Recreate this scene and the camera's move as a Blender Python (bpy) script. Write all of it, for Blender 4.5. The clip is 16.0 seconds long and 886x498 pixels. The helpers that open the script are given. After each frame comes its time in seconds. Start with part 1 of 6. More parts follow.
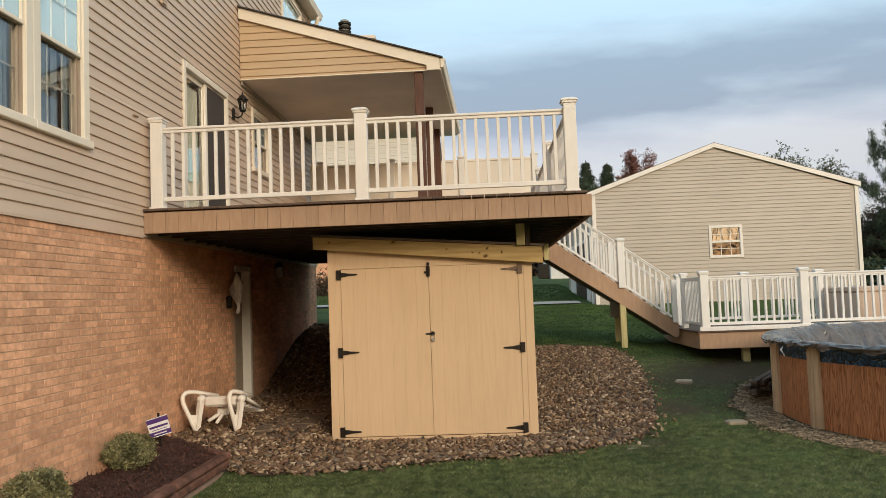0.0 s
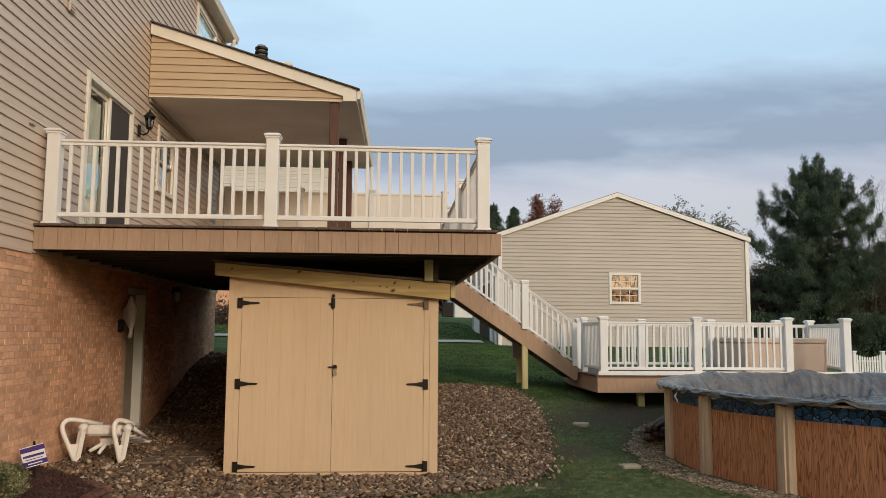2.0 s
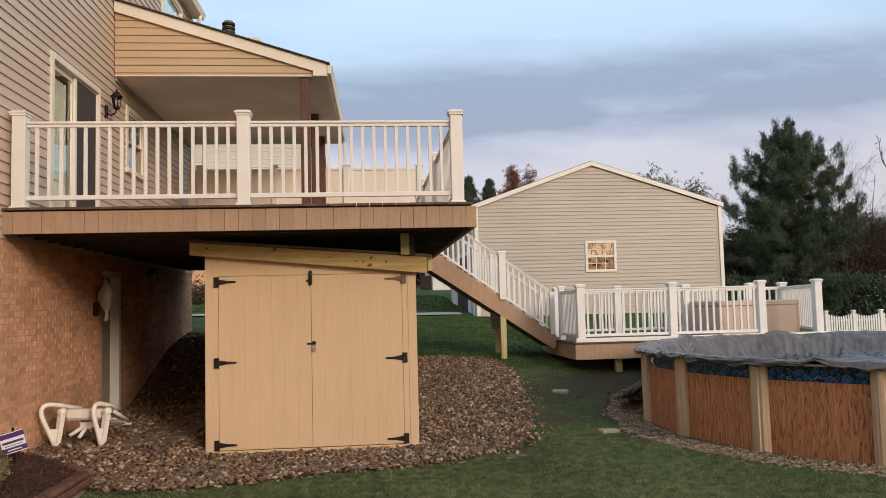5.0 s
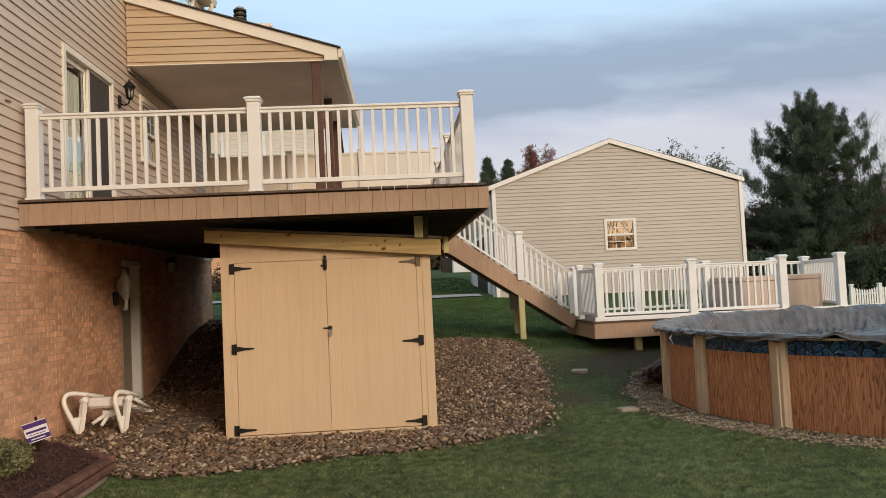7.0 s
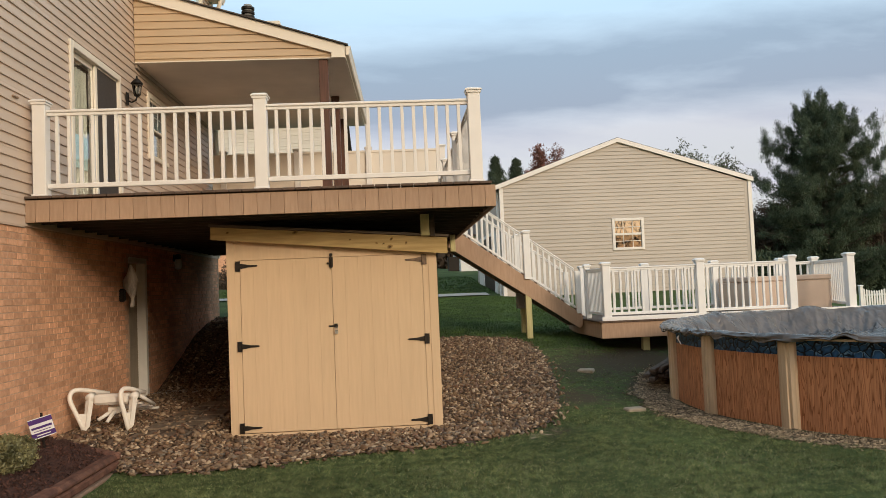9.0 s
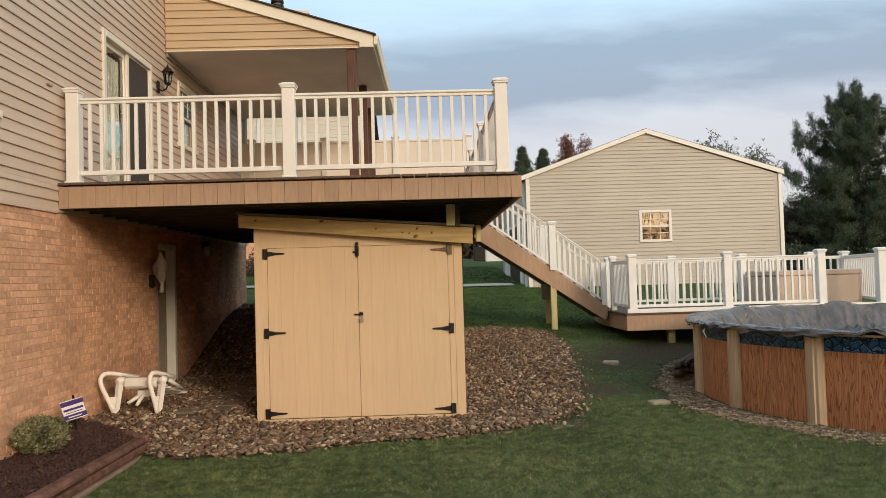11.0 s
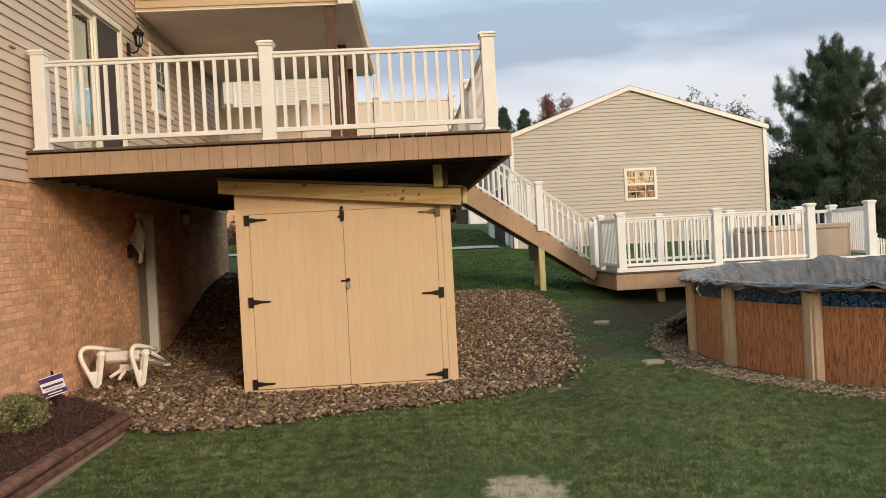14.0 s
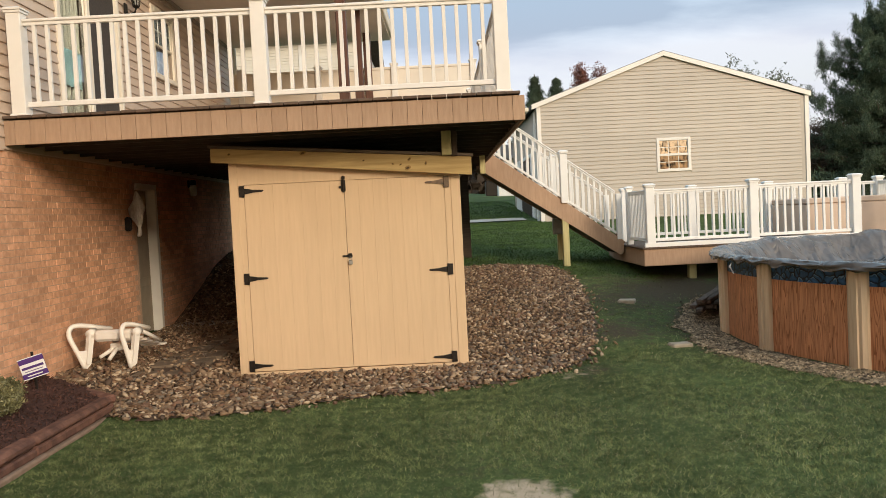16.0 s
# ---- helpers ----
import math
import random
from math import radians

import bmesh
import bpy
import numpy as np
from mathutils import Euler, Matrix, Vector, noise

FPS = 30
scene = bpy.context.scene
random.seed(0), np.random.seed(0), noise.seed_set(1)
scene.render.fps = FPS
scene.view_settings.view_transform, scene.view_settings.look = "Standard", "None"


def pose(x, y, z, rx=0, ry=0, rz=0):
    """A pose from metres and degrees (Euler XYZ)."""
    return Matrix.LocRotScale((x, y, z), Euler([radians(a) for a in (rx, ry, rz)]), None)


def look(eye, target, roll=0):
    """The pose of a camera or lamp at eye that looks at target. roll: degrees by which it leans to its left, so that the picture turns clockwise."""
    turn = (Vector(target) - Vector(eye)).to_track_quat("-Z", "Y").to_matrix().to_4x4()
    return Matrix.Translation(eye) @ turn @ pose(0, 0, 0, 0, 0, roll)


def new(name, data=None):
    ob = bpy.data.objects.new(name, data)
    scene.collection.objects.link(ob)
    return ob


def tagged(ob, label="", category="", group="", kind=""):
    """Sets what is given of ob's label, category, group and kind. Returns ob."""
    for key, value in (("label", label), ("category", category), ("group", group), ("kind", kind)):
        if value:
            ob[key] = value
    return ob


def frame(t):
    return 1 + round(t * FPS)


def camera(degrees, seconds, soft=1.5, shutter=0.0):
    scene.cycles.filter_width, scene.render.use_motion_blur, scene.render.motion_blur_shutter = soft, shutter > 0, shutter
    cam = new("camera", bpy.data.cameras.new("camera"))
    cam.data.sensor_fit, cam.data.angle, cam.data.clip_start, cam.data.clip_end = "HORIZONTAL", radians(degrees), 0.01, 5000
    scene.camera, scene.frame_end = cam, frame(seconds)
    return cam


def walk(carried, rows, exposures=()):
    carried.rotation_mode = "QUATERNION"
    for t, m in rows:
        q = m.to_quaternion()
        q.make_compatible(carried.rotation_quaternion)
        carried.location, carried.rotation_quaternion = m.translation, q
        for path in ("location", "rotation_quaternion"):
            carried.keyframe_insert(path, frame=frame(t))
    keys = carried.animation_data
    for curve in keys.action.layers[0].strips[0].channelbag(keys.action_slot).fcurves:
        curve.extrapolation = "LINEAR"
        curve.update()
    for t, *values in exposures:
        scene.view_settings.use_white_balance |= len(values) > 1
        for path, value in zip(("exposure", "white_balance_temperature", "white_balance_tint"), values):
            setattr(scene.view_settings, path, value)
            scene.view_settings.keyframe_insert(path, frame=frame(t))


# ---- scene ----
cam = camera(57.7, 16.0, soft=0.8)
PATH = [
    (0, (0.161, -0.078, 1.651), (0.058, 1.916, 1.772), -2.1),
    (0.5, (0.156, -0.052, 1.637), (0.054, 1.94, 1.782), -1.7),
    (1, (0.151, -0.035, 1.658), (0.11, 1.956, 1.843), -1.0),
    (1.5, (0.148, -0.014, 1.645), (0.217, 1.973, 1.859), -0.2),
    (2, (0.128, -0.012, 1.643), (0.26, 1.972, 1.849), 0.4),
    (2.5, (0.127, -0.021, 1.637), (0.306, 1.963, 1.817), 0.4),
    (3, (0.127, 0.001, 1.636), (0.392, 1.978, 1.776), 0.3),
    (3.5, (0.136, 0.009, 1.632), (0.459, 1.979, 1.751), 0.1),
    (4, (0.139, -0.004, 1.642), (0.437, 1.969, 1.769), -0.5),
    (4.5, (0.139, -0.042, 1.647), (0.38, 1.938, 1.786), -0.8),
    (4.7, (0.139, -0.034, 1.643), (0.351, 1.95, 1.784), -0.9),
    (7, (0.227, 0.0, 1.633), (0.362, 1.993, 1.73), -2.7),
    (7.5, (0.264, 0.046, 1.634), (0.394, 2.04, 1.723), -2.8),
    (8, (0.266, 0.061, 1.635), (0.394, 2.055, 1.719), -2.4),
    (8.5, (0.253, 0.029, 1.625), (0.37, 2.024, 1.713), -2.4),
    (9, (0.243, 0.038, 1.627), (0.359, 2.032, 1.722), -2.4),
    (11.5, (0.248, 0.003, 1.63), (0.284, 2.001, 1.685), -1.8),
    (12, (0.256, 0.015, 1.617), (0.287, 2.015, 1.651), -2.1),
    (12.5, (0.287, 0.04, 1.615), (0.326, 2.04, 1.629), -2.1),
    (13, (0.292, 0.065, 1.606), (0.341, 2.064, 1.604), -1.9),
    (13.5, (0.247, 0.184, 1.602), (0.308, 2.183, 1.588), -2.5),
    (14, (0.184, 0.274, 1.623), (0.276, 2.272, 1.603), -3.0),
    (14.5, (0.215, 0.38, 1.615), (0.332, 2.376, 1.572), -3.9),
    (15, (0.379, 0.583, 1.622), (0.476, 2.58, 1.564), -4.2),
    (15.5, (0.478, 0.687, 1.625), (0.525, 2.685, 1.542), -3.5),
    (16, (0.463, 0.937, 1.616), (0.47, 2.935, 1.531), -2.9),
]
walk(cam, [(t, look(eye, target, roll)) for t, eye, target, roll in PATH], [
    (0.0, 0.0, 6580, 7), (1.0, -0.14, 6490, 8), (1.5, -0.22, 6380, 8), (2.0, -0.2, 6370, 9), (2.5, -0.12, 6370, 10), (3.5, -0.06, 6430, 14), (4.5, -0.09, 6430, 15),
    (7.0, -0.07, 6470, 11), (8.0, 0.0, 6540, 9), (9.0, -0.02, 6560, 9), (12.5, 0.12, 6660, 8), (14.0, 0.17, 6700, 9), (14.5, 0.15, 6720, 9), (16.0, 0.28, 6540, 8)])

# ---- world and light ----
world = bpy.data.worlds.new("dusk_sky")
scene.world = world
world.use_nodes = True
wn, wl = world.node_tree.nodes, world.node_tree.links
wn.clear()
w_out = wn.new("ShaderNodeOutputWorld")
w_bg = wn.new("ShaderNodeBackground")
w_sky = wn.new("ShaderNodeTexSky")
w_sky.sky_type, w_sky.sun_disc = "NISHITA", False
w_sky.sun_elevation, w_sky.sun_rotation = radians(18), radians(149)
w_sky.air_density, w_sky.dust_density = 1.0, 1.5
SKY_STRENGTH = 0.195
w_bg.inputs["Strength"].default_value = SKY_STRENGTH
w_co = wn.new("ShaderNodeTexCoord")
w_sep = wn.new("ShaderNodeSeparateXYZ")
wl.new(w_co.outputs["Generated"], w_sep.inputs[0])


def w_math(op, a, b=None, c=None):
    n = wn.new("ShaderNodeMath")
    n.operation = op
    for k, v in enumerate((a, b, c)):
        if v is None:
            continue
        if isinstance(v, (int, float)):
            n.inputs[k].default_value = v
        else:
            wl.new(v, n.inputs[k])
    return n.outputs[0]


def w_ramp(fac, stops):
    n = wn.new("ShaderNodeValToRGB")
    wl.new(fac, n.inputs[0])
    while len(n.color_ramp.elements) < len(stops):
        n.color_ramp.elements.new(0.5)
    for e, (p, c) in zip(n.color_ramp.elements, stops):
        e.position, e.color = p, (*c, 1)
    return n.outputs[0]


def w_mix(fac, a, b):
    n = wn.new("ShaderNodeMix")
    n.data_type = "RGBA"
    for key, v in ((0, fac), (6, a), (7, b)):
        if isinstance(v, (int, float)):
            n.inputs[key].default_value = v
        elif isinstance(v, tuple):
            n.inputs[key].default_value = (*v, 1)
        else:
            wl.new(v, n.inputs[key])
    return n.outputs[2]


# streaky cloud: noise stretched along the horizon, on a flat cloud deck
w_z = w_math("MAXIMUM", w_sep.outputs[2], 0.0)
w_den = w_math("ADD", w_z, 0.16)
w_com = wn.new("ShaderNodeCombineXYZ")
wl.new(w_math("DIVIDE", w_sep.outputs[0], w_den), w_com.inputs[0])
wl.new(w_math("DIVIDE", w_sep.outputs[1], w_den), w_com.inputs[1])
w_map = wn.new("ShaderNodeMapping")
w_map.inputs["Scale"].default_value = (0.7, 1.2, 1)
w_map.inputs["Location"].default_value = (3.1, 0.55, 0)
w_map.inputs["Rotation"].default_value = (0, 0, radians(-8))
wl.new(w_com.outputs[0], w_map.inputs[0])
w_n = wn.new("ShaderNodeTexNoise")
w_n.inputs["Scale"].default_value, w_n.inputs["Detail"].default_value, w_n.inputs["Roughness"].default_value = 1.5, 9, 0.56
w_n.inputs["Distortion"].default_value = 0.25
wl.new(w_map.outputs[0], w_n.inputs[0])
# thickest in a band a little above the horizon, wisps above it
w_band = w_ramp(w_z, [(0.0, (0.0, 0.0, 0.0)), (0.15, (0.04, 0.04, 0.04)), (0.19, (0.18, 0.18, 0.18)), (0.225, (0.34, 0.34, 0.34)), (0.265, (0.34, 0.34, 0.34)), (0.295, (0.17, 0.17, 0.17)), (0.34, (0.03, 0.03, 0.03)), (1.0, (0.12, 0.12, 0.12))])
w_c = w_math("ADD", w_math("MULTIPLY_ADD", w_n.outputs[0], 0.9, 0.05), w_band)
w_cover = w_ramp(w_c, [(0.54, (0, 0, 0)), (0.84, (1, 1, 1))])
# clear air: the sky texture, paled by haze
w_clear = w_mix(0.85, w_sky.outputs[0], w_ramp(w_z, [(0.0, (3.4, 3.5, 3.6)), (0.11, (3.55, 3.5, 3.65)), (0.18, (3.8, 3.75, 4.05)), (0.24, (3.85, 4.55, 5.3)), (0.32, (3.35, 4.6, 5.65)), (0.42, (4.1, 5.4, 6.15)), (0.6, (3.3, 5.0, 6.2)), (1.0, (2.4, 3.9, 5.4))]))
w_cloud = w_ramp(w_z, [(0.0, (3.7, 3.6, 4.2)), (0.14, (3.4, 3.4, 4.1)), (0.21, (2.0, 2.4, 3.05)), (0.27, (1.95, 2.55, 3.3)), (0.34, (2.4, 3.2, 4.2)), (1.0, (3.0, 3.5, 4.2))])
w_all = w_mix(w_cover, w_clear, w_cloud)
# the afterglow stands behind the walker, deepest at the horizon
w_glow = w_math("POWER", w_math("MAXIMUM", w_math("ADD", w_math("MULTIPLY", w_sep.outputs[1], -0.75), w_math("MULTIPLY", w_sep.outputs[0], 0.3)), 0.0), 0.8)
w_warm = w_ramp(w_z, [(0.0, (9.0, 4.6, 1.7)), (0.12, (8.6, 6.0, 3.4)), (0.4, (6.6, 6.1, 5.3)), (1.0, (3.0, 3.5, 4.4))])
w_all = w_mix(w_math("MINIMUM", w_glow, 1.0), w_all, w_warm)
wl.new(w_all, w_bg.inputs["Color"])
wl.new(w_bg.outputs[0], w_out.inputs[0])

sun_data = bpy.data.lights.new("sun", "SUN")
sun_data.energy, sun_data.angle, sun_data.color = 1.95, radians(16), (1.0, 0.84, 0.66)
sun = new("sun", sun_data)
sun.matrix_world = look((13, -12.5, 8.1), (0, 9, 0))
scene.view_settings.exposure = 0.0

# ---- materials ----


def mat(name, c1, c2=None, scale=6.0, rough=0.6, bump=0.15, bscale=80.0, metal=0.0, rand=0.0, stretch=(1, 1, 1), big=0.12, bigscale=0.7, spec=0.35, detail=5, island=0.0, stops=(0.35, 0.65)):
    m = bpy.data.materials.new(name)
    m.use_nodes = True
    nt = m.node_tree
    n, l = nt.nodes, nt.links
    b = n["Principled BSDF"]
    b.inputs["Roughness"].default_value, b.inputs["Metallic"].default_value = rough, metal
    b.inputs["Specular IOR Level"].default_value = spec
    co = n.new("ShaderNodeTexCoord")
    info = n.new("ShaderNodeObjectInfo")
    off = n.new("ShaderNodeVectorMath")
    off.operation = "SCALE"
    off.inputs[0].default_value = (31.0, 17.0, 53.0)
    l.new(info.outputs["Random"], off.inputs["Scale"])
    add = n.new("ShaderNodeVectorMath")
    l.new(co.outputs["Object"], add.inputs[0])
    if rand:
        l.new(off.outputs[0], add.inputs[1])
    mp = n.new("ShaderNodeMapping")
    mp.inputs["Scale"].default_value = stretch
    l.new(add.outputs[0], mp.inputs[0])
    tex = n.new("ShaderNodeTexNoise")
    tex.inputs["Scale"].default_value, tex.inputs["Detail"].default_value = scale, detail
    l.new(mp.outputs[0], tex.inputs[0])
    ramp = n.new("ShaderNodeValToRGB")
    ramp.color_ramp.elements[0].position, ramp.color_ramp.elements[1].position = stops
    ramp.color_ramp.elements[0].color = (*c1, 1)
    ramp.color_ramp.elements[1].color = (*(c2 or [v * 0.8 for v in c1]), 1)
    l.new(tex.outputs[0], ramp.inputs[0])
    wide = n.new("ShaderNodeTexNoise")
    wide.inputs["Scale"].default_value, wide.inputs["Detail"].default_value = bigscale, 3
    l.new(co.outputs["Object"], wide.inputs[0])
    val = n.new("ShaderNodeMapRange")
    val.inputs["From Min"].default_value, val.inputs["From Max"].default_value = 0.3, 0.7
    val.inputs["To Min"].default_value, val.inputs["To Max"].default_value = 1 - big, 1 + big
    l.new(wide.outputs[0], val.inputs[0])
    fac = val.outputs[0]
    for amount, socket in ((rand, info.outputs["Random"]), (island, None)):
        if not amount:
            continue
        if socket is None:
            socket = n.new("ShaderNodeNewGeometry").outputs["Random Per Island"]
        r = n.new("ShaderNodeMapRange")
        r.inputs["To Min"].default_value, r.inputs["To Max"].default_value = 1 - amount, 1 + amount
        l.new(socket, r.inputs[0])
        mul = n.new("ShaderNodeMath")
        mul.operation = "MULTIPLY"
        l.new(fac, mul.inputs[0])
        l.new(r.outputs[0], mul.inputs[1])
        fac = mul.outputs[0]
    hsv = n.new("ShaderNodeHueSaturation")
    l.new(fac, hsv.inputs["Value"])
    l.new(ramp.outputs[0], hsv.inputs["Color"])
    l.new(hsv.outputs[0], b.inputs["Base Color"])
    if bump:
        fine = n.new("ShaderNodeTexNoise")
        fine.inputs["Scale"].default_value, fine.inputs["Detail"].default_value = bscale, 4
        l.new(mp.outputs[0], fine.inputs[0])
        bp = n.new("ShaderNodeBump")
        bp.inputs["Strength"].default_value, bp.inputs["Distance"].default_value = bump, 0.01
        l.new(fine.outputs[0], bp.inputs["Height"])
        l.new(bp.outputs[0], b.inputs["Normal"])
    return m


def glass_mat(name, tint=(0.9, 0.95, 0.95), rough=0.02):
    m = bpy.data.materials.new(name)
    m.use_nodes = True
    b = m.node_tree.nodes["Principled BSDF"]
    b.inputs["Base Color"].default_value = (*tint, 1)
    b.inputs["Roughness"].default_value = rough
    b.inputs["Transmission Weight"].default_value = 1.0
    b.inputs["IOR"].default_value = 1.5
    return m


M_SIDING = mat("vinyl_siding_tan", (0.59, 0.459, 0.357), (0.56, 0.43, 0.332), scale=3, rough=0.5, bump=0.12, bscale=25, stretch=(1, 0.3, 4), rand=0.03, big=0.05)
M_GABLE = mat("vinyl_siding_gold", (0.535, 0.388, 0.245), (0.505, 0.365, 0.228), scale=3, rough=0.5, bump=0.12, bscale=25, stretch=(0.3, 1, 4), rand=0.03, big=0.05)
M_GARAGE = mat("vinyl_siding_beige", (0.485, 0.428, 0.365), (0.46, 0.405, 0.343), scale=3, rough=0.5, bump=0.1, bscale=25, stretch=(0.3, 1, 4), rand=0.03, big=0.05)
M_PALESIDING = mat("vinyl_siding_pale", (0.68, 0.645, 0.575), (0.65, 0.615, 0.545), scale=3, rough=0.5, bump=0.1, bscale=25, stretch=(0.3, 1, 4), rand=0.04, big=0.05)
M_MORTAR = mat("mortar", (0.57, 0.38, 0.262), (0.47, 0.31, 0.21), scale=20, rough=0.95, bump=0.6, bscale=120)
M_BRICK = mat("tan_brick", (0.71, 0.402, 0.246), (0.565, 0.305, 0.18), scale=18, rough=0.88, bump=0.5, bscale=90, island=0.17, big=0.16, bigscale=1.6)
M_BRICK_ONE = mat("tan_brick_single", (0.71, 0.402, 0.246), (0.565, 0.305, 0.18), scale=18, rough=0.88, bump=0.5, bscale=90, rand=0.17, big=0.05)
M_WHITE = mat("white_vinyl", (0.79, 0.745, 0.69), (0.76, 0.715, 0.66), scale=5, rough=0.4, bump=0.05, bscale=40, big=0.04)
M_WHITE2 = mat("white_vinyl_cool", (0.78, 0.77, 0.74), (0.74, 0.73, 0.71), scale=5, rough=0.4, bump=0.05, bscale=40, big=0.05)
M_TRIM = mat("cream_trim", (0.8, 0.72, 0.6), (0.77, 0.69, 0.57), scale=4, rough=0.5, bump=0.08, big=0.05)
M_FASCIA = mat("composite_board_brown", (0.40, 0.265, 0.175), (0.35, 0.225, 0.145), scale=9, rough=0.7, bump=0.25, bscale=40, stretch=(4, 4, 0.6), rand=0.06)
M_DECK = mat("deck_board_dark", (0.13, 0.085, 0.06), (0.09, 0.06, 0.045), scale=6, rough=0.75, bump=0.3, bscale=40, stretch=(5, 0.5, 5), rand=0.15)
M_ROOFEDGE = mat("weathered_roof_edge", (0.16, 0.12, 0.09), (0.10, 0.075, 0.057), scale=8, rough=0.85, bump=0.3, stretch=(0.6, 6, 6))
# darkened well below bare wood: the under-deck shade is put into this colour
M_JOIST = mat("shade_dark_joist", (0.075, 0.052, 0.036), (0.05, 0.034, 0.024), scale=6, rough=0.85, bump=0.3, stretch=(0.6, 6, 6), rand=0.1)
M_LUMBER = mat("treated_lumber", (0.51, 0.365, 0.158), (0.39, 0.265, 0.108), scale=5, rough=0.7, bump=0.3, bscale=50, stretch=(0.5, 6, 6), rand=0.08)
M_KNOT = mat("knot_heart", (0.13, 0.075, 0.03), (0.07, 0.04, 0.018), scale=30, rough=0.8, bump=0.2)
M_KNOTRIM = mat("knot_ring", (0.33, 0.21, 0.075), (0.25, 0.155, 0.055), scale=30, rough=0.75, bump=0.2)
M_LUMBER_V = mat("treated_post", (0.50, 0.44, 0.22), (0.40, 0.35, 0.17), scale=5, rough=0.75, bump=0.3, bscale=50, stretch=(6, 6, 0.5), rand=0.08)
M_SHED = mat("shed_paint", (0.645, 0.466, 0.293), (0.61, 0.437, 0.273), scale=5, rough=0.55, bump=0.12, bscale=40, stretch=(7, 7, 0.5), rand=0.02, big=0.05)
M_IRON = mat("black_iron", (0.02, 0.017, 0.015), (0.035, 0.028, 0.022), scale=30, rough=0.5, bump=0.2, metal=0.6)
M_RUSTY = mat("faded_hinge", (0.22, 0.15, 0.10), (0.12, 0.09, 0.07), scale=25, rough=0.7, bump=0.2, metal=0.3)
M_STEEL = mat("padlock_steel", (0.55, 0.55, 0.55), (0.45, 0.45, 0.45), scale=30, rough=0.3, bump=0.05, metal=0.9)
M_SHINGLE = mat("roof_shingle", (0.10, 0.085, 0.075), (0.06, 0.05, 0.045), scale=18, rough=0.95, bump=0.8, bscale=90)
M_SOFFIT = mat("soffit_panel", (0.80, 0.70, 0.60), (0.77, 0.67, 0.57), scale=4, rough=0.7, bump=0.05)
M_PORCHPOST = mat("stained_post", (0.12, 0.05, 0.03), (0.08, 0.034, 0.02), scale=6, rough=0.55, bump=0.2, stretch=(6, 6, 0.5))


def rock_mat(name, single, scale, bscale):
    """Mixed river rock: each stone takes one of several brown, rose, tan and grey tones."""
    m = mat(name, (1.0, 1.0, 1.0), (0.62, 0.60, 0.58), scale=scale, rough=0.78, bump=0.35, bscale=bscale, big=0.10)
    n, l = m.node_tree.nodes, m.node_tree.links
    b = n["Principled BSDF"]
    src = b.inputs["Base Color"].links[0].from_socket
    rnd = n.new("ShaderNodeObjectInfo").outputs["Random"] if single else n.new("ShaderNodeNewGeometry").outputs["Random Per Island"]
    rp = n.new("ShaderNodeValToRGB")
    rp.color_ramp.interpolation = "CONSTANT"
    tones = ((0.0, (0.270, 0.171, 0.098)), (0.17, (0.176, 0.108, 0.064)), (0.33, (0.239, 0.162, 0.102)), (0.46, (0.207, 0.119, 0.075)), (0.58, (0.36, 0.25, 0.155)), (0.70, (0.090, 0.059, 0.039)), (0.80, (0.53, 0.40, 0.27)), (0.92, (0.207, 0.164, 0.123)))
    while len(rp.color_ramp.elements) < len(tones):
        rp.color_ramp.elements.new(0.5)
    for e, (p, c) in zip(rp.color_ramp.elements, tones):
        e.position, e.color = p, (*c, 1)
    l.new(rnd, rp.inputs[0])
    mx = n.new("ShaderNodeMix")
    mx.data_type, mx.blend_type = "RGBA", "MULTIPLY"
    mx.inputs[0].default_value = 1.0
    l.new(rp.outputs[0], mx.inputs[6])
    l.new(src, mx.inputs[7])
    l.new(mx.outputs[2], b.inputs["Base Color"])
    return m


M_ROCK = rock_mat("river_rock", False, 11, 60)
M_ROCK_ONE = rock_mat("river_rock_single", True, 1.2, 4)
M_KERB = mat("edging_base", (0.26, 0.17, 0.12), (0.20, 0.13, 0.09), scale=10, rough=0.9, bump=0.5)
M_SCREENBAR = mat("screen_bar", (0.36, 0.29, 0.225), (0.32, 0.255, 0.20), scale=4, rough=0.6, bump=0.05)
M_BDOOR = mat("olive_door", (0.36, 0.30, 0.22), (0.31, 0.26, 0.19), scale=6, rough=0.6, bump=0.05)
M_MESH = mat("insect_screen", (0.075, 0.06, 0.052), (0.05, 0.042, 0.036), scale=40, rough=0.8, bump=0.1)
# pale blue that puts the sky's reflection into a panel behind the glass
M_SKYPANEL = mat("sky_reflection_panel", (0.55, 0.70, 0.80), (0.48, 0.64, 0.75), scale=3, rough=0.8, bump=0.1)
# dark blue colour standing in for dim rooms and dark reflections in panes
M_DARKBACK = mat("dark_pane_backing", (0.13, 0.17, 0.20), (0.09, 0.12, 0.145), scale=4, rough=0.9, bump=0.3, bscale=20, stretch=(1, 9, 0.3))
M_GRAVEL = mat("pea_gravel", (0.35, 0.265, 0.17), (0.12, 0.088, 0.056), scale=12, rough=0.9, bump=0.4, island=0.75)
M_SOIL = mat("soil", (0.11, 0.07, 0.045), (0.065, 0.042, 0.028), scale=14, rough=0.95, bump=0.9, bscale=60)
M_MULCH = mat("red_mulch", (0.064, 0.029, 0.021), (0.031, 0.015, 0.012), scale=35, rough=0.95, bump=0.9, bscale=80, island=0.45)
M_TIMBER = mat("red_edging", (0.19, 0.092, 0.063), (0.095, 0.044, 0.032), scale=10, rough=0.9, bump=0.6, bscale=50, rand=0.15)
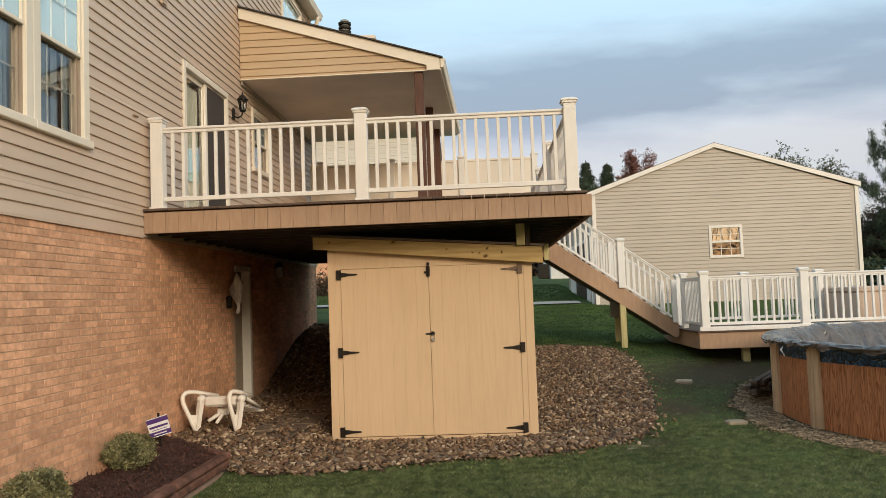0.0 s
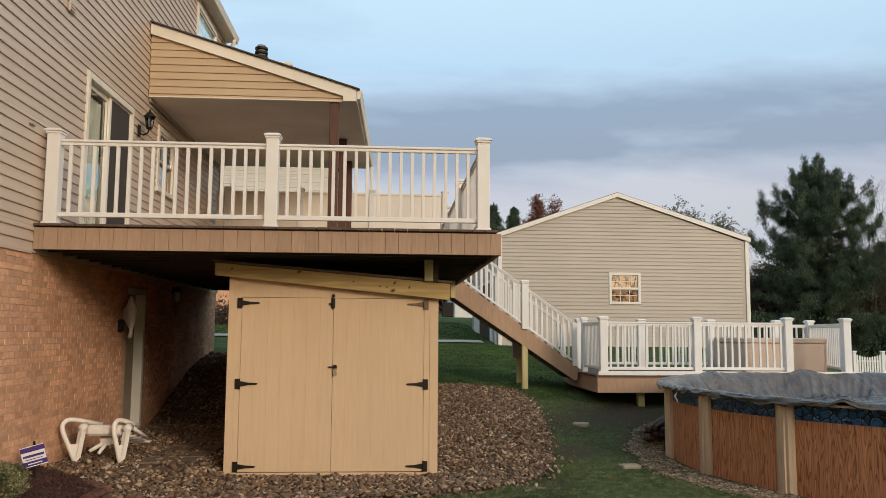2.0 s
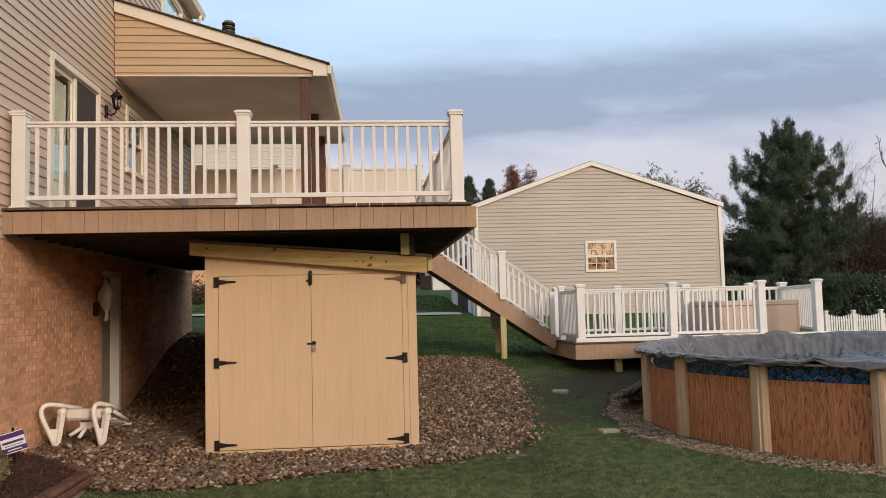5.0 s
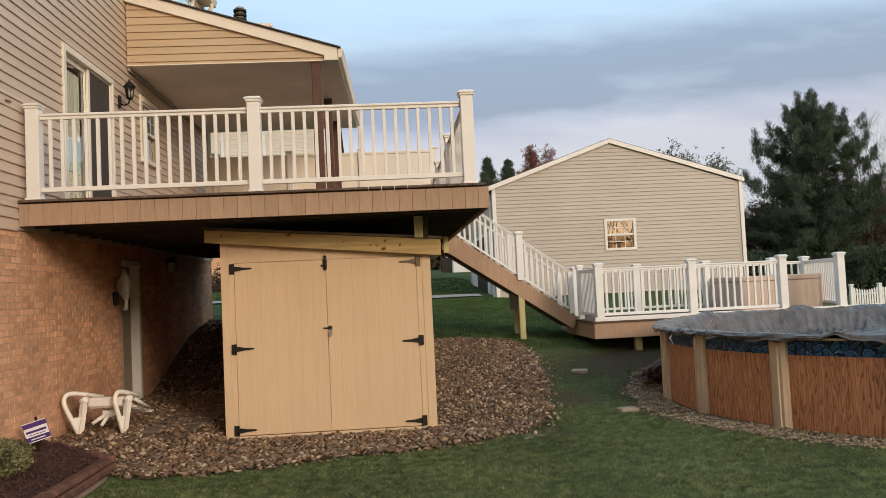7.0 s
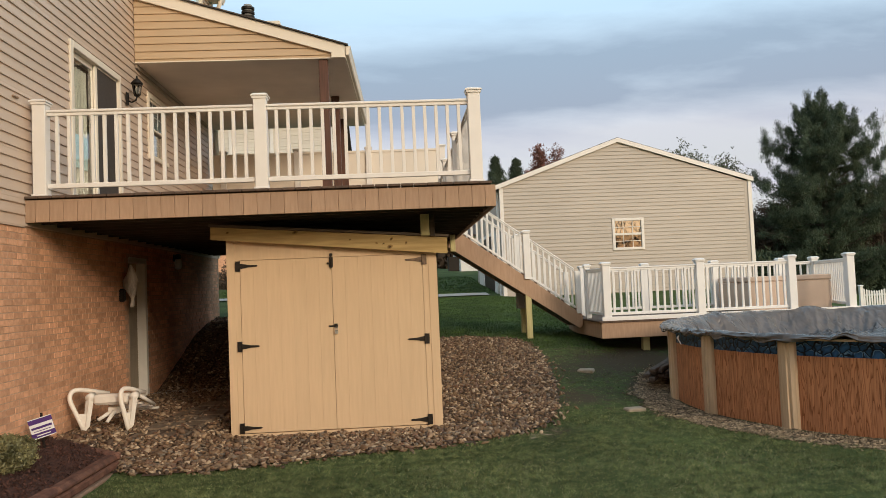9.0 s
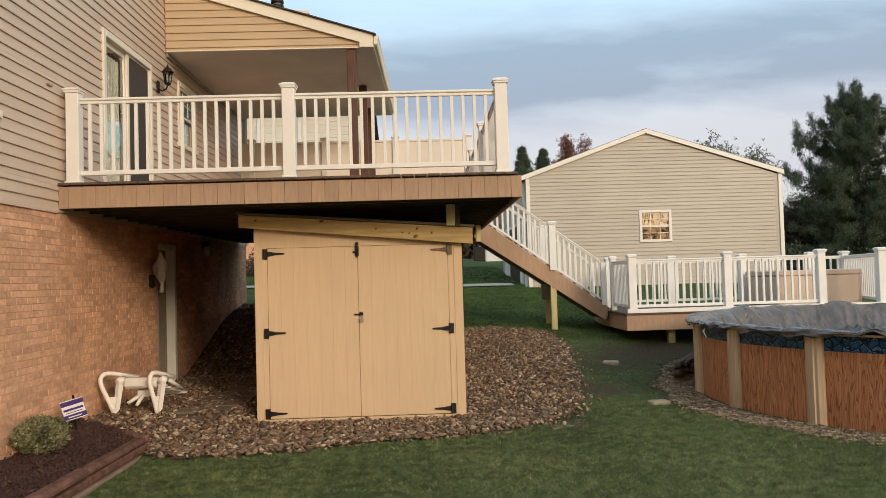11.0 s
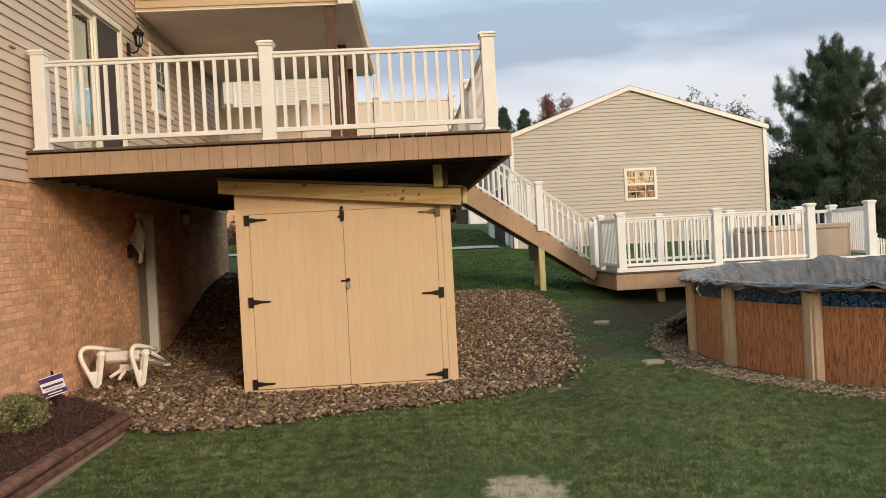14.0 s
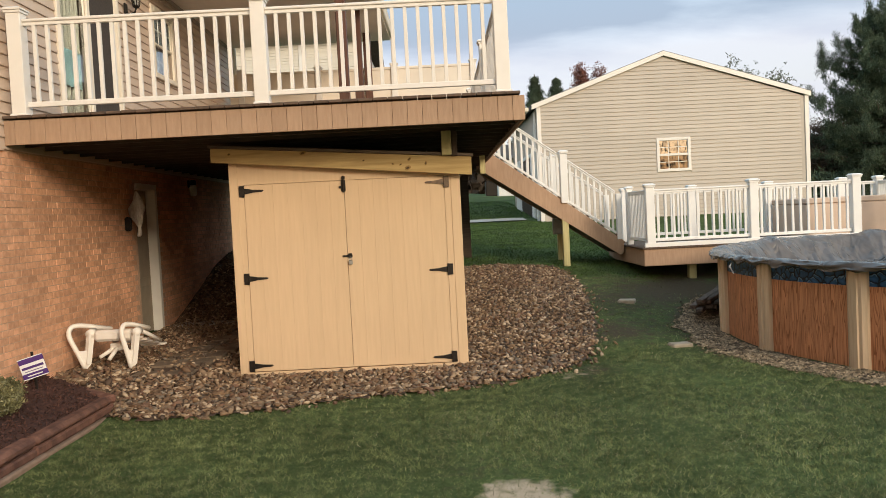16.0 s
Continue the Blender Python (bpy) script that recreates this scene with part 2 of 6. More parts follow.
M_CONCRETE = mat("concrete", (0.42, 0.39, 0.35), (0.34, 0.32, 0.29), scale=12, rough=0.9, bump=0.4)
M_PAVER = mat("old_paver", (0.2, 0.148, 0.1), (0.14, 0.1, 0.068), scale=12, rough=0.9, bump=0.5, rand=0.15)
# near black, putting indoor gloom into the colour of the room surfaces
M_DARKROOM = mat("unlit_room_black", (0.05, 0.045, 0.04), (0.03, 0.028, 0.025), scale=1, rough=0.9, bump=0)
M_STONE = mat("flat_stone", (0.37, 0.31, 0.23), (0.27, 0.22, 0.16), scale=14, rough=0.9, bump=0.5)
M_CHIP = mat("bark_chip", (0.095, 0.043, 0.031), (0.038, 0.018, 0.014), scale=35, rough=0.9, bump=0, island=0.6)
M_JAMB = mat("jamb_white", (0.86, 0.82, 0.75), (0.82, 0.78, 0.71), scale=6, rough=0.5, bump=0.05)
M_PLASTIC = mat("white_plastic", (0.80, 0.74, 0.66), (0.74, 0.68, 0.60), scale=8, rough=0.35, bump=0.05)
M_OLDTIMBER = mat("old_timber", (0.13, 0.10, 0.08), (0.06, 0.045, 0.036), scale=10, rough=0.9, bump=0.5, stretch=(5, 1, 5), rand=0.35)
M_BARK = mat("bark", (0.10, 0.08, 0.065), (0.06, 0.045, 0.035), scale=12, rough=0.95, bump=0.8, stretch=(4, 4, 0.7))
M_PINE = mat("pine_needles", (0.088, 0.115, 0.072), (0.034, 0.051, 0.033), spec=0.08, scale=2, rough=0.7, bump=0, island=0.35, big=0.3, bigscale=0.5)
M_OLIVE = mat("dull_leaves", (0.155, 0.172, 0.12), (0.095, 0.11, 0.078), spec=0.08, scale=2, rough=0.7, bump=0, island=0.4)
M_RED = mat("red_leaves", (0.27, 0.125, 0.095), (0.17, 0.08, 0.065), spec=0.08, scale=2, rough=0.7, bump=0, island=0.4)
M_BRUSH = mat("brown_brush", (0.078, 0.058, 0.042), (0.05, 0.037, 0.028), spec=0.08, scale=1, rough=0.9, bump=0, island=0.15, big=0.3, bigscale=0.2)
M_BOX = mat("boxwood_leaf", (0.27, 0.25, 0.12), (0.095, 0.095, 0.042), scale=8, rough=0.5, bump=0, island=0.45)
M_PANE = glass_mat("window_glass")
M_TARP = mat("grey_tarp", (0.125, 0.11, 0.104), (0.085, 0.078, 0.075), scale=5, rough=0.27, bump=0.06, bscale=60, spec=0.55, big=0.15, bigscale=1.5)
M_POOLPOST = mat("pool_upright", (0.57, 0.43, 0.295), (0.46, 0.34, 0.225), scale=6, rough=0.5, bump=0.1, stretch=(6, 6, 0.4), rand=0.05)
M_PRIVACY = mat("privacy_panel", (0.82, 0.73, 0.615), (0.79, 0.70, 0.585), scale=3, rough=0.5, bump=0.05)
M_BEIGEBOX = mat("spa_cabinet", (0.60, 0.45, 0.345), (0.56, 0.42, 0.32), scale=4, rough=0.6, bump=0.08)
M_PURPLE = mat("sign_purple", (0.075, 0.03, 0.16), (0.07, 0.028, 0.15), scale=4, rough=0.4, bump=0)
M_SIGNWHITE = mat("sign_white", (0.75, 0.73, 0.72), (0.72, 0.70, 0.70), scale=4, rough=0.4, bump=0)
M_GREYBOX = mat("grey_box", (0.30, 0.30, 0.29), (0.26, 0.26, 0.25), scale=8, rough=0.5, bump=0.05)
M_BAG = mat("plastic_bag", (0.72, 0.69, 0.64), (0.42, 0.39, 0.35), scale=22, rough=0.3, bump=0.9, bscale=30, stretch=(1, 1, 0.4))
M_SCREEN = mat("curtain_cloth", (0.45, 0.44, 0.36), (0.30, 0.30, 0.25), scale=5, rough=0.9, bump=0.2, stretch=(1, 8, 0.3))
M_TEAL = mat("teal_cloth", (0.30, 0.48, 0.47), (0.26, 0.42, 0.42), scale=5, rough=0.9, bump=0.1)


def wood_panel_mat():
    """Printed oak grain: cathedral loops running upright."""
    m = mat("printed_oak", (0.57, 0.26, 0.13), (0.38, 0.168, 0.083), scale=6, rough=0.45, bump=0.08, stretch=(6, 6, 0.35), rand=0.05)
    n, l = m.node_tree.nodes, m.node_tree.links
    b = n["Principled BSDF"]
    src = b.inputs["Base Color"].links[0].from_socket
    co = n.new("ShaderNodeTexCoord")
    mp = n.new("ShaderNodeMapping")
    mp.inputs["Scale"].default_value = (1, 1, 0.085)
    l.new(co.outputs["Object"], mp.inputs[0])
    no = n.new("ShaderNodeTexNoise")
    no.inputs["Scale"].default_value, no.inputs["Detail"].default_value = 11.5, 1.8
    l.new(mp.outputs[0], no.inputs[0])
    mul = n.new("ShaderNodeMath")
    mul.operation = "MULTIPLY"
    mul.inputs[1].default_value = 12
    l.new(no.outputs[0], mul.inputs[0])
    fr = n.new("ShaderNodeMath")
    fr.operation = "FRACT"
    l.new(mul.outputs[0], fr.inputs[0])
    rp = n.new("ShaderNodeValToRGB")
    for e, (p, v) in zip((rp.color_ramp.elements[0], rp.color_ramp.elements[1]), ((0.02, (0.40, 0.30, 0.23)), (0.42, (1.0, 1.0, 1.0)))):
        e.position, e.color = p, (*v, 1)
    l.new(fr.outputs[0], rp.inputs[0])
    mx = n.new("ShaderNodeMix")
    mx.data_type, mx.blend_type = "RGBA", "MULTIPLY"
    mx.inputs[0].default_value = 0.92
    l.new(src, mx.inputs[6])
    l.new(rp.outputs[0], mx.inputs[7])
    l.new(mx.outputs[2], b.inputs["Base Color"])
    return m


def liner_mat():
    """Blue liner printed with shaded pebbles and pale curved glints."""
    m = bpy.data.materials.new("pebble_liner")
    m.use_nodes = True
    n, l = m.node_tree.nodes, m.node_tree.links
    b = n["Principled BSDF"]
    b.inputs["Roughness"].default_value, b.inputs["Specular IOR Level"].default_value = 0.4, 0.2
    co = n.new("ShaderNodeTexCoord")
    warp = n.new("ShaderNodeTexNoise")
    warp.inputs["Scale"].default_value = 9
    l.new(co.outputs["Object"], warp.inputs[0])
    mx = n.new("ShaderNodeMix")
    mx.data_type = "RGBA"
    mx.inputs[0].default_value = 0.08
    l.new(co.outputs["Object"], mx.inputs[6])
    l.new(warp.outputs[1], mx.inputs[7])
    edge = n.new("ShaderNodeTexVoronoi")
    edge.feature = "DISTANCE_TO_EDGE"
    cell = n.new("ShaderNodeTexVoronoi")
    for v in (edge, cell):
        v.inputs["Scale"].default_value = 12.5
        l.new(mx.outputs[2], v.inputs[0])
    rp = n.new("ShaderNodeValToRGB")
    els = rp.color_ramp.elements
    els[0].position, els[0].color = 0.03, (0.004, 0.010, 0.022, 1)
    els[1].position, els[1].color = 0.42, (0.032, 0.115, 0.29, 1)
    e = els.new(0.08)
    e.color = (0.012, 0.055, 0.13, 1)
    l.new(edge.outputs["Distance"], rp.inputs[0])
    # pale crescent along the upper side of each pebble
    gap = n.new("ShaderNodeVectorMath")
    gap.operation = "SUBTRACT"
    l.new(mx.outputs[2], gap.inputs[0])
    l.new(cell.outputs["Position"], gap.inputs[1])
    sep = n.new("ShaderNodeSeparateXYZ")
    l.new(gap.outputs[0], sep.inputs[0])
    up = n.new("ShaderNodeMapRange")
    up.inputs["From Min"].default_value, up.inputs["From Max"].default_value = 0.004, 0.022
    l.new(sep.outputs[2], up.inputs[0])
    ring = n.new("ShaderNodeValToRGB")
    rels = ring.color_ramp.elements
    rels[0].position, rels[0].color = 0.05, (0, 0, 0, 1)
    rels[1].position, rels[1].color = 0.17, (0, 0, 0, 1)
    r2 = rels.new(0.10)
    r2.color = (1, 1, 1, 1)
    l.new(edge.outputs["Distance"], ring.inputs[0])
    both = n.new("ShaderNodeMath")
    both.operation = "MULTIPLY"
    l.new(up.outputs[0], both.inputs[0])
    l.new(ring.outputs[0], both.inputs[1])
    out = n.new("ShaderNodeMix")
    out.data_type = "RGBA"
    l.new(both.outputs[0], out.inputs[0])
    l.new(rp.outputs[0], out.inputs[6])
    out.inputs[7].default_value = (0.15, 0.28, 0.46, 1)
    l.new(out.outputs[2], b.inputs["Base Color"])
    return m


def crinkle(m, scale, strength):
    """Adds the sharp creases of folded plastic sheet to a material's relief."""
    n, l = m.node_tree.nodes, m.node_tree.links
    b = n["Principled BSDF"]
    under = b.inputs["Normal"].links[0].from_socket
    co = n.new("ShaderNodeTexCoord")
    for k, s in ((0, scale), (1, scale * 2.6)):
        v = n.new("ShaderNodeTexNoise")
        v.inputs["Scale"].default_value, v.inputs["Detail"].default_value = s, 1.0
        v.inputs["Distortion"].default_value = 0.9
        mp = n.new("ShaderNodeMapping")
        mp.inputs["Scale"].default_value = (1, 1, 0.3)
        l.new(co.outputs["Object"], mp.inputs[0])
        l.new(mp.outputs[0], v.inputs[0])
        sub = n.new("ShaderNodeMath")
        sub.operation = "SUBTRACT"
        l.new(v.outputs[0], sub.inputs[0])
        sub.inputs[1].default_value = 0.5
        ab = n.new("ShaderNodeMath")
        ab.operation = "ABSOLUTE"
        l.new(sub.outputs[0], ab.inputs[0])
        bp = n.new("ShaderNodeBump")
        bp.inputs["Strength"].default_value, bp.inputs["Distance"].default_value = strength, 0.22 / (k * 1.4 + 1)
        l.new(ab.outputs[0], bp.inputs["Height"])
        l.new(under, bp.inputs["Normal"])
        under = bp.outputs[0]
    l.new(under, b.inputs["Normal"])


crinkle(M_TARP, 1.9, 0.6)
M_OAK = wood_panel_mat()
M_LINER = liner_mat()


def ground_mat():
    """Short autumn lawn with bare soil where the 'bare' attribute says so and straw where 'straw' does."""
    m = mat("lawn", (0.088, 0.120, 0.042), (0.046, 0.068, 0.023), spec=0.08, scale=26, rough=0.95, bump=0.8, bscale=110, big=0.28, bigscale=0.9)
    n, l = m.node_tree.nodes, m.node_tree.links
    b = n["Principled BSDF"]
    src = b.inputs["Base Color"].links[0].from_socket
    for key, col in (("bare", (0.07, 0.056, 0.036)), ("straw", (0.47, 0.37, 0.265))):
        at = n.new("ShaderNodeAttribute")
        at.attribute_name = key
        co = n.new("ShaderNodeTexCoord")
        no = n.new("ShaderNodeTexNoise")
        no.inputs["Scale"].default_value, no.inputs["Detail"].default_value = 9, 6
        l.new(co.outputs["Object"], no.inputs[0])
        ad = n.new("ShaderNodeMath")
        ad.operation = "ADD"
        l.new(at.outputs["Fac"], ad.inputs[0])
        l.new(no.outputs[0], ad.inputs[1])
        mr = n.new("ShaderNodeMapRange")
        mr.inputs["From Min"].default_value, mr.inputs["From Max"].default_value = 0.85, 1.2
        l.new(ad.outputs[0], mr.inputs[0])
        mx = n.new("ShaderNodeMix")
        mx.data_type = "RGBA"
        l.new(mr.outputs[0], mx.inputs[0])
        l.new(src, mx.inputs[6])
        mx.inputs[7].default_value = (*col, 1)
        src = mx.outputs[2]
    l.new(src, b.inputs["Base Color"])
    return m


M_LAWN = ground_mat()
M_GRASS = mat("grass_blade", (0.088, 0.14, 0.036), (0.042, 0.072, 0.019), spec=0.12, scale=3, rough=0.7, bump=0, island=0.6, big=0.3, bigscale=0.8)
M_WORN = mat("worn_grass_blade", (0.196, 0.214, 0.088), (0.060, 0.080, 0.029), spec=0.12, scale=8, stops=(0.4, 0.62), rough=0.7, bump=0, island=0.6, big=0.3, bigscale=0.8)
M_DRYGRASS = mat("dry_blade", (0.36, 0.32, 0.19), (0.24, 0.22, 0.12), scale=3, rough=0.8, bump=0, island=0.5)

# ---- mesh helpers ----


class Geo:
    """Vertices and faces gathered into one mesh."""

    def __init__(self):
        self.v, self.f = [], []

    def add(self, verts, faces):
        k = len(self.v)
        self.v += [tuple(p) for p in verts]
        self.f += [tuple(i + k for i in f) for f in faces]
        return self

    def box(self, x0, x1, y0, y1, z0, z1, c=0.0, m=None):
        x0, x1 = min(x0, x1), max(x0, x1)
        y0, y1 = min(y0, y1), max(y0, y1)
        if c <= 0:
            p = [(x, y, z) for x in (x0, x1) for y in (y0, y1) for z in (z0, z1)]
            q = [(0, 1, 3, 2), (4, 6, 7, 5), (0, 4, 5, 1), (2, 3, 7, 6), (0, 2, 6, 4), (1, 5, 7, 3)]
        else:
            c = min(c, (x1 - x0) * 0.45, (y1 - y0) * 0.45, (z1 - z0) * 0.45)
            p, ix = [], {}
            lo, hi = (x0, y0, z0), (x1, y1, z1)
            for k in range(8):
                s = [(k >> a) & 1 for a in range(3)]
                for a in range(3):
                    ix[k, a] = len(p)
                    p.append(tuple((hi[b] if s[b] else lo[b]) + (0 if b == a else (-c if s[b] else c)) for b in range(3)))
            q = []
            for a in range(3):
                b, d = (a + 1) % 3, (a + 2) % 3
                for s in (0, 1):
                    ks = [(s << a) | (i << b) | (j << d) for i, j in ((0, 0), (1, 0), (1, 1), (0, 1))]
                    fc = [ix[k, a] for k in ks]
                    q.append(tuple(fc if s else fc[::-1]))
            for a in range(3):
                b, d = (a + 1) % 3, (a + 2) % 3
                for i in (0, 1):
                    for j in (0, 1):
                        k0 = (i << b) | (j << d)
                        k1 = k0 | (1 << a)
                        fc = [ix[k0, b], ix[k1, b], ix[k1, d], ix[k0, d]]
                        q.append(tuple(fc if i == j else fc[::-1]))
            for k in range(8):
                fc = [ix[k, 0], ix[k, 1], ix[k, 2]]
                q.append(tuple(fc if bin(k).count("1") % 2 else fc[::-1]))
        if m is not None:
            p = [tuple(m @ Vector(t)) for t in p]
        return self.add(p, q)

    def prism(self, poly, axis, a0, a1, m=None):
        """A polygon (two coordinates, counter-clockwise or not) drawn out along an axis."""
        n = len(poly)
        put = {"x": lambda u, w, a: (a, u, w), "y": lambda u, w, a: (u, a, w), "z": lambda u, w, a: (u, w, a)}[axis]
        p = [put(u, w, a0) for u, w in poly] + [put(u, w, a1) for u, w in poly]
        if m is not None:
            p = [tuple(m @ Vector(t)) for t in p]
        return self.add(p, [tuple(range(n))[::-1], tuple(range(n, 2 * n))] + [(i, (i + 1) % n, n + (i + 1) % n, n + i) for i in range(n)])

    def tube(self, path, radius, sides=8, closed=False):
        path = [Vector(p) for p in path]
        n = len(path)
        rings = []
        for i, p in enumerate(path):
            r = radius[i] if isinstance(radius, (list, tuple)) else radius
            a = path[(i - 1) % n] if (closed or i > 0) else p
            b = path[(i + 1) % n] if (closed or i < n - 1) else p
            t = (b - a).normalized()
            u = t.cross(Vector((0.31, 0.17, 0.93)))
            u.normalize()
            w = t.cross(u)
            rings.append([p + (u * math.cos(2 * math.pi * k / sides) + w * math.sin(2 * math.pi * k / sides)) * r for k in range(sides)])
        verts = [q for r in rings for q in r]
        faces = []
        for i in range(n if closed else n - 1):
            j = (i + 1) % n
            faces += [(i * sides + k, i * sides + (k + 1) % sides, j * sides + (k + 1) % sides, j * sides + k) for k in range(sides)]
        if not closed:
            faces += [tuple(range(sides))[::-1], tuple((n - 1) * sides + k for k in range(sides))]
        return self.add(verts, faces)

    def lathe(self, profile, cx, cy, sides=16):
        verts = [(cx + r * math.cos(2 * math.pi * k / sides), cy + r * math.sin(2 * math.pi * k / sides), z) for r, z in profile for k in range(sides)]
        n = len(profile)
        faces = [(i * sides + k, i * sides + (k + 1) % sides, (i + 1) * sides + (k + 1) % sides, (i + 1) * sides + k) for i in range(n - 1) for k in range(sides)]
        faces += [tuple(range(sides))[::-1], tuple((n - 1) * sides + k for k in range(sides))]
        return self.add(verts, faces)

    def mesh(self, name, material, smooth=False, fix=True):
        me = bpy.data.meshes.new(name)
        me.from_pydata(self.v, [], self.f)
        if fix and len(self.f) < 4000:
            bm = bmesh.new()
            bm.from_mesh(me)
            bmesh.ops.recalc_face_normals(bm, faces=bm.faces)
            bm.to_mesh(me)
            bm.free()
        if smooth:
            me.polygons.foreach_set("use_smooth", [True] * len(me.polygons))
        me.materials.append(material)
        return me


def place(ob, parent):
    ob.parent = parent
    if parent.type == "EMPTY":
        ob.matrix_parent_inverse = Matrix.Translation(parent.location).inverted()
    return ob


def part(name, geo, material, parent, label="", smooth=False):
    ob = place(new(name, geo.mesh(name, material, smooth)), parent)
    return tagged(ob, label) if label else ob


def thing(name, at, label, category, group="", kind=""):
    ob = new(name)
    ob.location, ob.empty_display_size = at, 0.2
    return tagged(ob, label, category, group, kind)


def solid(name, geo, material, label="", category="", group="", kind="", smooth=False):
    return tagged(new(name, geo.mesh(name, material, smooth)), label, category, group, kind)


def piece(name, me, parent, at, turn=(0, 0, 0), size=(1, 1, 1)):
    ob = new(name, me)
    ob.parent = parent
    ob.location, ob.rotation_euler, ob.scale = at, turn, size
    return ob


def smooth_step(a, b, v):
    t = min(1.0, max(0.0, (v - a) / (b - a)))
    return t * t * (3 - 2 * t)


def blend(stops, v):
    """Piecewise line through (position, value) pairs."""
    if v <= stops[0][0]:
        return stops[0][1]
    for (a, p), (b, q) in zip(stops, stops[1:]):
        if v <= b:
            return p + (q - p) * (v - a) / (b - a)
    return stops[-1][1]


def inside(poly, x, y):
    hit = False
    for (x0, y0), (x1, y1) in zip(poly, poly[1:] + poly[:1]):
        if (y0 > y) != (y1 > y) and x < x0 + (y - y0) * (x1 - x0) / (y1 - y0):
            hit = not hit
    return hit


# ---- ground ----
LAWN_RISE = [(9.5, 0.0), (11.0, 0.14), (15.0, 0.60), (24.0, 1.30), (40.0, 2.35), (70.0, 3.4), (200.0, 4.0)]
POOL_RISE = [(11.2, 0.0), (14.0, 0.40), (18.0, 0.85), (24.0, 1.25), (40.0, 2.25), (70.0, 3.3), (200.0, 4.0)]
FAR_RIGHT = [(9.0, 0.0), (30.0, -0.2), (45.0, 0.3), (70.0, 1.5), (200.0, 2.0)]
HOUSE_SIDE = [(7.5, 0.0), (8.6, 0.10), (9.4, 0.15), (12.9, 0.17), (14.3, 0.58), (15.4, 0.93), (16.2, 1.07), (17.4, 1.20), (24.0, 1.45), (40.0, 2.4), (70.0, 3.4), (200.0, 4.0)]


def height(x, y):
    mid = blend(LAWN_RISE, y)
    right = blend(POOL_RISE, y)
    far = blend(FAR_RIGHT, y)
    left = blend(HOUSE_SIDE, y)
    z = mid + (right - mid) * smooth_step(2.6, 4.2, x)
    z += (far - z) * smooth_step(9.0, 18.0, x)
    z += (left - z) * (1 - smooth_step(-2.2, -1.5, x))
    return z


ROCK_BED = [(-3.6, 8.95), (-2.48, 7.9), (-2.42, 7.75), (-2.1, 7.6), (-1.35, 7.76), (-0.42, 8.08), (0.3, 8.24), (1.0, 8.45), (1.6, 8.88), (1.95, 9.35), (2.22, 10.2), (2.45, 11.5), (2.62, 13.4), (2.5, 14.9), (1.6, 15.5), (0.2, 15.6), (-1.5, 15.8), (-3.6, 17.2)]
MULCH_BED = [(-3.57, 0.0), (-2.48, 0.0), (-2.5, 7.95), (-3.57, 8.92)]
POOL_C, POOL_R = (7.57, 10.06), 3.76


def near(x, y, cx, cy, r):
    return max(0.0, 1 - math.hypot(x - cx, y - cy) / r)


def bare_soil(x, y):
    # worn soil; the spot at (3.6, 12.6) also paints shade beside pool and deck
    v = 0.5 * near(x, y, 1.95, 8.95, 0.6) + 0.5 * near(x, y, 2.9, 12.4, 2.0) + 0.6 * near(x, y, 4.4, 14.6, 2.2) + 0.4 * near(x, y, 2.6, 10.4, 1.3) + 0.3 * near(x, y, 3.6, 12.6, 2.2)
    v += 0.8 * max(0.0, 1 - abs(math.hypot(x - POOL_C[0], y - POOL_C[1]) - 3.9) / 0.5)
    v += max(0.0, 0.12 + 0.42 * noise.noise((x * 0.8, y * 0.8, 4.0)) + 0.2 * noise.noise((x * 2.6, y * 2.6, 7.0))) * (1 - smooth_step(13.0, 15.0, y))
    return min(1.0, max(0.0, v))


def straw(x, y):
    d = math.hypot((x - 0.87) / 0.29, (y - 5.30) / 0.45)
    dust = near((x - 1.72) * 0.8 + 1.72, y - 0.9 * (x - 1.72), 1.72, 8.72, 0.34)
    return max(0.5 * dust ** 0.6, 0.72 * (1 - smooth_step(0.55, 1.5, d + 0.25 * noise.noise((x * 7, y * 7, 1.0)))))


def axis_stops(lo, hi, step, far):
    inner = list(np.arange(lo, hi + 1e-6, step))
    out, d, v = [], step, inner[-1]
    while v < far:
        d *= 1.35
        v += d
        out.append(v)
    pre, d, v = [], step, inner[0]
    while v > -far:
        d *= 1.35
        v -= d
        pre.append(v)
    return pre[::-1] + inner + out


gx, gy = axis_stops(-4.5, 10.0, 0.11, 2500), axis_stops(3.0, 25.0, 0.11, 2500)
g = Geo()
rows_x = len(gx)
g.v = [(x, y, height(x, y) + 0.012 * noise.noise((x * 1.3, y * 1.3, 0)) * (1 if abs(x) < 30 and abs(y) < 60 else 0)) for y in gy for x in gx]
g.f = [(j * rows_x + i, j * rows_x + i + 1, (j + 1) * rows_x + i + 1, (j + 1) * rows_x + i) for j in range(len(gy) - 1) for i in range(rows_x - 1)]
ground = solid("ground", g, M_LAWN, "short autumn lawn rising behind the deck", "lawn", kind="structure", smooth=True)
for key, fn in (("bare", bare_soil), ("straw", straw)):
    at = ground.data.attributes.new(key, "FLOAT", "POINT")
    at.data.foreach_set("value", [fn(x, y) for x, y, z in g.v])


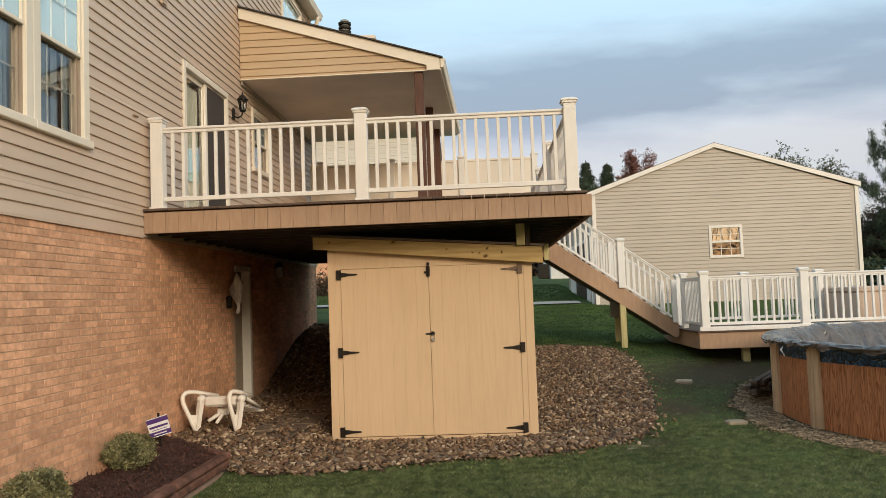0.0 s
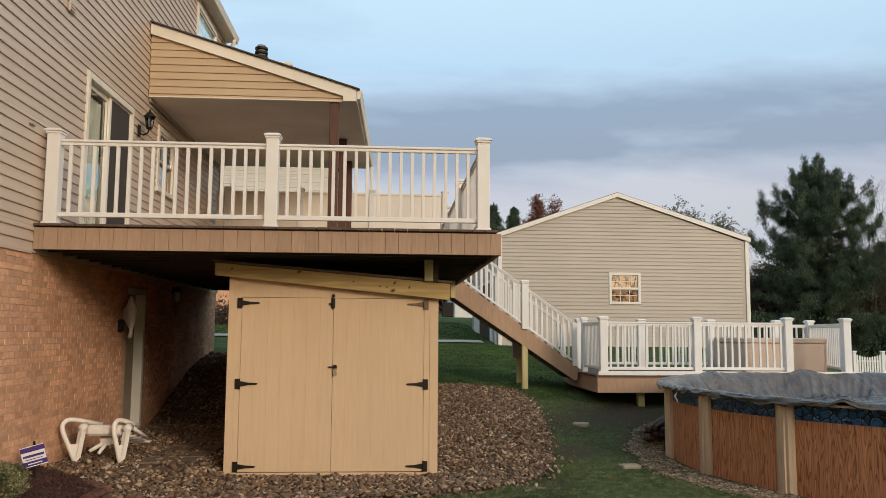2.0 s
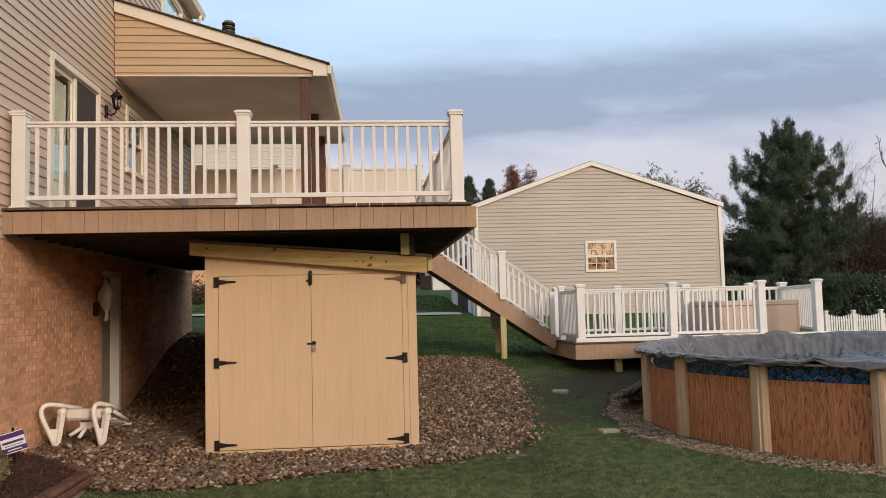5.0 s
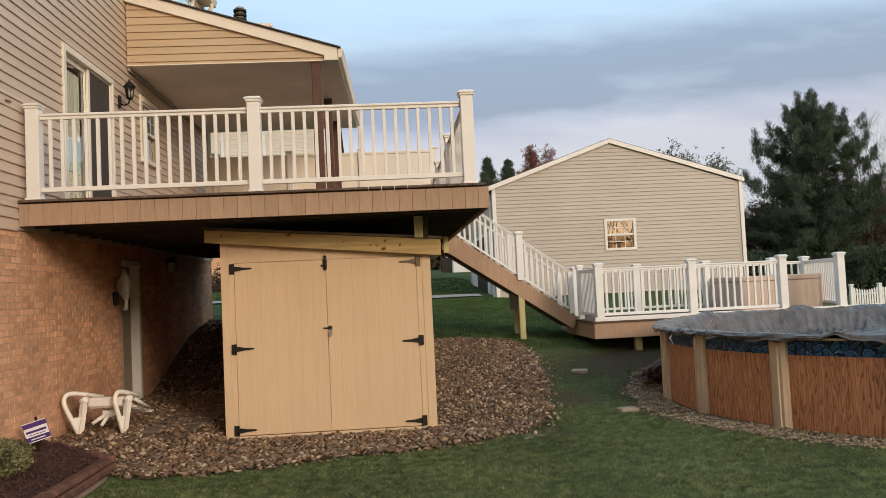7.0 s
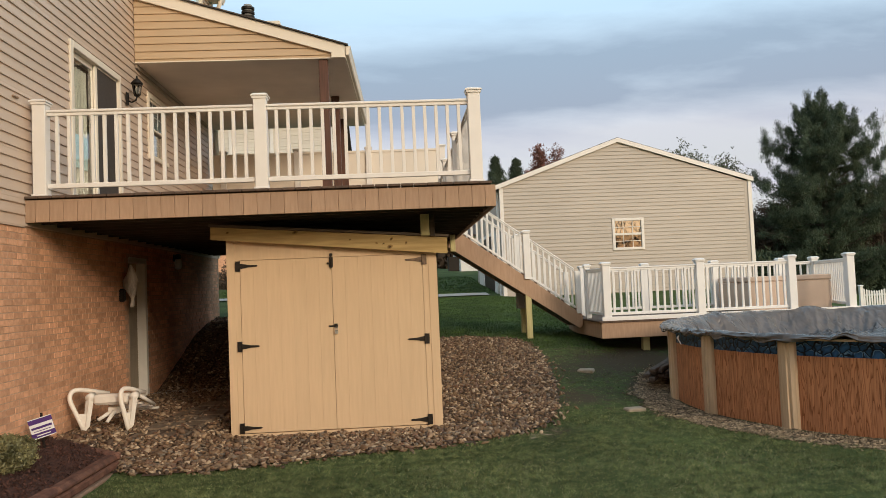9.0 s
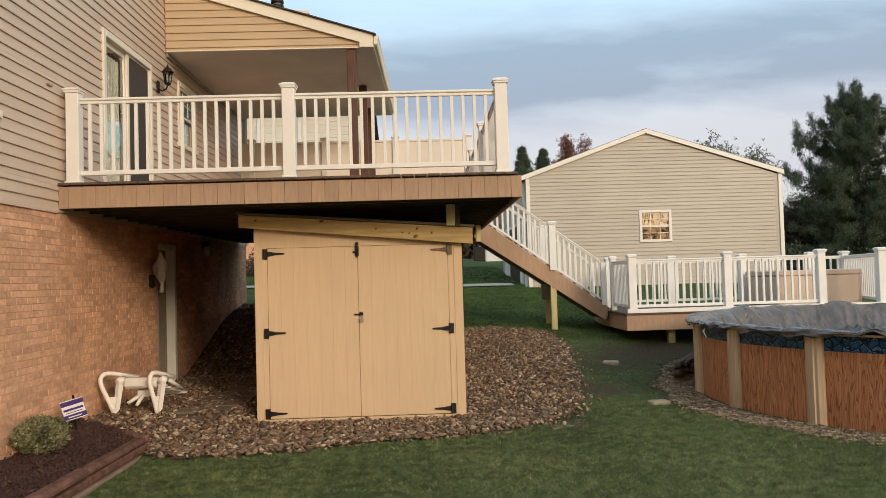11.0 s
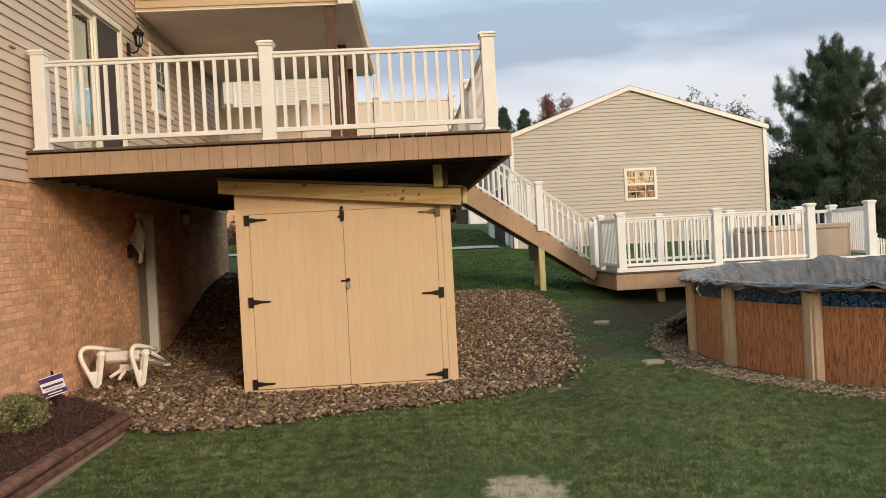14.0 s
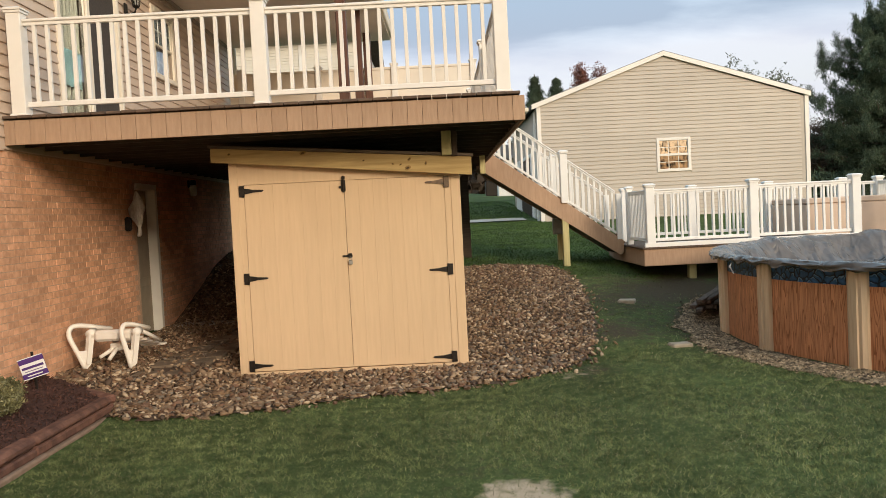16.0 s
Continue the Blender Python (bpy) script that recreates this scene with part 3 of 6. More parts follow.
def sheet(name, poly, lift, step, material, label, category, wobble=0.0):
    """A patch of ground cover that follows the ground inside a polygon."""
    xs = [p[0] for p in poly]
    ys = [p[1] for p in poly]
    s = Geo()
    ix = {}
    for j in range(int((max(ys) - min(ys)) / step) + 1):
        for i in range(int((max(xs) - min(xs)) / step) + 1):
            x, y = min(xs) + i * step, min(ys) + j * step
            if not inside(poly, x + step / 2, y + step / 2):
                continue
            ids = []
            for a, b in ((i, j), (i + 1, j), (i + 1, j + 1), (i, j + 1)):
                if (a, b) not in ix:
                    px, py = min(xs) + a * step, min(ys) + b * step
                    ix[a, b] = len(s.v)
                    s.v.append((px, py, height(px, py) + lift + wobble * noise.noise((px * 4, py * 4, 3))))
                ids.append(ix[a, b])
            s.f.append(tuple(ids))
    return solid(name, s, material, label, category, kind="structure", smooth=True)

# ---- house ----
WALL_X, HOUSE_END = -3.57, 17.5
BRICK_TOP = 2.45
PITCH = 0.1133
WINDOWS = [("near", 5.50, 6.24, 3.26, 4.85), ("near", 6.46, 7.19, 3.26, 4.85), ("porch", 12.82, 13.62, 3.90, 4.80), ("upper", 15.0, 16.5, 6.55, 7.75)]
SLIDER = (9.82, 11.43, 2.78, 4.70)
DOOR = (11.70, 12.46, 0.18, 2.22)

house = thing("house", (WALL_X - 3, 10, 0), "two-storey house with tan brick below and tan vinyl siding above", "house")


def cut_wall(geo, x0, x1, ya, yb, za, zb, holes):
    """A wall slab with rectangular openings right through it."""
    ys = sorted({ya, yb, *[h[0] for h in holes], *[h[1] for h in holes]})
    zs = sorted({za, zb, *[h[2] for h in holes], *[h[3] for h in holes]})
    for a, b in zip(ys, ys[1:]):
        for c, d in zip(zs, zs[1:]):
            cy, cz = (a + b) / 2, (c + d) / 2
            if not any(h[0] < cy < h[1] and h[2] < cz < h[3] for h in holes):
                geo.box(x0, x1, a, b, c, d)
    return geo


holes_up = [(a - 0.03, b + 0.03, c - 0.03, d + 0.03) for a, b, c, d in [w[1:] for w in WINDOWS] + [SLIDER]]
brick_wall = part("brick_wall", cut_wall(Geo(), WALL_X - 0.25, WALL_X - 0.0015, -4.0, HOUSE_END, -0.4, BRICK_TOP, [(DOOR[0] - 0.0, DOOR[1] + 0.03, DOOR[2] - 0.3, DOOR[3] + 0.01)]), M_MORTAR, house, "tan brick wall with pale mortar")
siding_wall = part("siding_wall", cut_wall(Geo(), WALL_X - 0.25, WALL_X - 0.006, -4.0, HOUSE_END, BRICK_TOP, 8.0, holes_up), M_SIDING, house, "tan vinyl siding wall")
part("far_wall", Geo().box(-11.5, WALL_X - 0.25, HOUSE_END - 0.2, HOUSE_END, -0.4, 8.0).box(-11.5, -11.3, -4, HOUSE_END - 0.2, -0.4, 8.0).box(-11.5, WALL_X - 0.25, -4.0, -3.8, -0.4, 8.0), M_SIDING, house)
# added inner floors and wall, coloured near black so the rooms read unlit
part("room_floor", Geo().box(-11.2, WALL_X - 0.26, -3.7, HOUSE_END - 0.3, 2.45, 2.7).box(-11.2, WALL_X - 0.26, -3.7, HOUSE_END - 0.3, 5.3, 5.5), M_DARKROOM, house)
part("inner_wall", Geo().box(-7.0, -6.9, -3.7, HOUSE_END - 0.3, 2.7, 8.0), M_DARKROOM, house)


def siding_courses(parent, mat_, x, ya, yb, za, zb, holes, axis="y", sign=1, top=None):
    """Lapped vinyl courses, each a long wedge with a lip below. On a wall facing x (axis 'y') or facing y (axis 'x')."""
    z = za
    while z < zb - 0.02:
        z1 = min(z + PITCH, zb)
        bands = sorted({z, z1, *[h[k] for h in holes for k in (2, 3) if z + 0.004 < h[k] < z1 - 0.004]})
        for c, d in zip(bands, bands[1:]):
            cuts = sorted((h[0], h[1]) for h in holes if h[2] < (c + d) / 2 < h[3])
            lo, hi = ya, yb
            if top:
                lo, hi = top(d)
            spans, a = [], lo
            for p, q in cuts:
                spans.append((a, p))
                a = q
            spans.append((a, hi))
            for a, b in spans:
                if b - a < 0.01:
                    continue
                o0 = 0.019 - 0.016 * (c - z) / PITCH
                o1 = 0.019 - 0.016 * (d - z) / PITCH
                prof = [(x, c), (x + sign * o0, c), (x + sign * (o0 + 0.001), c + min(0.010, (d - c) / 2)), (x + sign * o1, d), (x, d)]
                part("siding_board", Geo().prism(prof, "y", a, b), mat_, parent)
        z = z1


siding_courses(siding_wall, M_SIDING, WALL_X - 0.004, -4.0, HOUSE_END, BRICK_TOP - 0.015, 8.0, [(a - 0.04, b + 0.04, c - 0.04, d + 0.04) for a, b, c, d in holes_up])
part("starter_trim", Geo().box(WALL_X - 0.01, WALL_X + 0.022, -4, 8.49, BRICK_TOP - 0.030, BRICK_TOP - 0.0155), M_SIDING, siding_wall)
part("corner_trim", Geo().box(WALL_X - 0.02, WALL_X + 0.035, HOUSE_END - 0.1, HOUSE_END + 0.02, BRICK_TOP, 8.0, 0.004), M_TRIM, siding_wall)


def window_unit(parent, y0, y1, z0, z1, cas=0.085, ears=(0.025, 0.025), dim=False):
    """A double-hung window in the wall that faces +x: the upper sash stands outside the lower one."""
    win = part("window", Geo().box(WALL_X - 0.14, WALL_X + 0.034, y0 - cas, y0, z0 - 0.02, z1 + 0.085, 0.006).box(WALL_X - 0.14, WALL_X + 0.034, y1, y1 + cas, z0 - 0.02, z1 + 0.085, 0.006).box(WALL_X - 0.14, WALL_X + 0.036, y0, y1, z1, z1 + 0.085, 0.006), M_TRIM, parent, "double-hung window in cream casing")
    part("sill", Geo().box(WALL_X - 0.14, WALL_X + 0.06, y0 - cas - ears[0], y1 + cas + ears[1], z0 - 0.08, z0 - 0.004, 0.008), M_TRIM, win)
    mid = (z0 + z1) / 2
    for a, b, x, m in ((z0, mid, WALL_X - 0.026, M_SCREENBAR), (mid - 0.03, z1, WALL_X + 0.014, M_TRIM)):
        s = Geo()
        s.box(x - 0.03, x, y0 + 0.001, y0 + 0.03, a, b, 0.004).box(x - 0.03, x, y1 - 0.03, y1 - 0.001, a, b, 0.004)
        s.box(x - 0.03, x, y0 + 0.03, y1 - 0.03, a, a + 0.035, 0.004).box(x - 0.03, x, y0 + 0.03, y1 - 0.03, b - 0.035, b, 0.004)
        part("sash", s, m, win)
        bars = Geo()
        for k in (1, 2):
            yy = y0 + (y1 - y0) * k / 3
            bars.box(x - 0.032, x - 0.022, yy - 0.008, yy + 0.008, a + 0.04, b - 0.04)
        zz = (a + b) / 2
        bars.box(x - 0.032, x - 0.022, y0 + 0.04, y1 - 0.04, zz - 0.008, zz + 0.008)
        part("grille", bars, M_GREYBOX if a == z0 else M_WHITE2, win)
        pane = part("pane", Geo().box(x - 0.020, x - 0.015, y0 + 0.028, y1 - 0.028, a + 0.03, b - 0.03), M_PANE, win)
        pane.visible_shadow = False
    # added panel: pale blue for reflected sky, dark for the porch window's dim glass
    part("shade", Geo().box(WALL_X - 0.034, WALL_X - 0.028, y0 + 0.004, y1 - 0.004, mid + 0.002, z1 - 0.002), M_DARKBACK if dim else M_SKYPANEL, win, "dark panel in place of dim glass in the porch window" if dim else "pale blue panel in place of sky reflected in the upper pane")
    # added pleated backing whose dark colour makes the lower glass look dim
    folds = Geo()
    for k in range(12):
        a, b = y0 + 0.006 + (y1 - y0 - 0.012) * k / 12, y0 + 0.006 + (y1 - y0 - 0.012) * (k + 1) / 12
        folds.prism([(WALL_X - 0.094, a), (WALL_X - 0.078 - 0.008 * (k % 3), (a + b) / 2), (WALL_X - 0.094, b)], "z", z0 + 0.002, mid - 0.036)
    part("curtain", folds, M_DARKBACK, win, "dark blue pleated backing in place of dim glass in the lower pane")
    part("jamb_liner", Geo().box(WALL_X - 0.139, WALL_X - 0.0, y1 - 0.0005, y1 - 0.004, z0, mid - 0.03), M_SCREENBAR, win)
    return win


for k, (tag, a, b, c, d) in enumerate(WINDOWS):
    if tag == "near":
        window_unit(house, a, b, c, d, 0.11, (0.025, -0.001) if k == 0 else (-0.001, 0.03))
    else:
        window_unit(house, a, b, c, d, dim=tag == "porch")

# sliding patio door
sl = part("patio_door", Geo().box(WALL_X - 0.09, WALL_X + 0.035, SLIDER[0] - 0.085, SLIDER[0], SLIDER[2], SLIDER[3] + 0.085, 0.006).box(WALL_X - 0.09, WALL_X + 0.035, SLIDER[1], SLIDER[1] + 0.06, SLIDER[2], SLIDER[3] + 0.085, 0.006).box(WALL_X - 0.09, WALL_X + 0.037, SLIDER[0], SLIDER[1], SLIDER[3], SLIDER[3] + 0.085, 0.006).box(WALL_X - 0.09, WALL_X + 0.06, SLIDER[0], SLIDER[1], SLIDER[2] - 0.04, SLIDER[2], 0.006), M_TRIM, house, "sliding glass patio door, half screened")
ym = (SLIDER[0] + SLIDER[1]) / 2
for k, (a, b, x) in enumerate(((SLIDER[0] + 0.001, ym + 0.03, WALL_X - 0.035), (ym - 0.03, SLIDER[1] - 0.001, WALL_X + 0.0))):
    e = 0.07 if k == 0 else 0.02
    part("door_sash", Geo().box(x - 0.03, x, a, a + 0.07, SLIDER[2], SLIDER[3], 0.004).box(x - 0.03, x, b - e, b, SLIDER[2], SLIDER[3], 0.004).box(x - 0.03, x, a + 0.07, b - e, SLIDER[2], SLIDER[2] + 0.09, 0.004).box(x - 0.03, x, a + 0.07, b - e, SLIDER[3] - e, SLIDER[3], 0.004), M_TRIM, sl)
    if k == 0:
        pane = part("pane", Geo().box(x - 0.018, x - 0.012, a + 0.06, b - 0.06, SLIDER[2] + 0.08, SLIDER[3] - 0.06), M_PANE, sl)
        pane.visible_shadow = False
    else:
        part("screen", Geo().box(x - 0.012, x - 0.008, a + 0.06, b - 0.015, SLIDER[2] + 0.08, SLIDER[3] - 0.015), M_MESH, sl, "dark insect screen")
cg = Geo()
for k in range(24):
    y0 = SLIDER[0] + 0.02 + k * 0.033
    cg.prism([(WALL_X - 0.135 + 0.015 * math.sin(k * 2.1), y0), (WALL_X - 0.12 + 0.015 * math.sin(k * 2.1 + 1), y0 + 0.018), (WALL_X - 0.135 + 0.015 * math.sin(k * 2.1 + 2), y0 + 0.036), (WALL_X - 0.15, y0 + 0.018)], "z", SLIDER[2] + 0.03, SLIDER[3] - 0.12)
part("curtain", cg, M_SCREEN, sl, "drawn sage curtain behind the glass")
part("towel", Geo().box(WALL_X - 0.105, WALL_X - 0.095, SLIDER[0] + 0.22, SLIDER[0] + 0.72, 3.30, 3.72, 0.004), M_TEAL, sl, "teal cloth hanging behind the glass")

# basement door under the deck
bd = part("basement_door", Geo().box(WALL_X - 0.185, WALL_X - 0.125, DOOR[0] + 0.005, DOOR[1], DOOR[2], DOOR[3] - 0.05, 0.004), M_BDOOR, house, "plain door set back in the brick")
for k in range(3):
    z0 = DOOR[2] + 0.15 + k * 0.62
    part("door_panel", Geo().box(WALL_X - 0.124, WALL_X - 0.115, DOOR[0] + 0.12, DOOR[1] - 0.12, z0, z0 + 0.5, 0.004), M_BDOOR, bd)
part("jamb", Geo().box(WALL_X - 0.124, WALL_X + 0.012, DOOR[1] - 0.03, DOOR[1] + 0.055, DOOR[2] - 0.02, DOOR[3] + 0.03, 0.006).box(WALL_X - 0.124, WALL_X - 0.07, DOOR[0] + 0.002, DOOR[0] + 0.03, DOOR[2] - 0.02, DOOR[3], 0.004).box(WALL_X - 0.124, WALL_X + 0.013, DOOR[0] + 0.03, DOOR[1] - 0.03, DOOR[3] - 0.05, DOOR[3] + 0.03, 0.006), M_JAMB, bd, "white painted door jamb")

# main roof edge: soffit, fascia, gutter
part("soffit", Geo().box(-11.5, -3.39, -4.4, HOUSE_END + 0.06, 8.0, 8.06), M_SOFFIT, house)
part("roof", Geo().prism([(-3.31, 8.09), (-3.31, 8.17), (-7.5, 10.6), (-11.9, 8.17), (-11.9, 8.09)], "y", -4.4, HOUSE_END + 0.1), M_SHINGLE, house)
part("gutter", Geo().prism([(-3.39, 7.98), (-3.31, 7.98), (-3.27, 8.1), (-3.29, 8.1), (-3.32, 8.0), (-3.38, 8.0), (-3.38, 8.1), (-3.39, 8.1)], "y", -4.4, HOUSE_END + 0.08), M_TRIM, house)
part("downspout", Geo().tube([(-3.34, 17.3, 8.0), (-3.34, 17.3, 7.9), (-3.42, 17.35, 7.76), (-3.5, 17.42, 7.66), (-3.52, 17.42, 7.3), (-3.52, 17.42, 2.8)], 0.045, 8), M_TRIM, house, smooth=True)

# ---- covered porch roof ----
PORCH_Y0, PORCH_Y1, EAVE_X = 12.15, 17.25, -0.415


def porch_z(x):
    return 6.31 + (x + 3.55) / (EAVE_X + 3.55) * (5.35 - 6.31)


def splay(geo):
    """The eave runs slightly away from the house towards the back."""
    geo.v = [(x + 0.015 * (y - PORCH_Y0) * (x + 3.55) / 3.1, y, z) for x, y, z in geo.v]
    return geo


porch = thing("porch_roof", (-2, 15, 2.74), "lean-to porch roof with gold siding end and brown posts", "porch")
gable = part("end_wall", Geo().prism([(-3.55, 5.195), (-0.62, 5.195), (-0.62, porch_z(-0.62) - 0.15), (-3.55, porch_z(-3.55) - 0.15)], "y", PORCH_Y0 + 0.02, PORCH_Y0 + 0.12), M_GABLE, porch, "gold vinyl siding end wall")


def gable_end(z):
    """Where a course of height z meets the sloping rake board."""
    return min(-0.6, -3.55 + (6.31 - 0.12 - z) / (6.31 - 5.35) * (EAVE_X + 3.55))


GP_ = 0.1145
z = 5.106
while z < 6.14:
    y0 = PORCH_Y0 + 0.02
    top_z = min(z + GP_, 6.15)
    low_z = max(z, 5.166)
    prof = [(y0, low_z), (y0 - 0.021, low_z), (y0 - 0.022, low_z + 0.01), (y0 - 0.003, top_z), (y0, top_z)]
    ends = [gable_end(q) for p, q in prof]
    if min(ends) > -3.5:
        part("siding_board", Geo().add([(-3.55, p, q) for p, q in prof] + [(e, p, q) for e, (p, q) in zip(ends, prof)], [(4, 3, 2, 1, 0), (5, 6, 7, 8, 9)] + [(k, (k + 1) % 5, 5 + (k + 1) % 5, 5 + k) for k in range(5)]), M_GABLE, gable)
    z += GP_
part("trim", Geo().prism([(-3.55, porch_z(-3.55) - 0.17), (-3.55, porch_z(-3.55)), (EAVE_X, porch_z(EAVE_X)), (EAVE_X, 5.165), (-0.62, 5.165), (-0.62, porch_z(-0.62) - 0.17)], "y", PORCH_Y0 - 0.045, PORCH_Y0 - 0.003), M_TRIM, porch, "cream rake board")
part("trim", Geo().box(-3.55, -0.605, PORCH_Y0 - 0.004, PORCH_Y0 + 0.02, 5.163, 5.178, 0.002), M_TRIM, porch)
part("eave_fascia", splay(Geo().box(EAVE_X - 0.02, EAVE_X + 0.01, PORCH_Y0, PORCH_Y1, 5.165, 5.35)), M_TRIM, porch)
part("gutter", splay(Geo().prism([(EAVE_X + 0.012, 5.20), (EAVE_X + 0.05, 5.20), (EAVE_X + 0.065, 5.225), (EAVE_X + 0.07, 5.285), (EAVE_X + 0.085, 5.335), (EAVE_X + 0.012, 5.335)], "y", PORCH_Y0 - 0.04, PORCH_Y1)), M_TRIM, porch)
part("ceiling_panel", splay(Geo().box(-3.55, EAVE_X - 0.02, PORCH_Y0 + 0.021, PORCH_Y1, 5.165, 5.177)), M_SOFFIT, porch, "plain tan porch ceiling")
part("roof", splay(Geo().prism([(-3.55, porch_z(-3.55) + 0.006), (-3.55, porch_z(-3.55) + 0.024), (EAVE_X + 0.05, porch_z(EAVE_X + 0.05) + 0.022), (EAVE_X + 0.05, porch_z(EAVE_X + 0.05) + 0.006)], "y", PORCH_Y0 - 0.09, PORCH_Y1 + 0.08)), M_SHINGLE, porch, "dark shingle roof")
for xx, yy in ((-0.755, 12.26), (-0.755, 14.6), (-0.745, 16.55)):
    part("post", Geo().box(xx - 0.07, xx + 0.07, yy - 0.07, yy + 0.07, 2.74, 5.164, 0.008), M_PORCHPOST, porch, "dark red-brown stained post")
part("downspout", splay(Geo().box(EAVE_X + 0.02, EAVE_X + 0.085, PORCH_Y1 - 0.07, PORCH_Y1 - 0.01, 2.2, 5.19, 0.008)), M_WHITE, porch)
part("flashing", Geo().box(WALL_X + 0.02, WALL_X + 0.045, PORCH_Y0 + 0.03, PORCH_Y1, 5.10, 5.163), M_SCREENBAR, porch)

vent = thing("vent_pipe", (-2.52, 16.0, 6.0), "galvanised chimney vent with a banded cap", "vent")
part("pipe", Geo().lathe([(0.085, 5.9), (0.085, 7.40)], -2.52, 16.0), M_GREYBOX, vent, smooth=True)
for k in range(3):
    z0 = 7.12 + k * 0.09
    part("cap_band", Geo().lathe([(0.09, z0), (0.13, z0 + 0.008), (0.13, z0 + 0.05), (0.09, z0 + 0.058)], -2.52, 16.0), M_IRON, vent)
chimney = solid("chimney_block", Geo().box(-2.35, -2.0, 16.4, 16.8, 5.7, 7.12, 0.01).box(-2.4, -1.95, 16.35, 16.85, 7.12, 7.2, 0.01), M_TRIM, "small cream boxed flue behind the roof edge", "chimney")

# ---- upper deck ----
DX0, DX1, DY0, DY1, DZ = -3.56, 1.325, 8.53, 16.9, 2.74
deck = thing("upper_deck", (-1.1, 12, 0), "raised wooden deck faced with brown composite boards", "deck")
FB = 0.1386
fw = 0.1415
fm = Geo().box(-fw / 2 + 0.0012, fw / 2 - 0.0012, -0.011, 0.011, -0.115, 0.115, 0.002).mesh("fascia_board", M_FASCIA)
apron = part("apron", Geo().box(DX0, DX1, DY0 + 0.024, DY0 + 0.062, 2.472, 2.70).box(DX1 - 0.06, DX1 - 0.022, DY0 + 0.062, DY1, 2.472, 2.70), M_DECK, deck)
for i in range(33):
    piece("fascia_board", fm, apron, (DX1 - 0.114 - (i + 0.5) * fw, DY0 + 0.011 + random.uniform(-0.001, 0.001), 2.585))
part("fascia_board", Geo().box(DX1 - 0.1128, DX1, DY0, DY0 + 0.022, 2.47, 2.70, 0.002), M_FASCIA, apron)
part("fascia_board", Geo().box(DX0, DX1 - 0.114 - 33 * fw - 0.0012, DY0, DY0 + 0.022, 2.47, 2.70, 0.002), M_FASCIA, apron)
fm2 = Geo().box(-0.011, 0.011, -FB / 2 + 0.0012, FB / 2 - 0.0012, -0.115, 0.115, 0.002).mesh("side_board", M_FASCIA)
for i in range(int((DY1 - DY0 - 0.03) / FB)):
    piece("fascia_board", fm2, apron, (DX1 - 0.011, DY0 + 0.03 + (i + 0.5) * FB, 2.585))
bw = 0.1385
bmesh_board = Geo().box(-bw / 2 + 0.003, bw / 2 - 0.003, 0, DY1 - DY0 + 0.03, -0.026, 0, 0.003).mesh("deck_board", M_DECK)
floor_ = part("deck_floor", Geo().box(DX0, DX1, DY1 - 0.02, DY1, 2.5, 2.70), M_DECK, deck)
for i in range(35):
    piece("deck_board", bmesh_board, floor_, (DX0 + 0.07 + i * bw, DY0 - 0.03 + random.uniform(-0.004, 0.004), DZ + random.uniform(-0.0015, 0.0015)))
# joists and beams carry the under-deck shade in their dark colour
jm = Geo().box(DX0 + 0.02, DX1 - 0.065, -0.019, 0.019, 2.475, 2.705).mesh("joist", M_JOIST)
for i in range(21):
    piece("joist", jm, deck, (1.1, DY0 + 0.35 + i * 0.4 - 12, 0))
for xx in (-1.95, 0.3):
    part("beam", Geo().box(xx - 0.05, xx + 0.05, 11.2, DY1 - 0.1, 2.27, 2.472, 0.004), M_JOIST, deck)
for xx, yy in ((-1.95, 15.6), (0.3, 15.6)):
    part("post", Geo().box(xx - 0.055, xx + 0.055, yy - 0.055, yy + 0.055, height(xx, yy) - 0.3, 2.268, 0.006), M_LUMBER_V, deck)
part("post", Geo().box(0.53, 0.63, 9.19, 9.29, 2.225, 2.473, 0.006), M_LUMBER_V, deck, "short treated post block under the rim")
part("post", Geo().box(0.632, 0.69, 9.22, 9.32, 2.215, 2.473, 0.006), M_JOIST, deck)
# added wall, out of view, that keeps light from the rear out of the passage
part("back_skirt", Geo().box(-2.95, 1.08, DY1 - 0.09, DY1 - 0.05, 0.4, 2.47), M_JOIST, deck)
part("hanger_block", Geo().box(1.12, 1.2, 13.0, 13.1, 2.2, 2.47, 0.005), M_LUMBER_V, deck)

# ---- railings ----


def cap_profile(x, y, z, w):
    """Pyramid post cap with a stepped skirt."""
    c = Geo()
    c.box(x - w / 2 - 0.012, x + w / 2 + 0.012, y - w / 2 - 0.012, y + w / 2 + 0.012, z - 0.045, z - 0.018, 0.004)
    a, b = w / 2 + 0.022, w / 2 - 0.01
    c.add([(x + s * q, y + t * q, zz) for q, zz in ((a, z - 0.018), (a, z - 0.004), (b, z + 0.016)) for s, t in ((-1, -1), (1, -1), (1, 1), (-1, 1))],
          [(0, 1, 2, 3)[::-1], (8, 9, 10, 11)] + [(r * 4 + k, r * 4 + (k + 1) % 4, r * 4 + 4 + (k + 1) % 4, r * 4 + 4 + k) for r in (0, 1) for k in range(4)])
    return c


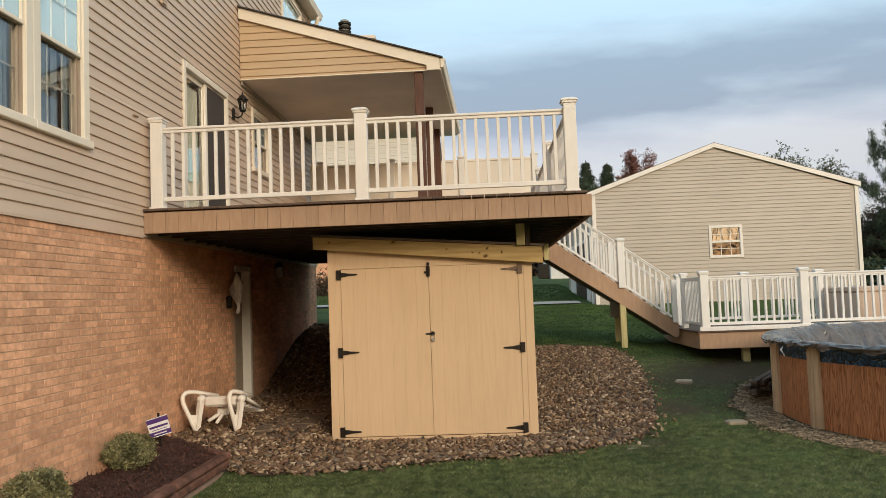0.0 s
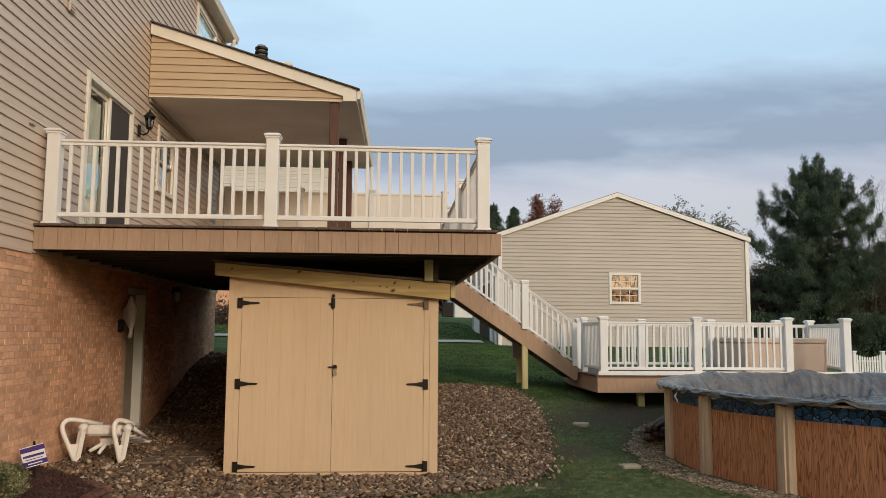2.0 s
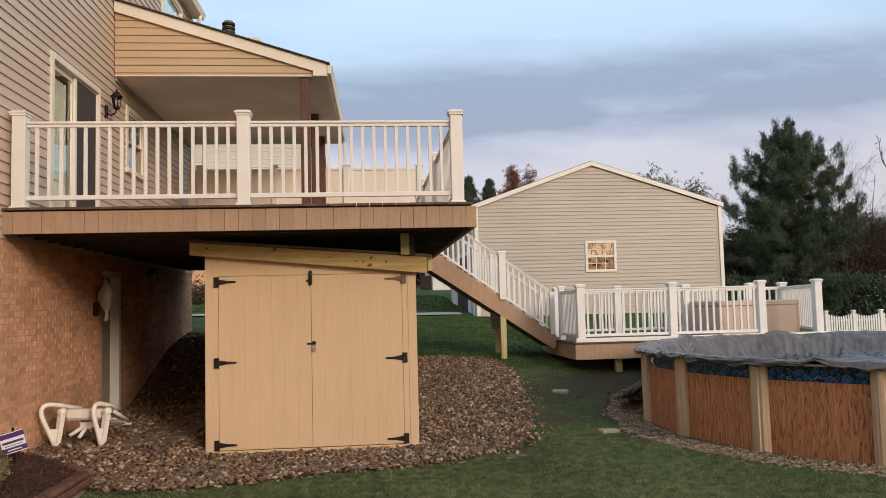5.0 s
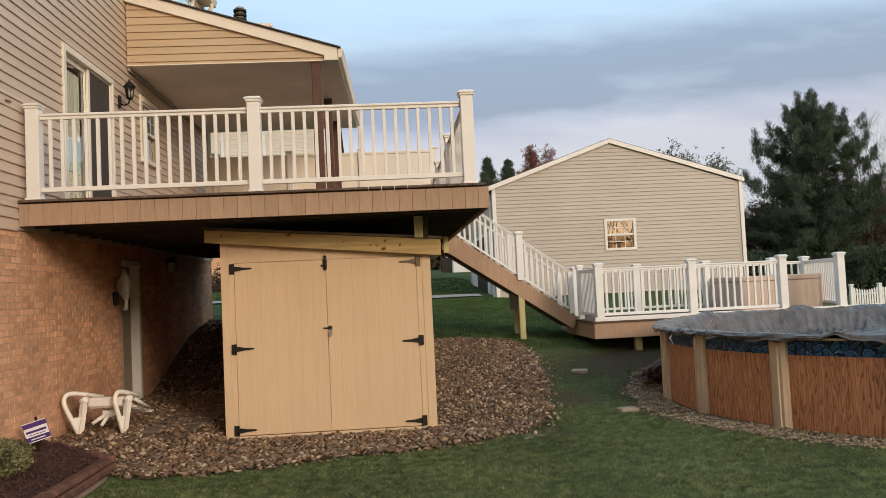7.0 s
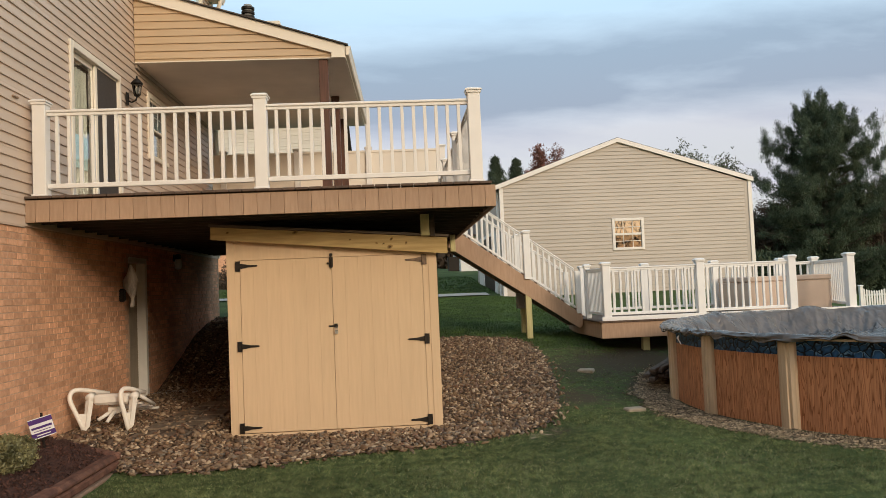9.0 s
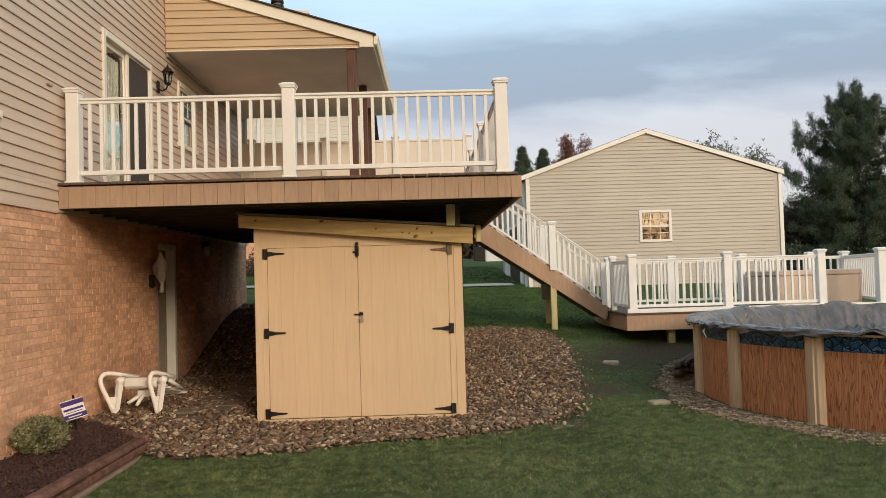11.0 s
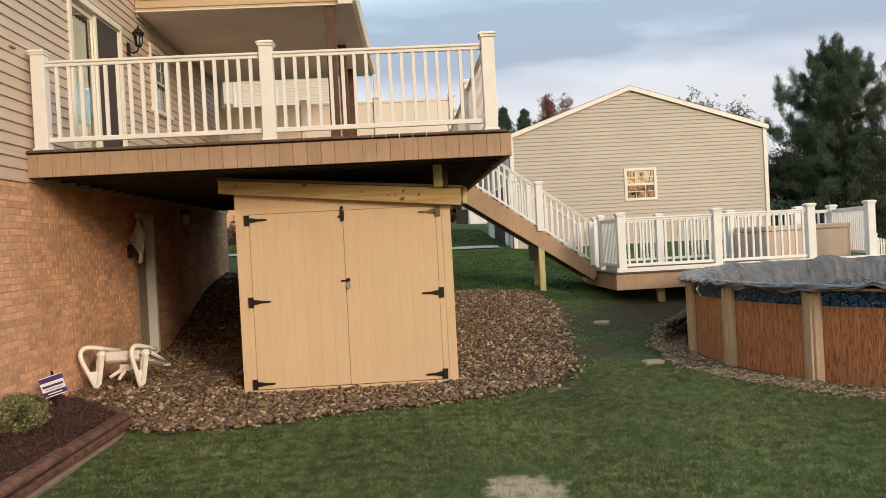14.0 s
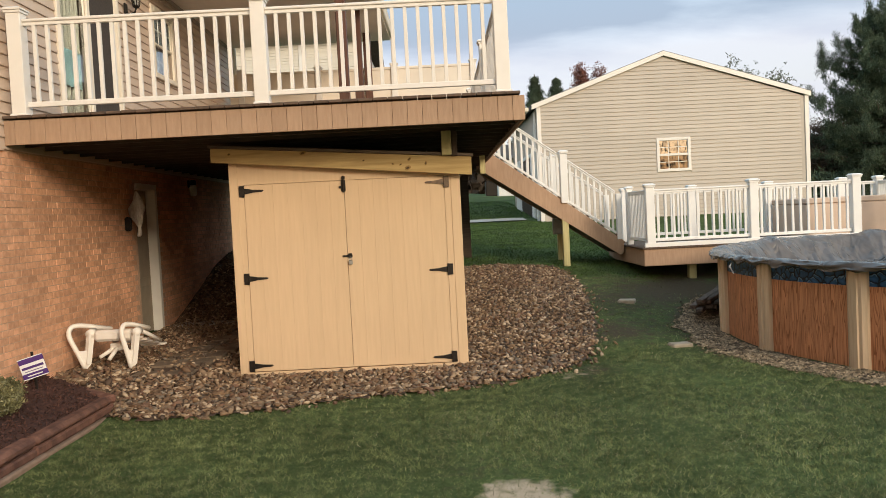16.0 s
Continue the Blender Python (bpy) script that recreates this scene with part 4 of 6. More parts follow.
def rail_post(parent, x, y, z0, z1, w, material, skirt_=True):
    p = part("post", Geo().box(x - w / 2, x + w / 2, y - w / 2, y + w / 2, z0, z1 - 0.03, 0.006), material, parent)
    part("post_cap", cap_profile(x, y, z1 - 0.016, w), material, p)
    if not skirt_:
        return p
    part("post_skirt", Geo().box(x - w / 2 - 0.016, x + w / 2 + 0.016, y - w / 2 - 0.016, y + w / 2 + 0.016, z0, z0 + 0.03, 0.008), material, p)
    return p


def rail_span(parent, a, b, z0, material, pitch=0.127, thick=0.035, low=0.10, high=0.92, drop=0.0, end=0.5):
    """Two rails and upright balusters from a to b (plan points); drop lowers the far end, for stairs."""
    ax, ay = a
    bx, by = b
    run = math.hypot(bx - ax, by - ay)
    turn = Matrix.Translation((ax, ay, z0)) @ Matrix.Rotation(math.atan2(by - ay, bx - ax), 4, "Z")
    shear = Matrix.Identity(4)
    shear[2][0] = -drop / run
    m = turn @ shear
    part("top_rail", Geo().box(0, run, -0.036, 0.036, high - 0.028, high, 0.006, m).box(0, run, -0.022, 0.022, high - 0.062, high - 0.028, 0.004, m), material, parent)
    part("bottom_rail", Geo().box(0, run, -0.022, 0.022, low - 0.01, low + 0.04, 0.005, m), material, parent)
    n = max(1, round(run / pitch))
    me = Geo().box(-thick / 2, thick / 2, -thick / 2, thick / 2, 0, high - 0.06 - low - 0.03, 0.003).mesh("baluster", material)
    for i in range(n):
        s = run / 2 if n == 1 else end * pitch + i * (run - 2 * end * pitch) / (n - 1)
        p = m @ Vector((s, 0, low + 0.035))
        ob = new("baluster", me)
        ob.location, ob.rotation_euler = p, (0, 0, math.atan2(by - ay, bx - ax))
        place(ob, parent)


front_rail = thing("deck_railing", (-1.1, 8.66, DZ), "white vinyl railing along the upper deck edge", "railing", "upper deck railings")
RP = [(-3.44, 8.66), (-1.15, 8.66), (1.14, 8.66)]
for x, y in RP:
    rail_post(front_rail, x, y, DZ, 3.775, 0.135, M_WHITE)
for (x0, y0), (x1, y1) in zip(RP, RP[1:]):
    rail_span(front_rail, (x0 + 0.067, y0), (x1 - 0.067, y1), DZ, M_WHITE, end=0.78)
side_rail = thing("deck_railing", (1.14, 12, DZ), "white vinyl railing on the stair side of the deck", "railing", "upper deck railings")
SP = [(1.14, 8.66), (1.14, 11.1), (1.14, 13.4), (1.14, 14.95)]
for x, y in SP[1:]:
    rail_post(side_rail, x, y, DZ, 3.775, 0.135, M_WHITE)
for (x0, y0), (x1, y1) in zip(SP, SP[1:]):
    rail_span(side_rail, (x0, y0 + 0.067), (x1, y1 - 0.067), DZ, M_WHITE)
screen = thing("privacy_screen", (-1, 16.78, DZ), "tan solid privacy panels between white posts on the deck", "screen")
PX = [1.28, -0.26, -1.74, -3.25]
for x in PX:
    rail_post(screen, x, 16.78, DZ, 4.625, 0.12, M_WHITE)
for a, b in zip(PX[1:] + [-3.54], PX):
    part("panel", Geo().box(a + 0.06, b - 0.06, 16.76, 16.80, DZ + 0.06, 4.50, 0.003), M_PRIVACY, screen)
    part("panel_rail", Geo().box(a + 0.06, b - 0.06, 16.745, 16.815, 4.495, 4.545, 0.006), M_PRIVACY, screen)

# ---- storage shed ----
SX0, SX1, SY = -1.70, 0.70, 9.37
shed = thing("storage_shed", (-0.5, 10.5, 0), "tan painted lean-to storage shed under the deck", "shed")


def shed_top(x):
    return 2.42 + (x + 1.85) / 2.68 * (2.21 - 2.42)


front = Geo()
front.prism([(SX0, 0.02), (-1.555, 0.02), (-1.555, 2.03), (0.54, 2.03), (0.54, 0.02), (SX1, 0.02), (SX1, shed_top(SX1) - 0.03), (SX0, shed_top(SX0) - 0.03)], "y", SY, SY + 0.05)
part("front_wall", front, M_SHED, shed)
# depth back to 14.6 is unseen, stretched to block side light into the passage
part("side_wall", Geo().box(SX0, SX0 + 0.05, SY + 0.05, 14.6, 0.0, shed_top(SX0) - 0.03).box(SX1 - 0.05, SX1, SY + 0.05, 14.6, 0.0, shed_top(SX1) - 0.03).box(SX0 + 0.05, SX1 - 0.05, 14.55, 14.6, 0, shed_top(SX1) - 0.03), M_SHED, shed)
part("threshold", Geo().box(-1.555, 0.54, SY + 0.002, SY + 0.07, 0.0, 0.055, 0.004), M_SHED, shed)
part("corner_batten", Geo().box(SX0 - 0.004, SX0 + 0.085, SY - 0.006, SY, 0.03, shed_top(SX0) - 0.16, 0.003), M_SHED, shed)
part("corner_batten", Geo().box(SX1 - 0.095, SX1 + 0.004, SY - 0.006, SY, 0.03, shed_top(SX1) - 0.2, 0.003), M_SHED, shed)
part("door_stop", Geo().box(-1.60, -1.52, SY + 0.051, SY + 0.07, 0.06, 2.08).box(0.50, 0.58, SY + 0.051, SY + 0.07, 0.06, 2.08).box(-0.54, -0.48, SY + 0.051, SY + 0.07, 0.06, 2.03).box(-1.52, 0.50, SY + 0.051, SY + 0.07, 2.0, 2.08), M_SHED, shed)
for a, b, side in ((-1.551, -0.5105, 1), (-0.5065, 0.536, -1)):
    door = part("door", Geo().box(a, b, SY + 0.003, SY + 0.045, 0.065, 2.022), M_SHED, shed, "tan plank door on strap hinges")
    n = 7
    w = (b - a) / n
    for i in range(n):
        part("plank", Geo().box(a + i * w + 0.0002, a + (i + 1) * w - 0.0002, SY - 0.005 - 0.0005 * (i % 2), SY + 0.0025, 0.065, 2.025, 0.0011), M_SHED, door)
    hx = a - 0.012 if side > 0 else b + 0.012
    for zz in (0.122, 1.045, 1.962):
        h = Geo()
        h.prism([(hx - side * 0.040, zz - 0.058), (hx + side * 0.010, zz - 0.058), (hx + side * 0.010, zz + 0.058), (hx - side * 0.040, zz + 0.058)], "y", SY - 0.019, SY - 0.013)
        h.prism([(hx + side * 0.012, zz - 0.03), (hx + side * 0.06, zz - 0.024), (hx + side * 0.10, zz - 0.015), (hx + side * 0.20, zz - 0.010), (hx + side * 0.215, zz), (hx + side * 0.20, zz + 0.010), (hx + side * 0.10, zz + 0.015), (hx + side * 0.06, zz + 0.024), (hx + side * 0.012, zz + 0.03)], "y", SY - 0.016, SY - 0.005)
        h.tube([(hx + side * 0.010, SY - 0.02, zz - 0.06), (hx + side * 0.010, SY - 0.02, zz + 0.06)], 0.008, 8)
        part("hinge", h, M_RUSTY if (side < 0 and zz > 1.9) else M_IRON, door, "rust-faded strap hinge" if (side < 0 and zz > 1.9) else "black strap hinge")
bx = -0.512
part("barrel_bolt", Geo().box(bx - 0.025, bx + 0.02, SY - 0.02, SY - 0.004, 1.91, 2.03, 0.004).tube([(bx, SY - 0.026, 1.90), (bx, SY - 0.026, 2.075)], 0.009, 8).box(bx - 0.05, bx - 0.02, SY - 0.022, SY - 0.006, 1.945, 1.97, 0.003).box(bx - 0.018, bx + 0.018, SY - 0.024, SY - 0.004, 2.04, 2.07, 0.003), M_IRON, shed, "black barrel bolt")
part("hasp", Geo().box(bx - 0.05, bx + 0.055, SY - 0.02, SY - 0.004, 1.225, 1.245, 0.003).box(bx + 0.01, bx + 0.05, SY - 0.024, SY - 0.004, 1.215, 1.262, 0.004), M_IRON, shed, "black hasp")
part("padlock", Geo().box(bx + 0.015, bx + 0.055, SY - 0.05, SY - 0.026, 1.145, 1.19, 0.006).tube([(bx + 0.022, SY - 0.038, 1.19), (bx + 0.022, SY - 0.038, 1.215), (bx + 0.035, SY - 0.038, 1.228), (bx + 0.048, SY - 0.038, 1.215), (bx + 0.048, SY - 0.038, 1.19)], 0.004, 8), M_STEEL, shed, "small steel padlock")
part("roof_fascia", Geo().prism([(-1.85, 2.272), (0.83, 2.015), (0.83, 2.20), (-1.85, 2.415)], "y", SY - 0.115, SY - 0.075), M_LUMBER, shed, "knotty treated lumber board")
part("rafter", Geo().prism([(-1.72, 2.285), (0.74, 2.07), (0.74, 2.16), (-1.72, 2.36)], "y", SY - 0.07, SY - 0.002), M_SHED, shed)
# sheet follows the same stretched, unseen depth
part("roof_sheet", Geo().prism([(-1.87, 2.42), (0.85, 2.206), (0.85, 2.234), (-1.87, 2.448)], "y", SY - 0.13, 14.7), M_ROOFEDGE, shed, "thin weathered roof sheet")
KNOTS = ((-1.66, 2.345, 0.017, 0.4), (-0.90, 2.322, 0.028, 0.3), (-0.28, 2.215, 0.013, 0.5), (0.02, 2.165, 0.015, -0.3), (0.10, 2.155, 0.013, 0.6), (0.19, 2.205, 0.022, 0.7), (0.17, 2.115, 0.03, 0.5), (0.36, 2.155, 0.018, 1.2))
for n, (x, z, w, turn) in enumerate(KNOTS):
    for grow_, off, stuff_ in ((1.0, 0.1162, M_KNOTRIM), (0.55, 0.1168, M_KNOT)):
        ring = []
        for k in range(12):
            a = k * math.pi / 6
            r = w * grow_ * (1 + 0.3 * noise.noise((math.cos(a) * 2, math.sin(a) * 2, n * 3.1)))
            u, v = r * 1.25 * math.cos(a), r * 0.7 * math.sin(a)
            ring.append((x + u * math.cos(turn) - v * math.sin(turn), z + u * math.sin(turn) + v * math.cos(turn)))
        part("knot", Geo().prism(ring, "y", SY - off, SY - 0.1151), stuff_, shed)

# ---- stairs and lower deck ----
LZ, LY = 0.93, 13.72
stair = thing("deck_stairs", (2.5, 15.5, 1.0), "brown composite stairs with white railings", "stairs")
TX0, TZ0, TX1, TZ1 = 1.22, 2.785, 3.68, 1.01
sl_ = (TZ1 - TZ0) / (TX1 - TX0)
for yy in (15.0, 16.02):
    part("stringer", Geo().prism([(TX0, TZ0), (TX1, TZ1), (TX1, TZ1 - 0.2), (TX1 - 0.06, TZ1 - 0.25), (TX0, TZ0 - 0.42)], "y", yy, yy + 0.045), M_FASCIA, stair)
# added dark board hiding lit gaps, so the stair underside reads as shaded
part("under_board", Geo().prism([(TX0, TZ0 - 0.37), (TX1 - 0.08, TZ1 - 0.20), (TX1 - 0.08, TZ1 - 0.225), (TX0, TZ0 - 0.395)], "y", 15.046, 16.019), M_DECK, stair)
for i in range(10):
    x = TX0 + 0.02 + i * 0.244
    zt = TZ0 + sl_ * (x + 0.26 - TX0) - 0.01
    part("tread", Geo().box(x, x + 0.28, 15.05, 16.015, zt - 0.03, zt, 0.004), M_DECK, stair)
    part("rail_block", Geo().box(x + 0.1, x + 0.15, 15.005, 15.04, TZ0 + sl_ * (x + 0.125 - TX0) - 0.01, TZ0 + sl_ * (x + 0.125 - TX0) + 0.04, 0.004), M_DECK, stair)
for yy in (15.022, 16.042):
    rp = [(1.35, TZ0 + sl_ * (1.35 - TX0)), (2.68, TZ0 + sl_ * (2.68 - TX0)), (3.62, TZ0 + sl_ * (3.62 - TX0))]
    for k, (x, z) in enumerate(rp):
        if k:
            if k == 1:
                rail_post(stair, x, yy, z - 0.02, z + 0.90, 0.125, M_WHITE2, False)
            else:
                part("newel", Geo().box(x - 0.045, x + 0.045, yy - 0.045, yy + 0.045, z - 0.02, z + 0.775, 0.006), M_WHITE2, stair)
    for (xa, za), (xb, zb) in zip(rp, rp[1:]):
        rail_span(stair, (xa + 0.06, yy), (xb - 0.06, yy), za + sl_ * 0.06, M_WHITE2, drop=-sl_ * (xb - xa - 0.12), high=0.785, low=0.04, pitch=0.1)
for x, y in ((2.68, 15.06), (2.71, 15.9)):
    part("post", Geo().box(x - 0.055, x + 0.055, y - 0.05, y + 0.05, height(x, y) - 0.3, TZ0 + sl_ * (x - TX0) - 0.25, 0.006), M_LUMBER_V, stair, "treated wood stair post")
solid("utility_box", Geo().box(2.56, 2.72, 15.70, 15.84, 1.15, 1.45, 0.01), M_GREYBOX, "grey outlet box on the stair post", "utility box")

lower = thing("pool_deck", (6, 15, 0), "low composite pool deck with white railing", "deck")
LX0, LX1, LYB = 3.71, 8.9, 16.4
part("deck_floor", Geo().box(LX0 - 0.03, LX1, LY - 0.03, LYB, LZ - 0.028, LZ, 0.004), M_DECK, lower)
part("fascia", Geo().box(LX0, LX1, LY, LY + 0.03, LZ - 0.3, LZ - 0.03, 0.004).box(LX0, LX0 + 0.03, LY + 0.03, LYB, LZ - 0.3, LZ - 0.03, 0.004), M_FASCIA, lower)
part("white_band", Geo().box(LX0 + 0.02, LX1, LY - 0.004, LY + 0.03, LZ, LZ + 0.07, 0.004), M_WHITE2, lower)
for x, y in ((4.53, 13.95), (6.4, 13.95), (8.4, 13.95), (4.53, 16.1), (6.4, 16.1), (8.4, 16.1)):
    part("post", Geo().box(x - 0.06, x + 0.06, y - 0.06, y + 0.06, height(x, y) - 0.4, LZ - 0.03, 0.006), M_LUMBER_V, lower)
low_rail = thing("pool_deck_railing", (5.5, 13.8, LZ), "white vinyl railing round the pool deck", "railing")
LP = [(3.84, 13.8), (5.5, 13.8), (7.14, 13.8)]
BP = [(4.0, 16.2), (5.27, 16.2), (6.72, 16.2), (8.13, 16.2), (8.83, 16.2)]
ALLP = LP + BP + [(3.80, 15.0), (8.2, 13.8)]
for x, y in ALLP:
    rail_post(low_rail, x, y, LZ, 1.945, 0.10 if (x, y) == (3.80, 15.0) else 0.135, M_WHITE2, y < 14.5)
for a, b in ((LP[0], LP[1]), (LP[1], LP[2]), (BP[0], BP[1]), (BP[1], BP[2]), (BP[2], BP[3]), (BP[3], BP[4])):
    rail_span(low_rail, (a[0] + 0.067, a[1]), (b[0] - 0.067, b[1]), LZ, M_WHITE2)
rail_span(low_rail, (3.84, 13.87), (3.81, 14.95), LZ, M_WHITE2, pitch=0.09)
rail_span(low_rail, (8.2, 13.87), (8.83, 16.13), LZ, M_WHITE2)
spa = thing("hot_tub", (7.7, 15.2, LZ), "tan hot tub cabinet with a closed cover", "hot tub")
part("cabinet", Geo().box(6.72, 8.3, 14.6, 16.0, LZ, 1.48, 0.02), M_BEIGEBOX, spa)
part("cover", Geo().box(6.71, 8.31, 14.59, 16.01, 1.484, 1.58, 0.015), M_BEIGEBOX, spa)

# ---- pool ----
pool = thing("swimming_pool", (*POOL_C, 0), "round above-ground pool with printed oak wall", "pool")
PN = 19
PA0 = radians(189.2)
for i in range(PN):
    a0, a1 = PA0 + 2 * math.pi * i / PN, PA0 + 2 * math.pi * (i + 1) / PN
    wall = Geo()
    band = Geo()
    for geo, z0, z1, off in ((wall, -0.05, 0.765, 0), (band, 0.765, 0.94, 0.001)):
        pts = []
        for k in range(7):
            a = a0 + (a1 - a0) * k / 6
            for r in (POOL_R - 0.06 + off, POOL_R - 0.10):
                pts.append((POOL_C[0] + r * math.cos(a), POOL_C[1] + r * math.sin(a)))
        verts = [(x, y, z) for z in (z0, z1) for x, y in pts]
        n = len(pts)
        fs = []
        for k in range(6):
            fs.append((2 * k, 2 * k + 2, n + 2 * k + 2, n + 2 * k))
            fs.append((2 * k + 1, n + 2 * k + 1, n + 2 * k + 3, 2 * k + 3))
            fs.append((n + 2 * k, n + 2 * k + 2, n + 2 * k + 3, n + 2 * k + 1))
        geo.add(verts, fs)
    part("wall_panel", wall, M_OAK, pool)
    part("liner_band", band, M_LINER, pool, "blue pebble-print liner band")
    m = Matrix.Translation((*POOL_C, 0)) @ Matrix.Rotation(a0, 4, "Z")
    prof = [(POOL_R - 0.06, -0.1), (POOL_R - 0.02, -0.1), (POOL_R + 0.01, -0.065), (POOL_R + 0.012, -0.032), (POOL_R + 0.03, -0.026), (POOL_R + 0.03, 0.026), (POOL_R + 0.012, 0.032), (POOL_R + 0.01, 0.065), (POOL_R - 0.02, 0.1), (POOL_R - 0.06, 0.1)]
    part("upright", Geo().prism(prof, "z", -0.05, 0.945, m), M_POOLPOST, pool)
rim = Geo()
rp = []
for k in range(76):
    a = 2 * math.pi * k / 76
    for r, z in ((POOL_R - 0.075, 0.93), (POOL_R + 0.03, 0.93), (POOL_R + 0.035, 0.952), (POOL_R - 0.06, 0.952)):
        rp.append((POOL_C[0] + r * math.cos(a), POOL_C[1] + r * math.sin(a), z))
rim.add(rp, [(k * 4 + j, k * 4 + (j + 1) % 4, ((k + 1) % 76) * 4 + (j + 1) % 4, ((k + 1) % 76) * 4 + j) for k in range(76) for j in range(4)])
part("top_rail", rim, M_POOLPOST, pool)

tarp = Geo()
TA, TR = 1500, 70
skirt = 9


def fold(a, k, s):
    """Sharp-crested pleats round the rim, 0 in the valleys and 1 on the crests."""
    v = noise.noise((math.cos(a) * k, math.sin(a) * k, s))
    return (1 - min(1.0, abs(v) * 2.6)) ** 1.3


for j in range(TR + skirt):
    for k in range(TA):
        a = 2 * math.pi * k / TA
        ca, sa = math.cos(a), math.sin(a)
        wob = noise.noise((ca * 7, sa * 7, 2.0))
        wob2 = noise.noise((ca * 22, sa * 22, 5.0))
        crink = noise.noise((ca * 75, sa * 75, 1.0 + j * 0.45))
        if j < TR:
            t = 1 - (1 - j / (TR - 1)) ** 1.9
            r = (POOL_R + 0.045) * t
            drop = 1 - smooth_step(0.84, 0.985, t)
            z = 0.992 - 0.40 * drop
            twist = 0.35 * (1 - t)
            wall = smooth_step(0.55, 0.86, t) * (1.0 - smooth_step(0.915, 0.955, t))
            z += (0.10 * (fold(a + twist, 6, 9.0) - 0.5) + 0.05 * (fold(a - 1.6 * twist, 17, 4.0) - 0.4) + 0.006 * (fold(a + 0.6 * twist, 47, 6.0) - 0.4)) * wall
            z += 0.018 * wob2 * smooth_step(0.9, 1.0, t) + 0.004 * crink * smooth_step(0.8, 1.0, t)
            z += 0.03 * noise.noise((r * ca * 1.4, r * sa * 1.4, 0.3)) * (1 - smooth_step(0.9, 1.0, t)) + 0.004 * noise.noise((r * ca * 6, r * sa * 6, 0.8))
            for ang, rr, hh in ((125, 3.5, 0.13), (93, 3.5, 0.12)):
                d = math.hypot(r * ca - rr * math.cos(radians(ang)), r * sa - rr * math.sin(radians(ang)))
                z += hh * max(0.0, 1 - d / 0.42) ** 1.3 * (0.85 + 0.25 * fold(a, 18, 4.0))
        else:
            s = (j - TR + 1) / skirt
            gap = max(0.0, 1 - abs((math.degrees(a) - 218.5)) / 2.2)
            deep = (0.070 + 0.06 * wob + 0.05 * wob2 + 0.014 * crink) * (1 - 0.8 * gap)
            r = POOL_R + 0.045 + 0.034 * math.sin(s * 2.5) + (0.022 * wob2 + 0.005 * crink + 0.030 * (fold(a + 0.05 * s, 13, 3.0 + 2.2 * s) - 0.4)) * math.sin(s * 2.2)
            z = 0.992 + 0.018 * wob2 * (1 - s) - deep * s + 0.05 * gap * (1 - s) + 0.004 * crink
        tarp.v.append((POOL_C[0] + r * ca, POOL_C[1] + r * sa, z))
cover = thing("pool_cover", (*POOL_C, 0.94), "wrinkled grey tarp cover draped over the pool rim", "pool cover")
for name, j0, j1 in (("sheet", 0, TR - 1), ("hem", TR - 1, TR + skirt - 1)):
    cloth = Geo()
    cloth.v = tarp.v[j0 * TA:(j1 + 1) * TA]
    cloth.f = [(j * TA + k, j * TA + (k + 1) % TA, (j + 1) * TA + (k + 1) % TA, (j + 1) * TA + k) for j in range(j1 - j0) for k in range(TA)]
    part(name, cloth, M_TARP, cover, smooth=True)

tie = Geo()
for k in range(7):
    s = k / 6
    a = radians(181.5)
    r = POOL_R + 0.085 + 0.012 * math.sin(s * 5)
    w = 0.012 + 0.012 * s
    z = 0.90 - 0.10 * s
    for d in (-1, 1):
        tie.v.append((POOL_C[0] + r * math.cos(a) + 0.01 * math.sin(s * 7 + d), POOL_C[1] + r * math.sin(a) + d * w + 0.02 * math.sin(s * 4), z + 0.012 * d))
        tie.v.append((POOL_C[0] + (r - 0.006) * math.cos(a) + 0.01 * math.sin(s * 7 + d), POOL_C[1] + (r - 0.006) * math.sin(a) + d * w + 0.02 * math.sin(s * 4), z + 0.012 * d))
for k in range(6):
    b_ = k * 4
    for i, j in ((0, 2), (2, 3), (3, 1), (1, 0)):
        tie.f.append((b_ + i, b_ + j, b_ + 4 + j, b_ + 4 + i))
solid("cover_tie", tie, M_SIGNWHITE, "scrap of white cloth hanging from the tarp edge", "tie")

# ---- garage behind ----
garage = thing("garage", (7.4, 28, 1.2), "beige-sided detached garage with a low gable", "garage")
GX0, GX1, GY, GE, GP, GC = 3.42, 11.15, 24.0, 4.53, 5.82, 7.07
GPITCH = 0.1133
GW = (6.845, 7.70, 2.585, 3.43)


def roof_z(x, e=GE, p=GP):
    return e + (p - e) * (1 - abs(x - GC) / ((GX1 - GX0) / 2))


